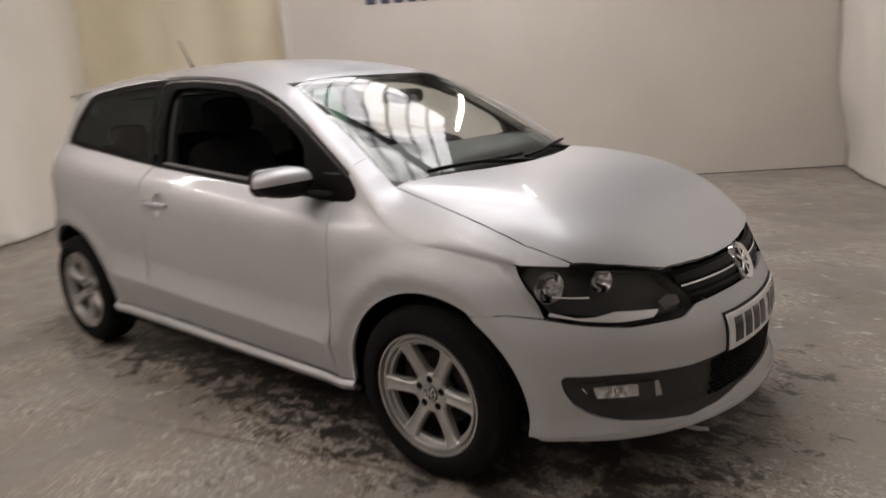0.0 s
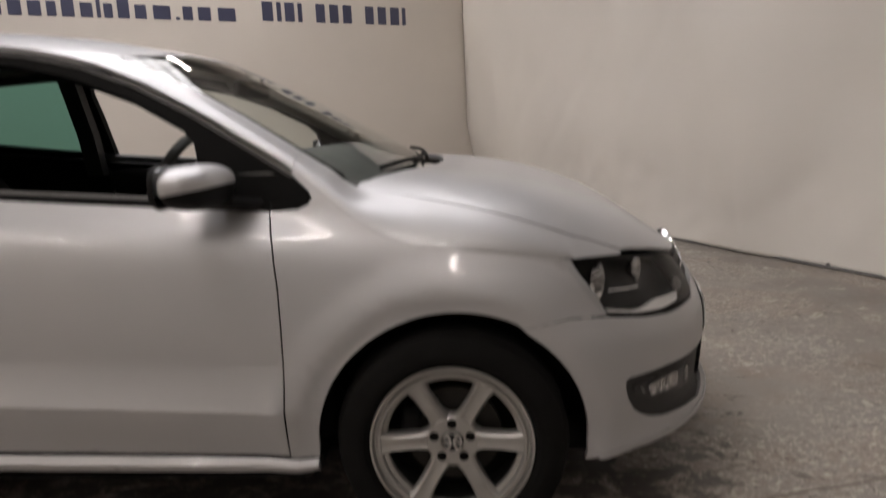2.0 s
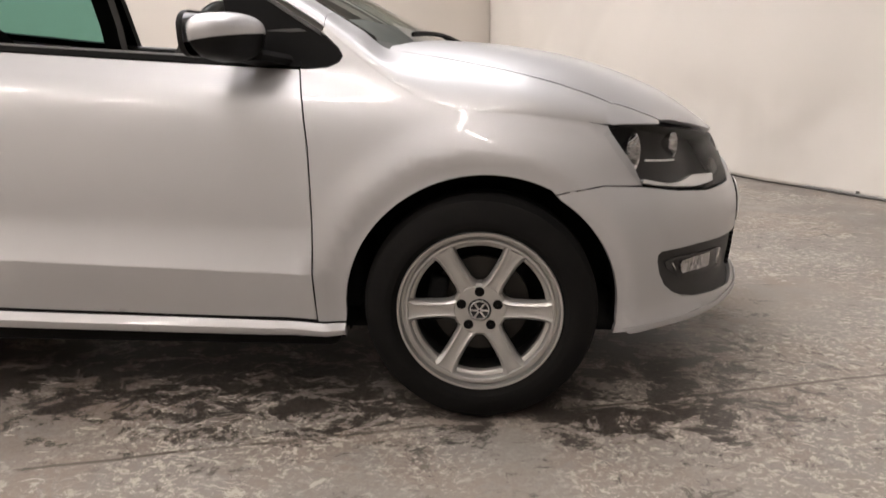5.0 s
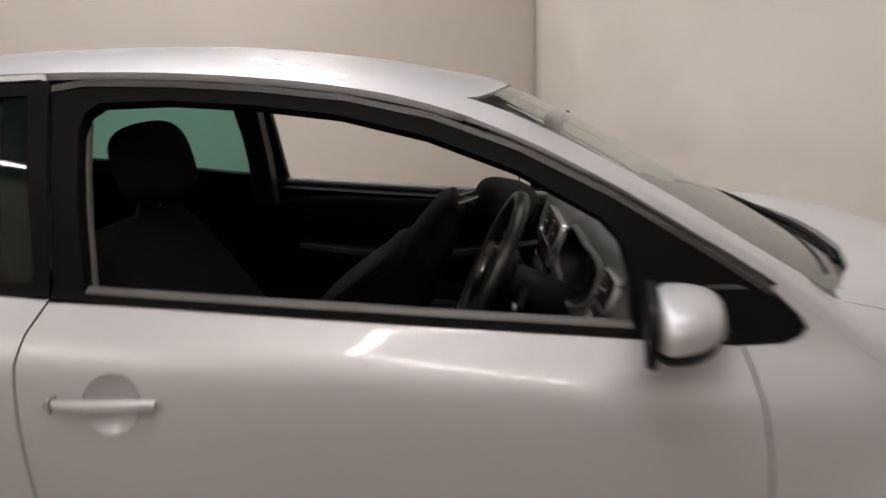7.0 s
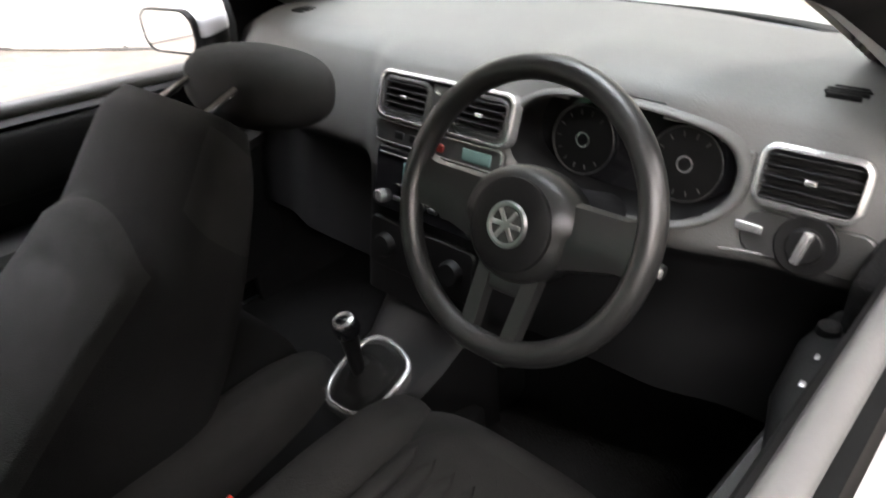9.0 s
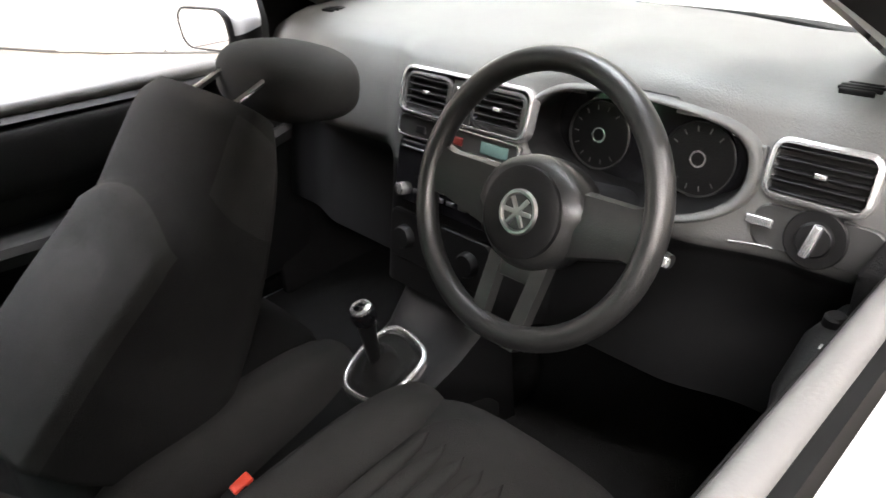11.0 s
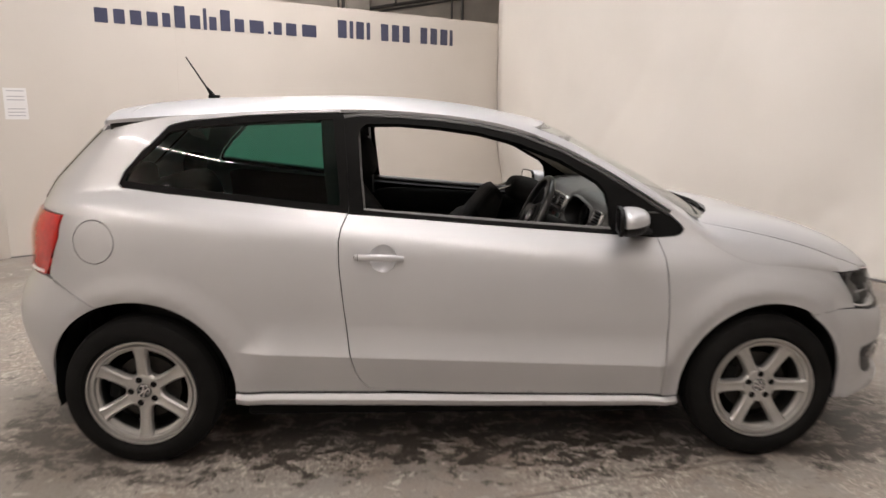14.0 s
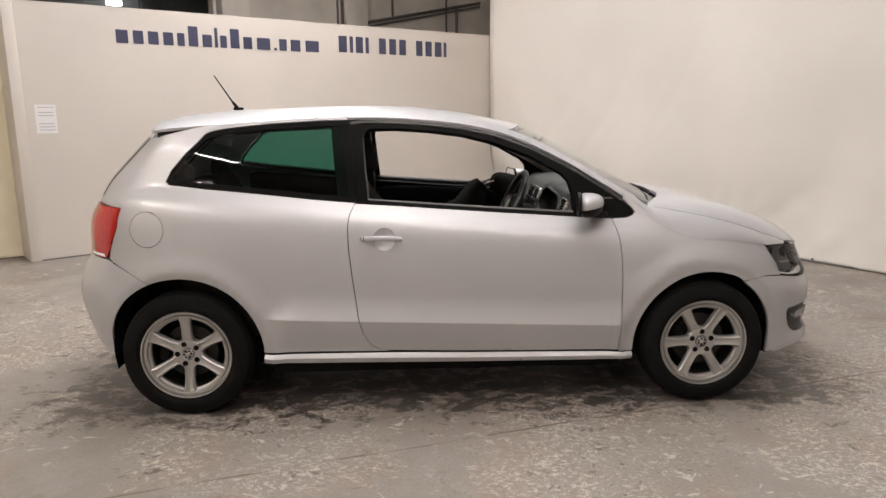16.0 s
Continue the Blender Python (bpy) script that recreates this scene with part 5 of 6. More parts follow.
# wipers
for y0, y1 in ((-0.50, 0.02), (0.02, 0.52)):
    bm = bmesh.new()
    pts_w = []
    for i in range(9):
        u = i / 8
        y = y0 + (y1 - y0) * u
        x = 2.24 + 0.13 * (1 - (y / 0.62) ** 2) - 0.02 * u
        p = roof(x, y)
        pts_w.append((p.x, p.y, p.z + 0.016))
    tube(bm, pts_w, 0.007, 6)
    tube(bm, [pts_w[4], (pts_w[8][0] + 0.06, y1 * 0.98, nose(pts_w[8][0] + 0.09, y1).z - 0.005)], 0.008, 6)
    part("wiper", bm, TRIM_BLACK, car, "black windscreen wiper")

# dark inner shells, added to block light and keep the panel gaps dark
def shell(s, z):
    p = wrap(s, z)
    k = 0.022 + 0.03 * (1 - step(-0.1, 0.3, s))
    return Vector((p.x - 0.03 * step(2.5, 2.7, s), p.y + k if p.y < -k else p.y, z))


low = [(-0.39, 0.28)] + arc(*R_ARCH, 180, 0, 24) + [(0.37, 0.26), (2.11, 0.24)] + arc(2.487, 0.297, 0.37, 180, 0, 24) + [(2.9, 0.24), (S_FRONT - 0.04, 0.22), (S_FRONT - 0.04, 0.565), (2.86, 0.565), (2.74, 0.66), (2.70, 0.74), (2.5, 0.79), (2.05, 0.86), (1.5, 0.90), (0.8, 0.94), (0.0, 0.90), (-0.25, 0.85), (-0.33, 0.75)]
for flag in (False, True):
    skin("dark_liner", low, shell, UNDER, car, mirror=flag, rim=0, gap=0.06, edge=0.04)
bm = bmesh.new()
rbox(bm, (1.32, 0, 0.225), (3.3, 1.18, 0.12), 0.03)
rbox(bm, (1.24, 0, 0.225), (1.70, 1.50, 0.10), 0.02)
for sg in (-1, 1):
    rbox(bm, (-0.41, sg * 0.46, 0.47), (0.08, 0.30, 0.30), 0.01)
part("underbody", bm, UNDER, car)
for wx, wz in WHEELS:
    for sg in (-1, 1):
        bm = bmesh.new()
        ring = [(wx + 0.368 * math.cos(radians(a)), wz + 0.368 * math.sin(radians(a))) for a in range(-14, 195, 8)]
        va = [bm.verts.new((x, sg * 0.50, z)) for x, z in ring]
        vb = [bm.verts.new((x, sg * (0.775 if abs(x - wx) < 0.3 else 0.72), z)) for x, z in ring]
        for i in range(len(ring) - 1):
            bm.faces.new((va[i], va[i + 1], vb[i + 1], vb[i]))
        bm.faces.new(va)
        part("arch_liner", bm, UNDER, car)
skin("bonnet_underside", [(x, -y) for x, y in [(2.2, 0.0), (2.2, 0.62), (2.45, 0.66), (2.8, 0.66), (2.95, 0.58), (3.1, 0.40), (3.13, 0.0)]], lambda x, y: nose(x, y) - Vector((0, 0, 0.03)), UNDER, car, both=True, rim=0, gap=0.08)


# splash guards closing the bumper's ends behind the front wheels' arches
for sg in (-1, 1):
    bm = bmesh.new()
    rows = []
    for a in np.radians(np.arange(-8, 57, 8)):
        c, q = F_ARCH[0] + 0.368 * math.cos(a), F_ARCH[1] + 0.368 * math.sin(a)
        yo = -wrap(s_at(c, q), q).y - 0.022
        rows.append([(c, sg * yo, q), (c, sg * 0.45, q), (c + 0.010, sg * 0.45, q), (c + 0.010, sg * yo, q)])
    loft(bm, rows)
    part("splash_guard", bm, UNDER, car)

# wheels: tyre, six-spoke alloy, bolts, cap, disc
def wheel(x, z, sg, turn0):
    tyre_base = Matrix.Translation((x, sg * 0.73, z)) @ Matrix.Rotation(radians(90 if sg < 0 else -90), 4, "X")
    base = tyre_base @ Matrix.Diagonal((1.004, 1.004, 1.0, 1.0))
    bm = bmesh.new()
    prof = [(0.196, -0.075), (0.205, -0.088), (0.235, -0.096), (0.268, -0.092), (0.290, -0.078), (0.299, -0.055)]
    for w in (-0.035, 0.0, 0.035):
        prof += [(0.302, w - 0.010), (0.295, w - 0.005), (0.295, w + 0.004), (0.302, w + 0.009)]
    prof += [(0.299, 0.055), (0.290, 0.078), (0.268, 0.092), (0.250, 0.0945), (0.246, 0.0955), (0.238, 0.096), (0.226, 0.092), (0.219, 0.084), (0.207, 0.073)]
    lathe(bm, prof, tyre_base, 72)
    ty = part("wheel", bm, RUBBER, car, "silver six-spoke alloy wheel with black tyre", sharp=30)
    bm = bmesh.new()
    lathe(bm, [(0.207, 0.070), (0.212, 0.078), (0.210, 0.084), (0.204, 0.084), (0.2005, 0.067), (0.1945, 0.066), (0.191, 0.077), (0.185, 0.0765), (0.1815, 0.072), (0.1805, 0.061), (0.1735, 0.059), (0.171, 0.056), (0.170, 0.040)], base, 72)
    part("rim", bm, ALLOY, ty)
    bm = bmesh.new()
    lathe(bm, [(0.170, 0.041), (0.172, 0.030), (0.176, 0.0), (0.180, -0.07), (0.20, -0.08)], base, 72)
    part("rim_barrel", bm, ALLOY_SHADED, ty)
    bm = bmesh.new()
    for i in range(6):
        m = base @ Matrix.Rotation(radians(turn0 + 60 * i), 4, "Z")
        rows = []
        for r, w, h0, dep in ((0.040, 0.034, 0.052, 0.045), (0.058, 0.031, 0.057, 0.04), (0.072, 0.0255, 0.060, 0.035), (0.085, 0.0228, 0.062, 0.033), (0.12, 0.0228, 0.066, 0.032), (0.150, 0.0245, 0.070, 0.030), (0.168, 0.0275, 0.073, 0.028), (0.178, 0.0325, 0.0755, 0.024), (0.186, 0.040, 0.077, 0.016)):
            rows.append([m @ Vector((r, dy, dz)) for dy, dz in ((-w, h0 - dep), (-w, h0 - 0.010), (-w * 0.80, h0 - 0.002), (-w * 0.62, h0), (-w * 0.40, h0 - 0.0035), (0, h0 - 0.0045), (w * 0.40, h0 - 0.0035), (w * 0.62, h0), (w * 0.80, h0 - 0.002), (w, h0 - 0.010), (w, h0 - dep))])
        loft(bm, rows)
    lathe(bm, [(0.070, 0.02), (0.070, 0.050), (0.064, 0.057), (0.030, 0.056), (0.029, 0.045)], base, 48)
    part("spokes", bm, ALLOY, ty, sharp=40)
    bm = bmesh.new()
    lathe(bm, [(0.001, 0.060), (0.020, 0.0595), (0.027, 0.057), (0.029, 0.045)], base, 36)
    cp = part("hub_cap", bm, PLASTIC_BLACK, ty, "round black hub cap with a chrome emblem")
    bm = bmesh.new()
    lathe(bm, [(0.0215, 0.0595), (0.0225, 0.0615), (0.0250, 0.0615), (0.0262, 0.058)], base, 32)
    part("cap_ring", bm, CHROME, cp)
    for a in (35, -35, 90):
        bm = bmesh.new()
        q = base @ Matrix.Rotation(radians(a + turn0 * 0.37), 4, "Z")
        rbox(bm, q @ Vector((0, 0, 0.0605)), (0.0055, 0.043, 0.002), 0.0006, q.to_3x3())
        part("emblem_bar", bm, CHROME, cp)
    for i in range(5):
        m = base @ Matrix.Rotation(radians(90 + 72 * i + turn0), 4, "Z")
        bm = bmesh.new()
        lathe(bm, [(0.0130, 0.052), (0.0128, 0.0578), (0.0118, 0.0580), (0.0112, 0.0572), (0.0005, 0.0572)], m @ Matrix.Translation((0.049, 0, 0)), 18)
        part("wheel_bolt", bm, TRIM_BLACK, ty)
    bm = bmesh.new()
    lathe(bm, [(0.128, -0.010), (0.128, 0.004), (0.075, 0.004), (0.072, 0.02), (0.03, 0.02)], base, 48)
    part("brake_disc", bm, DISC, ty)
    bm = bmesh.new()
    cal = base @ Matrix.Rotation(radians(170), 4, "Z")
    rbox(bm, cal @ Vector((0.115, 0, 0.002)), (0.05, 0.12, 0.06), 0.012, cal.to_3x3())
    part("brake_caliper", bm, UNDER, ty)
    # added black backing, so the gaps between spokes stay dark
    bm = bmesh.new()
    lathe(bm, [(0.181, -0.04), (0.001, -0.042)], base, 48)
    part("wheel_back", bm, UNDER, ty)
    bm = bmesh.new()
    tube(bm, [base @ (Matrix.Rotation(radians(turn0 + 150 + 90), 4, "Z") @ Vector((0.180, 0, 0.055))), base @ (Matrix.Rotation(radians(turn0 + 240), 4, "Z") @ Vector((0.160, 0, 0.062)))], 0.004, 8)
    part("valve", bm, TRIM_BLACK, ty)


for i, (wx, wz) in enumerate(WHEELS):
    for sg in (-1, 1):
        wheel(wx, wz, sg, 90 if i == 0 else 0)

# ---- the car's inside ----
def blob(bm, c, size, m=None, p=3.0, nu=28, nv=18):
    """A cushion: a rounded box with bulging faces."""
    m = m or Matrix.Identity(3)

    def f(a, e):
        return (abs(a) ** (2 / e)) * (1 if a >= 0 else -1)
    rows = []
    for j in range(1, nv):
        v = -math.pi / 2 + math.pi * j / nv
        rows.append([Vector(c) + m @ Vector((size[0] / 2 * f(math.cos(v), p) * f(math.cos(u), p), size[1] / 2 * f(math.cos(v), p) * f(math.sin(u), p), size[2] / 2 * f(math.sin(v), p))) for u in np.linspace(0, math.tau, nu + 1)[:-1]])
    loft(bm, rows)


def seat_back(levels, yc, panel=None):
    """Lofts (back point, front point, half width) levels into a padded seat back; panel: the height share up to which its rear carries a
    second cloth, sewn on a curved line."""
    n = len(levels)
    along = [curve(*[(i, v) for i, v in enumerate(vals)]) for vals in zip(*[(*a, *b, hw) for a, b, hw in levels])]
    bm = bmesh.new()
    rows = []
    for k in range(49):
        row = []
        for a in np.linspace(0, math.tau, 97)[:-1]:
            ca, sa = math.cos(a), math.sin(a)
            e = 0.55
            side = abs(sa) ** e * (1 if sa > 0 else -1)
            bent = k / 48 - (0.11 * side * side * math.sin(math.pi * k / 48) if panel else 0)
            bx, bz, fx, fz_, hw = [f((n - 1) * bent) for f in along]
            mid = Vector(((bx + fx) / 2, yc, (bz + fz_) / 2))
            ax = Vector((fx - bx, 0, fz_ - bz))
            th = ax.length
            ax.normalize()
            swell = 0.0
            if panel and ca < 0:
                top = panel
                swell = 0.022 * step(0.0, 0.035, top - k / 48) * (1 - step(0.72, 0.84, abs(side)))
                swell -= 0.018 * math.exp(-((k / 48 - (top - 0.17 + 0.05 * side)) / 0.022) ** 2) * (1 - step(0.2, 0.5, abs(side - 0.1)))
            row.append(mid + ax * (th / 2 * abs(ca) ** e * (1 if ca > 0 else -1) - swell) + Vector((0, hw * side, 0)))
        rows.append(row)
    loft(bm, rows)
    bm.faces.ensure_lookup_table()
    if panel:
        for i in range(48 * 96):
            k, a = i // 96, (i % 96 + 0.5) * math.tau / 96
            side = abs(math.sin(a)) ** 0.55 * (1 if math.sin(a) > 0 else -1)
            if math.cos(a) < 0 and abs(side) < 0.80 and (k + 0.5) / 48 < panel - 0.008:
                bm.faces[i].material_index = 1
            elif side < -0.84 and 0.70 < (k + 0.5) / 48 < 0.93:
                bm.faces[i].material_index = 1
    return bm


# floor, tunnel and inner side trims
for nm, c, size, bev in (("cabin_floor", (0.95, 0, 0.30), (2.6, 1.36, 0.05), 0.01), ("tunnel", (1.2, 0, 0.36), (1.4, 0.20, 0.14), 0.05),
                         ("bulkhead", (2.12, 0, 0.52), (0.06, 1.40, 0.50), 0.02), ("boot_wall", (-0.25, 0, 0.62), (0.06, 1.2, 0.60), 0.02)):
    bm = bmesh.new()
    rbox(bm, c, size, bev)
    part(nm, bm, CARPET, car)
for flag in (False, True):
    sg = 1 if flag else -1
    inner = lambda s, z: Vector((s, -(half_width(s, max(0.5, z)) - 0.045 - 0.06 * step(0.93, 0.6, z)), z))
    trim = [(0.78, 0.36), (2.03, 0.34), (2.05, 0.90), (1.8, BELT(1.8) - 0.004), (1.26, BELT(1.26) - 0.004), (0.80, BELT(0.8) - 0.004)]
    dt = skin("door_trim", trim, inner, PLASTIC_BLACK, car, mirror=flag, rim=0.02, gap=0.05, label="black moulded door lining")
    bm = bmesh.new()
    rows = []
    for i in range(13):
        u = i / 12
        x = 0.90 + 1.0 * u
        z = 0.755 - 0.045 * math.sin(u * math.pi) + 0.02 * u
        y = sg * (0.655 - 0.035 * math.sin(math.pi * min(1, u * 1.15)))
        rows.append([(x, y + sg * dy, z + dz) for dy, dz in ((0.08, 0.016), (-0.022, 0.016), (-0.030, 0.0), (-0.022, -0.026), (0.08, -0.04))])
    loft(bm, rows)
    part("armrest", bm, PLASTIC_MID, dt, "grey door pull and armrest")
    bm = bmesh.new()
    blob(bm, (1.45, sg * 0.665, 0.50), (0.9, 0.06, 0.22), None, 4)
    part("door_pocket", bm, PLASTIC_BLACK, dt)
    bm = bmesh.new()
    blob(bm, (1.25, sg * 0.672, 0.87), (0.85, 0.035, 0.13), turn("Y", 3), 4)
    part("trim_insert", bm, FABRIC, dt)
    qt = [(-0.02, 0.36), (0.79, 0.36), (0.80, 0.985), (0.4, 1.02), (0.05, 1.05), (-0.02, 1.03)]
    skin("quarter_trim", qt, inner, PLASTIC_BLACK, car, mirror=flag, rim=0.0, gap=0.06)
    # inner B pillar
    bm = bmesh.new()
    loft(bm, [[(x0 + dx, sg * (y0 + dy), z0) for dx, dy in ((-0.05, 0.0), (0.045, 0.0), (0.035, -0.035), (-0.04, -0.035))] for x0, y0, z0 in ((0.79, 0.655, 0.92), (0.785, 0.625, 1.10), (0.775, 0.555, 1.32), (0.77, 0.52, 1.385))])
    part("pillar_cover", bm, PLASTIC_MID, car)
    bm = bmesh.new()
    rail_x = (-0.12, 0.1, 0.4, 0.7, 1.0, 1.2, 1.4, 1.55)
    tube(bm, [(x, sg * (half_width(x, ROOF_EDGE(x)) - 0.055), ROOF_EDGE(x) - 0.028) for x in rail_x], 0.026, 10)
    part("roof_rail_trim", bm, PLASTIC_MID, car)

for sg in (-1, 1):
    bm = bmesh.new()
    rbox(bm, (1.93, sg * 0.655, 0.60), (0.42, 0.03, 0.62), 0.01)
    part("kick_panel", bm, CARPET, car)
# inner covers of the windscreen pillars
side_y = curve(*SCREEN_SIDE)
for sg in (-1, 1):
    rows = []
    for x in np.linspace(1.50, 2.13, 18):
        ze = ROOF_EDGE(x) - 0.058
        yo, ys = half_width(x, ze) - 0.038, side_y(x) - 0.048
        zi = roof(x, ys).z - 0.020
        rows.append([(x, sg * y, z) for y, z in ((yo + 0.004, ze), (yo - 0.012, ze - 0.004), ((yo + ys) / 2 - 0.016, (ze + zi) / 2 - 0.016), (ys - 0.004, zi - 0.006), (ys + 0.004, zi), ((yo + ys) / 2, (ze + zi) / 2 + 0.004))])
    bm = bmesh.new()
    loft(bm, rows)
    part("pillar_cover", bm, PILLAR_GREY, car, "light grey windscreen pillar cover", sharp=60)
# dashboard: one long moulding
PROF = [(1.715, 0.60), (1.735, 0.70), (1.758, 0.80), (1.768, 0.834), (1.7685, 0.836)]
PROF += [(interp, z) for z in np.arange(0.85, 1.004, 0.011) for interp in (0.0,)]
PROF += [(1.836, 1.010), (1.848, 1.018), (1.866, 1.025), (1.90, 1.030), (1.95, 1.032), (2.02, 1.033), (2.15, 1.036), (2.25, 1.036), (2.29, 1.030), (2.30, 0.96), (2.30, 0.62)]


def dash_x(z):
    return interp_dash(z)


interp_dash = curve((0.60, 1.715), (0.70, 1.735), (0.80, 1.758), (0.86, 1.775), (0.93, 1.798), (0.975, 1.815), (1.005, 1.832))
PROF = [(x if x > 1 else interp_dash(z), z) for x, z in PROF]
POD_Y, POD_Z = -0.312, 0.938


def pod_q(y, z):
    """Below 1 inside the instrument opening."""
    return (abs(y - POD_Y) / 0.166) ** 2.6 + (abs(z - POD_Z) / (0.076 if z > POD_Z else 0.072)) ** 2.4


def pod_ring(scale, n=64):
    out = []
    for a in np.linspace(0, math.tau, n + 1)[:-1]:
        c, s = math.cos(a), math.sin(a)
        out.append((POD_Y + scale * 0.166 * abs(c) ** (2 / 2.6) * (1 if c > 0 else -1), POD_Z + scale * (0.076 if s > 0 else 0.072) * abs(s) ** (2 / 2.4) * (1 if s > 0 else -1)))
    return out


def sweep_back(y):
    """The dashboard's ends lie a little further forward than its middle."""
    return 0.028 * step(0.40, 0.54, abs(y))


def dash_front(y, z):
    """The dashboard's face round the instruments, with its brow."""
    brow = math.exp(-((y - POD_Y) / 0.15) ** 4)
    z0 = z - 0.026 * brow * step(0.97, 1.03, z)
    return interp_dash(z0) + sweep_back(y) - 0.022 * (1 - step(0.13, 0.20, abs(y))) - 0.022 * brow * step(0.92, 1.0, z0)


bm = bmesh.new()
rows = []
for y in np.linspace(-0.69, 0.69, 139):
    a = abs(y)
    end = step(0.60, 0.70, a)
    mid = 1 - step(0.13, 0.20, a)
    brow = math.exp(-((y - POD_Y) / 0.15) ** 4)
    row = []
    for x, z in PROF:
        lowdash = step(0.855, 0.80, z) * (1 - mid)
        front = x < 1.9
        xx = x - 0.022 * mid * front + 0.05 * lowdash * (x < 1.85) + (0.012 * end if x < 2.0 else 0) + sweep_back(y) * (1 - step(1.86, 2.05, x))
        zz = z - 0.028 * end * (z > 0.95)
        if front and z > 0.9:
            xx -= 0.022 * brow * step(0.92, 1.0, z)
        if z > 0.97 and x < 2.1:
            zz += 0.026 * brow * step(0.97, 1.02, z) * (1 - step(1.9, 2.1, x))
        if x > 1.95 and z > 0.7:
            zz = min(zz, roof(x, y).z - 0.012)
        row.append((xx, y, zz))
    rows.append(row)
loft(bm, rows)
for f in bm.faces:
    q = f.calc_center_median()
    if q.z < 0.836 and q.x < 2.0:
        f.material_index = 1
bmesh.ops.delete(bm, geom=[f for f in bm.faces if f.calc_center_median().x < 1.90 and pod_q(f.calc_center_median().y, f.calc_center_median().z) < 1.08], context="FACES")
dash = part("dashboard", bm, [PLASTIC_GREY, PLASTIC_BLACK], car, "grey grained plastic dashboard", sharp=50)
# faint seam along the top, and speaker slots
for y0, y1, x0, x1 in ((-0.42, 0.02, 2.10, 2.17), (0.22, 0.56, 1.97, 2.03)):
    bm = bmesh.new()
    tube(bm, [(x0 + (x1 - x0) * u, y0 + (y1 - y0) * u, 1.0245 - 0.13 * max(0, (x0 + (x1 - x0) * u - 2.02))) for u in np.linspace(0, 1, 9)], 0.003, 6)
    part("dash_seam", bm, PLASTIC_BLACK, dash)
for yc, xc in ((-0.552, 1.925), (0.52, 1.93)):
    for i in range(4):
        bm = bmesh.new()
        rbox(bm, (xc + i * 0.011 - 0.016, yc + 0.0 * i, 1.0295 - 0.0004 * i), (0.006, 0.055 - 0.010 * abs(i - 1.5), 0.008), 0.002, turn("Y", -2))
        part("vent_slot", bm, TRIM_BLACK, dash)


def face(y, z, off=0.0):
    """A point on the dashboard's face, off metres towards the seats."""
    return Vector((dash_x(z) + sweep_back(y) - 0.022 * (1 - step(0.13, 0.20, abs(y))) - off, y, z))


def face_turn(z):
    sl = (dash_x(z + 0.02) - dash_x(z - 0.02)) / 0.04
    up = Vector((sl, 0, 1)).normalized()
    right = Vector((0, -1, 0))
    return Matrix((right, up, right.cross(up))).transposed()


def air_vent(yc, zc, w, h, name, slats=5, trim=SATIN):
    m = face_turn(zc)
    c = face(yc, zc, 0.004)
    bm = bmesh.new()
    rows = []
    for grow, dep in ((0.0, -0.004), (0.0, 0.008), (-0.003, 0.012), (-0.008, 0.012), (-0.010, 0.006), (-0.012, -0.01)):
        rows.append([c + m @ Vector((x, y, dep)) for x, y in rounded(w + 2 * grow, h + 2 * grow, 0.020 + grow, 6)])
    loft(bm, rows, cap=False)
    v = part(name, bm, trim, dash, "air vent with black slats", sharp=60)
    bm = bmesh.new()
    bm.faces.new([bm.verts.new(c + m @ Vector((x, y, 0.002))) for x, y in rounded(w - 0.012, h - 0.012, 0.014, 6)])
    part("vent_back", bm, UNDER, v, sharp=0)
    for i in range(slats):
        bm = bmesh.new()
        y = -h / 2 + h * (i + 1) / (slats + 1)
        rbox(bm, c + m @ Vector((0, y, 0.007)), (w - 0.022, 0.0026, 0.012), 0.0008, m @ turn("X", 18))
        part("slat", bm, PLASTIC_BLACK, v)
    bm = bmesh.new()
    rbox(bm, c + m @ Vector((0.002, 0.0, 0.014)), (0.014, 0.007, 0.008), 0.002, m)
    part("vent_tab", bm, SATIN, v)
    return v


air_vent(-0.558, 0.952, 0.126, 0.078, "air_vent")
bm = bmesh.new()
rbox(bm, face(-0.486, 0.950, 0.000), (0.010, 0.013, 0.052), 0.004, turn("Y", 20))
wheel_v = part("vent_dial", bm, PLASTIC_MID, dash)
air_vent(0.060, 0.960, 0.112, 0.068, "air_vent", trim=PLASTIC_MID)
air_vent(-0.100, 0.960, 0.112, 0.068, "air_vent", trim=PLASTIC_MID)
m = face_turn(0.962)
c = face(-0.020, 0.960, 0.004)
bm = bmesh.new()
loft(bm, [[c + m @ Vector((x, y, dep)) for x, y in rounded(0.290 + 2 * g, 0.084 + 2 * g, 0.022 + g, 6)] for g, dep in ((0.0, -0.006), (0.0, 0.011), (-0.002, 0.014), (-0.006, 0.014), (-0.0075, 0.008), (-0.0085, -0.004))], cap=False)
part("vent_surround", bm, SATIN, dash, "one silver frame round both middle vents", sharp=60)
bm = bmesh.new()
rbox(bm, face(-0.020, 0.960, 0.006), (0.012, 0.05, 0.070), 0.004, turn("Y", 20))
cp = part("switch_block", bm, PLASTIC_MID, dash)
for dy in (-0.011, 0.011):
    for dz in (-0.020, 0.0, 0.020):
        bm = bmesh.new()
        rbox(bm, face(dy - 0.020, 0.960 + dz, 0.013), (0.005, 0.010, 0.006), 0.0015, turn("Y", 20))
        part("switch_key", bm, SATIN, cp)
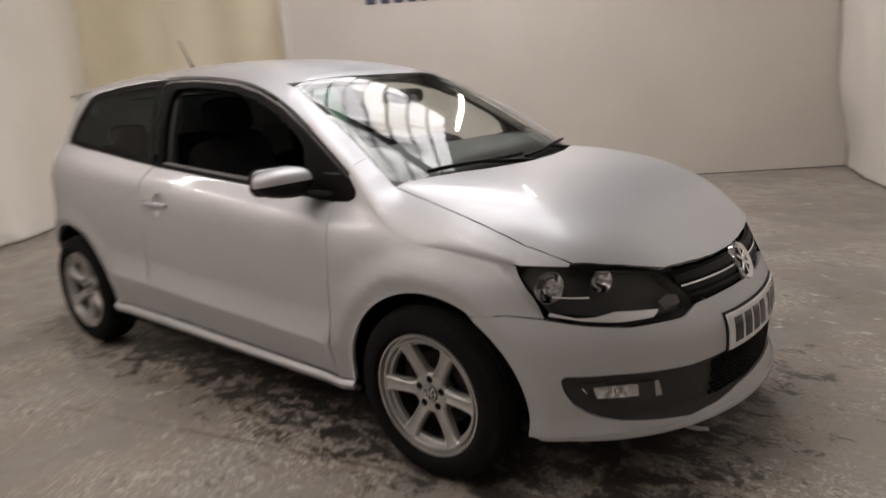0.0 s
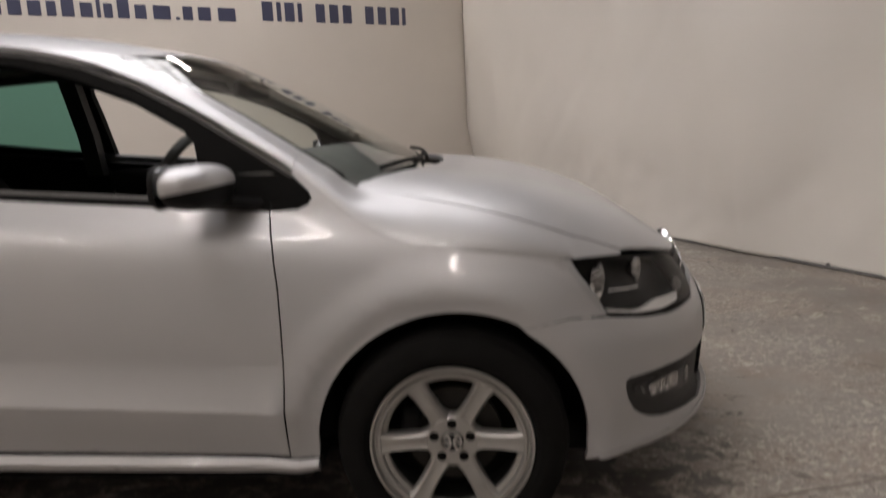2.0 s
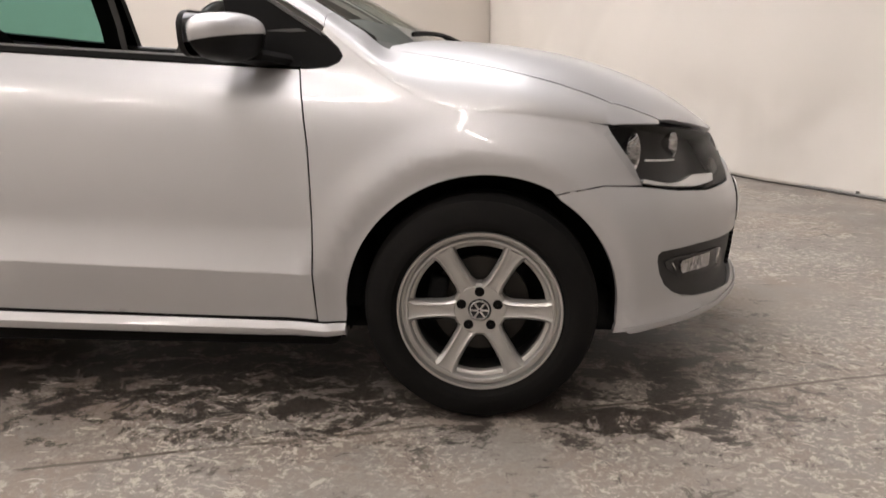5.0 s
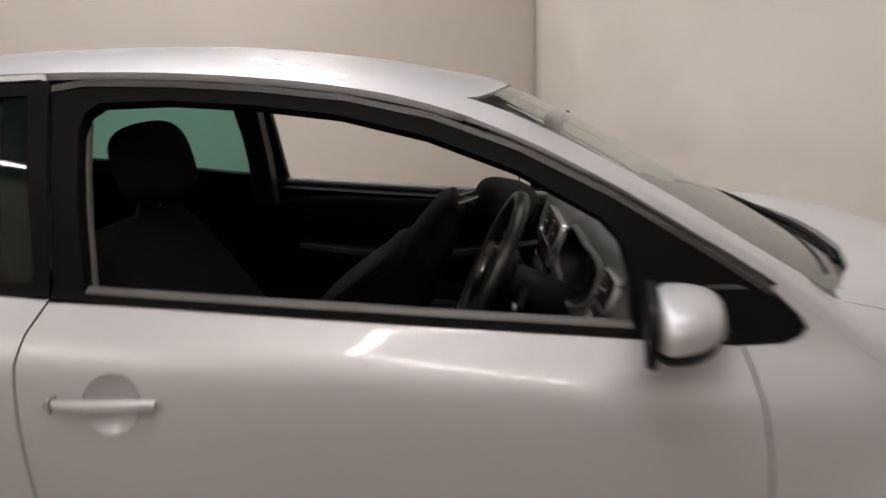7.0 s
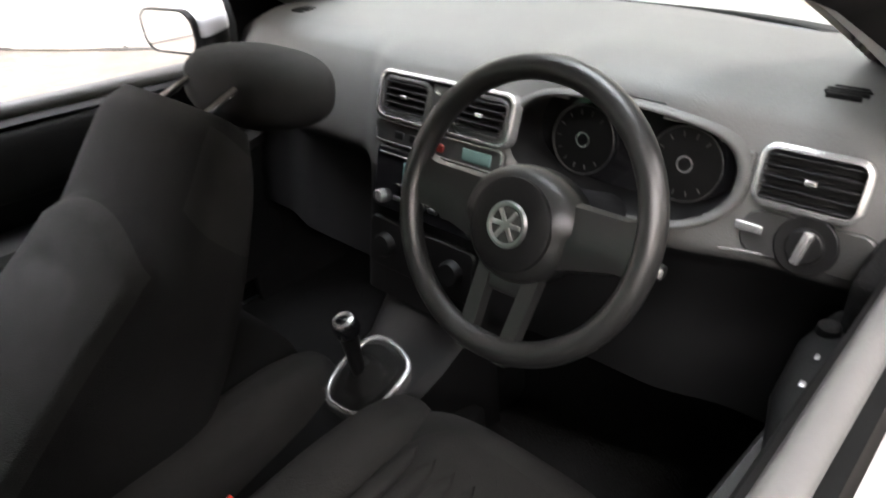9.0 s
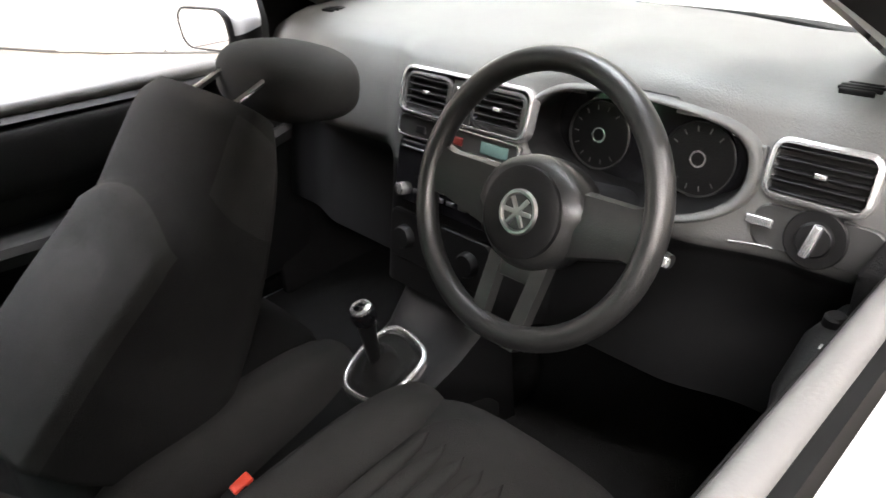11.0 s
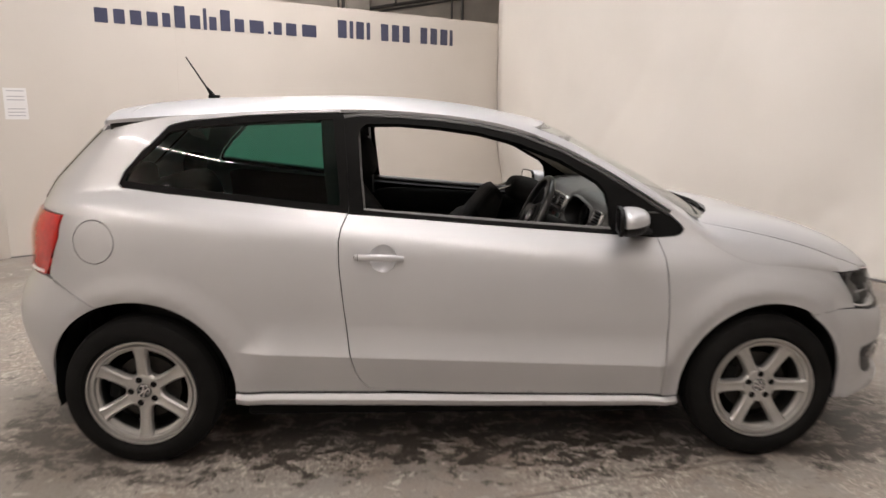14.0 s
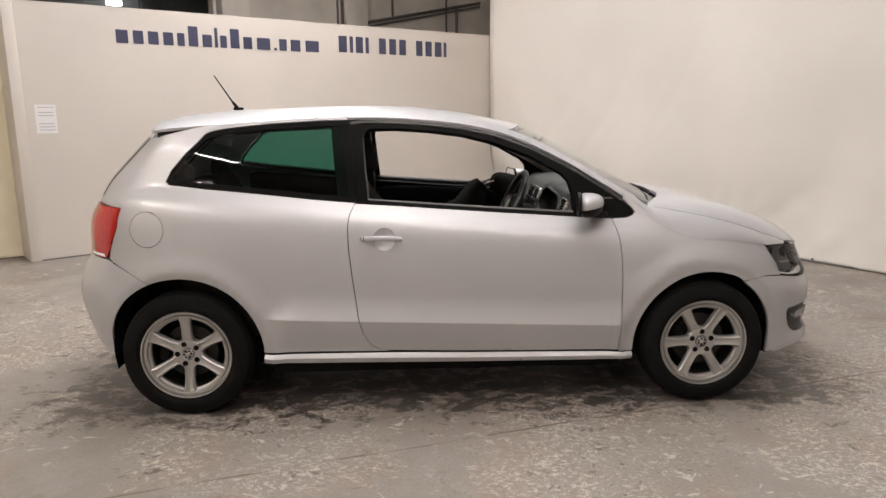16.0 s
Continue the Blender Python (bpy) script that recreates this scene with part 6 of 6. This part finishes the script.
# switch strip, radio, heater panel
bm = bmesh.new()
c = face(-0.015, 0.902, 0.006)
m = face_turn(0.902)
loft(bm, [[c + m @ Vector((x, y, d)) for x, y in rounded(0.275 + g, 0.034 + g, 0.008, 4)] for g, d in ((0, -0.006), (0, 0.003), (-0.005, 0.006))])
st = part("switch_strip", bm, PLASTIC_MID, dash)
bm = bmesh.new()
tube(bm, [c + m @ Vector((x, y, 0.004)) for x, y in rounded(0.275, 0.034, 0.008, 4)], 0.0022, 6, True)
part("strip_edge", bm, SATIN, st)
bm = bmesh.new()
rbox(bm, face(-0.105, 0.903, 0.012), (0.004, 0.058, 0.020), 0.002, turn("Y", 18))
part("clock_display", bm, DISPLAY, st, "small grey clock display")
for y in (0.03, 0.065):
    bm = bmesh.new()
    rbox(bm, face(y, 0.902, 0.012), (0.004, 0.022, 0.013), 0.002, turn("Y", 18))
    part("switch_key", bm, PLASTIC_BLACK, st)
bm = bmesh.new()
rbox(bm, face(-0.027, 0.902, 0.013), (0.004, 0.02, 0.014), 0.003, turn("Y", 20))
part("hazard_button", bm, DARK_RED, st)
bm = bmesh.new()
c = face(-0.015, 0.825, 0.003)
m = face_turn(0.825)
loft(bm, [[c + m @ Vector((x, y, d)) for x, y in rounded(0.262 + g, 0.112 + g, 0.010, 4)] for g, d in ((0, -0.02), (0, 0.006), (-0.006, 0.010))])
rd = part("radio", bm, GLOSS_BLACK, dash, "black car radio with a grey-green display")
bm = bmesh.new()
rbox(bm, c + m @ Vector((0, 0.018, 0.009)), (0.125, 0.040, 0.004), 0.002, m)
part("radio_display", bm, DISPLAY, rd)
for dy, w in ((-0.004, 0.15), (0.044, 0.24)):
    bm = bmesh.new()
    rbox(bm, c + m @ Vector((0, dy, 0.0105)), (w, 0.0035, 0.003), 0.001, m)
    part("radio_strip", bm, SATIN, rd)
for dx in (-0.108, 0.108):
    bm = bmesh.new()
    lathe(bm, [(0.013, 0.008), (0.012, 0.022), (0.009, 0.024), (0.0005, 0.024)], Matrix.Translation(c + m @ Vector((dx, -0.034, 0))) @ m.to_4x4(), 20)
    part("radio_knob", bm, SATIN, rd)
for i in range(6):
    bm = bmesh.new()
    rbox(bm, c + m @ Vector((-0.07 + 0.028 * i, -0.030, 0.0105)), (0.020, 0.009, 0.005), 0.002, m)
    part("radio_key", bm, PLASTIC_MID, rd)
bm = bmesh.new()
c = face(0.0, 0.705, 0.003)
m = face_turn(0.705)
loft(bm, [[c + m @ Vector((x, y, d)) for x, y in rounded(0.25 + g, 0.095 + g, 0.012, 4)] for g, d in ((0, -0.02), (0, 0.004), (-0.006, 0.008))])
ht = part("heater_panel", bm, PLASTIC_BLACK, dash)
for dx in (-0.08, 0.0, 0.08):
    bm = bmesh.new()
    lathe(bm, [(0.024, 0.006), (0.022, 0.018), (0.019, 0.022), (0.0005, 0.022)], Matrix.Translation(c + m @ Vector((dx, 0, 0))) @ m.to_4x4(), 24)
    kb = part("heater_knob", bm, PLASTIC_BLACK, ht)

# instrument cluster under its hood
bm = bmesh.new()
loft(bm, [[(dash_front(y, z) + off, y, z) for y, z in pod_ring(sc)] for sc, off in ((1.12, 0.010), (1.09, -0.004), (1.06, -0.008), (1.02, -0.007), (0.99, -0.001), (0.97, 0.012))], cap=False)
part("instrument_surround", bm, PLASTIC_GREY, dash, sharp=0)
bm = bmesh.new()
loft(bm, [[(dash_front(y, z) + off, y, z) for y, z in pod_ring(sc)] for sc, off in ((0.975, 0.002), (0.96, 0.03), (0.94, 0.09))], cap=False)
part("instrument_hood", bm, PLASTIC_BLACK, dash, sharp=0)
bm = bmesh.new()
bm.faces.new([bm.verts.new((1.862 + 0.25 * (z - 0.95), POD_Y - 0.166 * math.cos(a), z)) for a in np.linspace(0, math.tau, 40)[:-1] for z in (0.936 + 0.082 * math.sin(a),)])
ins = part("instrument_panel", bm, GLOSS_BLACK, dash, "black instrument panel with two round dials", sharp=0)
nrm = Vector((-0.96, 0, 0.24)).normalized()
for yc in (-0.234, -0.394):
    mm = Matrix.Translation((1.852, yc, 0.926)) @ nrm.to_track_quat("Z", "X").to_matrix().to_4x4()
    bm = bmesh.new()
    lathe(bm, [(0.052, 0.0), (0.053, 0.004), (0.0515, 0.005), (0.050, 0.001)], mm, 48)
    dl = part("dial_ring", bm, PLASTIC_MID, ins)
    bm = bmesh.new()
    disc(bm, 0.0505, 0.0008, mm, 40)
    part("dial_face", bm, PLASTIC_BLACK, dl, sharp=0)
    bm = bmesh.new()
    disc(bm, 0.012, 0.003, mm, 24, 0.009)
    part("dial_hub", bm, SATIN, dl)
    for a in range(-40, 221, 26):
        bm = bmesh.new()
        q = mm @ Matrix.Rotation(radians(a), 4, "Z")
        rbox(bm, q @ Vector((0.041, 0, 0.0022)), (0.007, 0.0018, 0.001), 0.0, q.to_3x3())
        part("dial_mark", bm, PLASTIC_GREY, dl)

# light switch and dimmer
c = face(-0.551, 0.884, 0.003)
m = face_turn(0.886)
bm = bmesh.new()
loft(bm, [[c + m @ Vector((x + 0.02, y, d)) for x, y in rounded(0.15 + g, 0.055 + g, 0.020, 5)] for g, d in ((0, -0.01), (0, 0.004), (-0.004, 0.006))])
lsw = part("light_switch", bm, PLASTIC_MID, dash, "headlight switch panel with a rotary knob")
kc = Matrix.Translation(face(-0.573, 0.884, 0.006)) @ m.to_4x4()
bm = bmesh.new()
lathe(bm, [(0.036, -0.004), (0.036, 0.006), (0.034, 0.008), (0.022, 0.007), (0.021, 0.013), (0.019, 0.015), (0.0005, 0.015)], kc, 36)
part("rotary_knob", bm, PLASTIC_BLACK, lsw)
bm = bmesh.new()
rbox(bm, kc @ Vector((0, 0, 0.020)), (0.011, 0.042, 0.014), 0.003, kc.to_3x3() @ turn("Z", -12))
part("knob_bar", bm, SATIN, lsw)
bm = bmesh.new()
rbox(bm, face(-0.506, 0.890, 0.009), (0.006, 0.034, 0.012), 0.002, turn("Y", 15))
part("dimmer_wheel", bm, SATIN, lsw)
bm = bmesh.new()
tube(bm, [face(-0.479 - 0.05 * u, 0.860 + 0.002 * u, 0.010) for u in np.linspace(0, 1, 5)], 0.0016, 6)
part("switch_edge", bm, SATIN, lsw)

# steering wheel
SW_N = Vector((-0.9, 0, 0.43)).normalized()
SW_C = Vector((1.600, -0.302, 0.940))
SW = Matrix.Translation(SW_C) @ Matrix((Vector((0, -1, 0)), SW_N.cross(Vector((0, -1, 0))), SW_N)).transposed().to_4x4()
bm = bmesh.new()
tube(bm, [SW @ Vector((0.172 * math.cos(a), 0.172 * math.sin(a), 0)) for a in np.linspace(0, math.tau, 65)[:-1]], 0.0160, 14, True)
SW = SW @ Matrix.Translation((0, -0.016, 0.006))
stw = part("steering_wheel", bm, WHEEL_PLASTIC, car, "dark grey three-spoke steering wheel", sharp=0)
bm = bmesh.new()
rows = []
for g, d in ((0.98, -0.055), (1.0, -0.03), (0.97, -0.016), (0.85, -0.006), (0.6, 0.002), (0.3, 0.004), (0.02, 0.004)):
    rows.append([SW @ Vector((0.078 * g * math.cos(a) * (1.12 if math.sin(a) > 0 else 1.0), 0.074 * g * math.sin(a), d)) for a in np.linspace(0, math.tau, 33)[:-1]])
loft(bm, rows)
part("horn_pad", bm, WHEEL_PLASTIC, stw, sharp=0)
bm = bmesh.new()
lathe(bm, [(0.058, -0.004), (0.0575, 0.004), (0.054, 0.006), (0.03, 0.0065)], SW, 40)
part("pad_ring", bm, PLASTIC_BLACK, stw)
for sx in (-1, 1):
    bm = bmesh.new()
    rows = []
    for u in np.linspace(0, 1, 8):
        x = sx * (0.060 + 0.112 * u)
        y = 0.002 + 0.018 * u
        hh = 0.044 - 0.016 * u + 0.012 * max(0, u - 0.75) * 4
        d = -0.020 + 0.016 * u
        rows.append([SW @ Vector((x, y + hh * a, d + b)) for a, b in ((-1, -0.012), (-0.9, 0.002), (-0.3, 0.007), (0.3, 0.007), (0.9, 0.002), (1, -0.012))])
    loft(bm, rows)
    part("spoke", bm, WHEEL_PLASTIC, stw)
bm = bmesh.new()
for sx in (-1, 1):
    rows = []
    for u in np.linspace(0, 1, 7):
        y = -0.055 - 0.115 * u
        x = sx * (0.036 - 0.006 * u)
        d = -0.024 + 0.022 * u
        rows.append([SW @ Vector((x + 0.013 * a, y, d + b)) for a, b in ((-1, -0.010), (-0.8, 0.004), (0.8, 0.004), (1, -0.010))])
    loft(bm, rows)
rbox(bm, SW @ Vector((0, -0.150, -0.006)), (0.075, 0.022, 0.012), 0.004, SW.to_3x3())
rbox(bm, SW @ Vector((0, -0.075, -0.026)), (0.070, 0.03, 0.014), 0.005, SW.to_3x3())
part("lower_spoke", bm, WHEEL_PLASTIC, stw)
bm = bmesh.new()
lathe(bm, [(0.0215, 0.006), (0.024, 0.011), (0.027, 0.011), (0.029, 0.007)], SW, 36)
em = part("wheel_emblem", bm, EMBLEM, stw, "round chrome emblem")
bm = bmesh.new()
disc(bm, 0.022, 0.0075, SW, 30)
part("emblem_disc", bm, PLASTIC_MID, em, sharp=0)
for a in (35, -35, 90):
    bm = bmesh.new()
    q = SW @ Matrix.Rotation(radians(a), 4, "Z")
    rbox(bm, q @ Vector((0, 0, 0.009)), (0.006, 0.042, 0.003), 0.001, q.to_3x3())
    part("emblem_bar", bm, EMBLEM, em)
# column cowl, stalks, key
bm = bmesh.new()
loft(bm, [[SW @ Vector((0.062 * g * math.cos(a), 0.055 * g * math.sin(a) - 0.008, d)) for a in np.linspace(0, math.tau, 25)[:-1]] for g, d in ((0.85, -0.05), (1.0, -0.09), (1.05, -0.16), (1.0, -0.24))])
part("column_cowl", bm, PLASTIC_BLACK, car)
for sx, tip in ((-1, (-0.155, 0.030, -0.075)), (1, (0.165, -0.010, -0.080))):
    bm = bmesh.new()
    tube(bm, [SW @ Vector((sx * 0.04, 0.01, -0.10)), SW @ Vector((sx * 0.10, 0.02 if sx < 0 else 0.0, -0.09)), SW @ Vector(tip)], [0.008, 0.012, 0.010], 10)
    sk = part("stalk", bm, PLASTIC_BLACK, car, "black column stalk")
    bm = bmesh.new()
    rbox(bm, SW @ Vector((tip[0] - sx * 0.012, tip[1], tip[2] + 0.008)), (0.030, 0.013, 0.010), 0.003, SW.to_3x3())
    part("stalk_tip", bm, SATIN if sx > 0 else PLASTIC_MID, sk)

# centre console, gear lever, hand brake
bm = bmesh.new()
rows = []
for x, w, z in ((1.18, 0.080, 0.42), (1.30, 0.082, 0.44), (1.45, 0.088, 0.472), (1.48, 0.090, 0.480), (1.66, 0.098, 0.535), (1.72, 0.110, 0.58), (1.77, 0.125, 0.66)):
    rows.append([(x, 0.015 + y, zz) for y, zz in ((-w, 0.30), (-w, z - 0.015), (-w + 0.018, z), (0, z + 0.003), (w - 0.018, z), (w, z - 0.015), (w, 0.30))])
loft(bm, rows)
con = part("centre_console", bm, PLASTIC_BLACK, car, "dark grey centre console")
GATE = [(1.494, 0.052), (1.492, 0.015), (1.500, -0.030), (1.530, -0.047), (1.58, -0.050), (1.622, -0.043), (1.640, 0.015), (1.636, 0.066), (1.60, 0.084), (1.53, 0.080)]
gp = smooth(GATE, 2)
bm = bmesh.new()
loft(bm, [[(1.565 + (x - 1.565) * g, 0.017 + (y - 0.017) * g, 0.504 + 0.30 * (x - 1.5) + h) for x, y in gp] for g, h in ((1.06, -0.03), (1.06, 0.0), (1.035, 0.006), (0.94, 0.006), (0.91, 0.001), (0.90, -0.02))], cap=False)
part("gate_frame", bm, SATIN, con, "satin silver gear gaiter frame", sharp=0)
bm = bmesh.new()
rows = []
for u in np.linspace(0, 1, 8):
    g = (1 - u) ** 1.6 * 0.9 + 0.11
    rows.append([(1.565 - 0.025 * u + (x - 1.565) * g * 0.95, 0.017 - 0.012 * u + (y - 0.017) * g * 0.95, 0.496 + 0.30 * (x - 1.5) * (1 - u) + 0.085 * u + 0.006 * math.sin(12 * u)) for x, y in gp])
loft(bm, rows)
part("gaiter", bm, FABRIC, con)
bm = bmesh.new()
tube(bm, [(1.542, 0.006, 0.555), (1.537, 0.005, 0.61), (1.534, 0.004, 0.650)], [0.012, 0.014, 0.017], 14)
gl = part("gear_lever", bm, PLASTIC_BLACK, car, "black gear lever with a silver-topped knob")
bm = bmesh.new()
blob(bm, (1.533, 0.004, 0.660), (0.044, 0.044, 0.046), None, 2.3)
part("gear_knob", bm, GLOSS_BLACK, gl, sharp=0)
bm = bmesh.new()
lathe(bm, [(0.0195, 0.0), (0.0185, 0.004), (0.015, 0.0055), (0.0005, 0.0065)], Matrix.Translation((1.530, 0.004, 0.675)) @ Matrix.Rotation(radians(-15), 4, "Y"), 28)
part("knob_cap", bm, SATIN, gl)
bm = bmesh.new()
tube(bm, [(1.12, 0.075, 0.46), (1.25, 0.085, 0.49), (1.36, 0.105, 0.53), (1.408, 0.114, 0.547)], [0.017, 0.018, 0.017, 0.014], 12)
hb = part("parking_brake", bm, PLASTIC_BLACK, car, "black parking brake lever")
bm = bmesh.new()
tube(bm, [(1.407, 0.114, 0.547), (1.420, 0.116, 0.552)], 0.009, 12)
part("brake_button", bm, SATIN, hb)

# seats
DY = -0.312
bm = bmesh.new()
blob(bm, (1.30, DY, 0.470), (0.60, 0.33, 0.17), turn("Y", -5), 4)
ds = part("driver_seat", bm, FABRIC_MID, car, "dark cloth driver seat, slid forward", sharp=0)
for sy in (-1, 1):
    bm = bmesh.new()
    blob(bm, (1.28, DY + sy * 0.195, 0.476), (0.60, 0.125, 0.205), turn("Y", -5), 3)
    part("seat_bolster", bm, FABRIC_MID, ds, sharp=0)
bm = bmesh.new()
blob(bm, (1.53, DY - 0.005, 0.478), (0.15, 0.42, 0.17), turn("Y", -5), 3)
part("seat_nose", bm, FABRIC_MID, ds, sharp=0)
for i in range(7):
    y = -0.111 + 0.037 * i
    bm = bmesh.new()
    blob(bm, (1.29, DY + y, 0.553), (0.38, 0.034, 0.022), turn("Y", -5), 2.6, 12, 10)
    part("seat_rib", bm, FABRIC_MID, ds, sharp=0)
bm = seat_back([((0.93, 0.47), (1.13, 0.50), 0.225), ((0.88, 0.62), (1.09, 0.66), 0.235), ((0.82, 0.76), (1.02, 0.80), 0.235), ((0.765, 0.90), (0.925, 0.94), 0.225), ((0.725, 1.00), (0.850, 1.04), 0.20), ((0.735, 1.06), (0.82, 1.085), 0.15)], DY)
bk = part("backrest", bm, FABRIC, ds, sharp=0)
bm = bmesh.new()
blob(bm, (0.835, DY, 1.195), (0.115, 0.27, 0.185), turn("Y", -14), 3)
part("headrest", bm, FABRIC, ds, "dark cloth headrest", sharp=0)
for sy in (-0.06, 0.06):
    bm = bmesh.new()
    tube(bm, [(0.80, DY + sy, 1.05), (0.825, DY + sy, 1.14)], 0.006, 8)
    part("headrest_post", bm, CHROME, ds)
bm = bmesh.new()
rbox(bm, (1.238, -0.031, 0.500), (0.040, 0.024, 0.056), 0.005, turn("Y", -15))
bb = part("belt_buckle", bm, PLASTIC_BLACK, ds, "seat belt buckle with a red button")
bm = bmesh.new()
rbox(bm, (1.245, -0.031, 0.529), (0.034, 0.020, 0.010), 0.003, turn("Y", -15))
part("buckle_button", bm, RED, ds, "red release button")

PY = 0.320
bm = bmesh.new()
blob(bm, (1.28, PY, 0.44), (0.56, 0.38, 0.18), turn("Y", -6), 4)
ps = part("passenger_seat", bm, FABRIC, car, "dark cloth passenger seat with its back tipped forward", sharp=0)
for sy in (-1, 1):
    bm = bmesh.new()
    blob(bm, (1.30, PY + sy * 0.21, 0.465), (0.52, 0.11, 0.20), turn("Y", -6), 3)
    part("seat_bolster", bm, FABRIC_MID if sy < 0 else FABRIC, ps, sharp=0)
LV = [((1.02, 0.595), (1.26, 0.42), 0.205), ((1.096, 0.672), (1.335, 0.52), 0.228), ((1.186, 0.744), (1.39, 0.60), 0.230), ((1.298, 0.825), (1.438, 0.70), 0.228), ((1.388, 0.925), (1.480, 0.80), 0.220), ((1.448, 0.992), (1.512, 0.88), 0.205), ((1.490, 1.010), (1.535, 0.955), 0.175)]
bm = seat_back(LV, PY, 0.60)
part("backrest", bm, [FABRIC, FABRIC_MID], ps, "dark cloth seat back with a grey lower panel", sharp=0)
bm = bmesh.new()
blob(bm, (1.665, PY + 0.005, 0.975), (0.205, 0.30, 0.138), turn("Y", 12), 2.8)
part("headrest", bm, FABRIC_MID, ps, "dark cloth headrest tipped forward", sharp=0)
for sy in (-0.072, 0.074):
    bm = bmesh.new()
    tube(bm, [(1.515, PY + sy, 0.985), (1.585, PY + sy, 1.008)], 0.0065, 10)
    part("headrest_post", bm, CHROME, ps)
bm = bmesh.new()
blob(bm, (0.22, 0, 0.48), (0.5, 1.2, 0.2), None, 5)
blob(bm, (-0.02, 0, 0.78), (0.16, 1.2, 0.62), turn("Y", -18), 5)
rs = part("rear_seat", bm, FABRIC, car, "dark cloth rear bench seat", sharp=0)
for y in (-0.36, 0.36):
    bm = bmesh.new()
    blob(bm, (-0.10, y, 1.105), (0.09, 0.22, 0.12), None, 3)
    part("headrest", bm, FABRIC, rs, sharp=0)

# interior mirror, wheel-side switches
bm = bmesh.new()
blob(bm, (1.775, -0.03, 1.245), (0.035, 0.20, 0.065), turn("Z", -14), 4)
im = part("interior_mirror", bm, PLASTIC_BLACK, car, "black interior mirror", sharp=0)
bm = bmesh.new()
tube(bm, [(1.785, -0.03, 1.25), (1.815, -0.02, 1.268)], 0.012, 8)
part("mirror_stem", bm, PLASTIC_BLACK, im)
bm = bmesh.new()
rows = []
for x, y, z, w, h in ((1.52, -0.672, 0.775, 0.010, 0.008), (1.56, -0.655, 0.792, 0.024, 0.016), (1.62, -0.645, 0.806, 0.032, 0.020), (1.70, -0.642, 0.822, 0.032, 0.020), (1.76, -0.648, 0.832, 0.022, 0.014), (1.78, -0.655, 0.834, 0.008, 0.006)):
    rows.append([(x, y + w * math.cos(a), z + h * math.sin(a)) for a in np.linspace(0, math.tau, 17)[:-1]])
loft(bm, rows)
wsw = part("window_switch_pod", bm, PLASTIC_BLACK, car, "window switch pod on the door")
for x in (1.635, 1.675):
    bm = bmesh.new()
    rbox(bm, (x, -0.638, 0.829 + (x - 1.65) * 0.2), (0.010, 0.009, 0.005), 0.002, turn("Y", -11))
    part("switch_key", bm, EMBLEM, wsw)
bm = bmesh.new()
lathe(bm, [(0.013, 0.0), (0.012, 0.010), (0.009, 0.013), (0.0005, 0.013)], Matrix.Translation((1.715, -0.634, 0.840)), 20)
part("mirror_knob", bm, PLASTIC_BLACK, wsw, "round mirror adjuster knob")

# a torn scrap of paper on the floor by the front bumper
bm = bmesh.new()
SCRAP = (3.10, -0.03)
scrap = [(-0.045, -0.012), (-0.02, 0.014), (0.012, 0.010), (0.035, 0.018), (0.046, -0.006), (0.012, -0.020), (-0.018, -0.016)]
up = [bm.verts.new((SCRAP[0] + x, SCRAP[1] + y, 0.006 + 0.004 * math.sin(40 * x))) for x, y in scrap]
bm.faces.new(up)
ob = part("paper_scrap", bm, PAPER, None, sharp=0)
ob.modifiers.new("thickness", "SOLIDIFY").thickness = 0.003
tagged(ob, "small torn white scrap of paper lying on the concrete", "scrap")
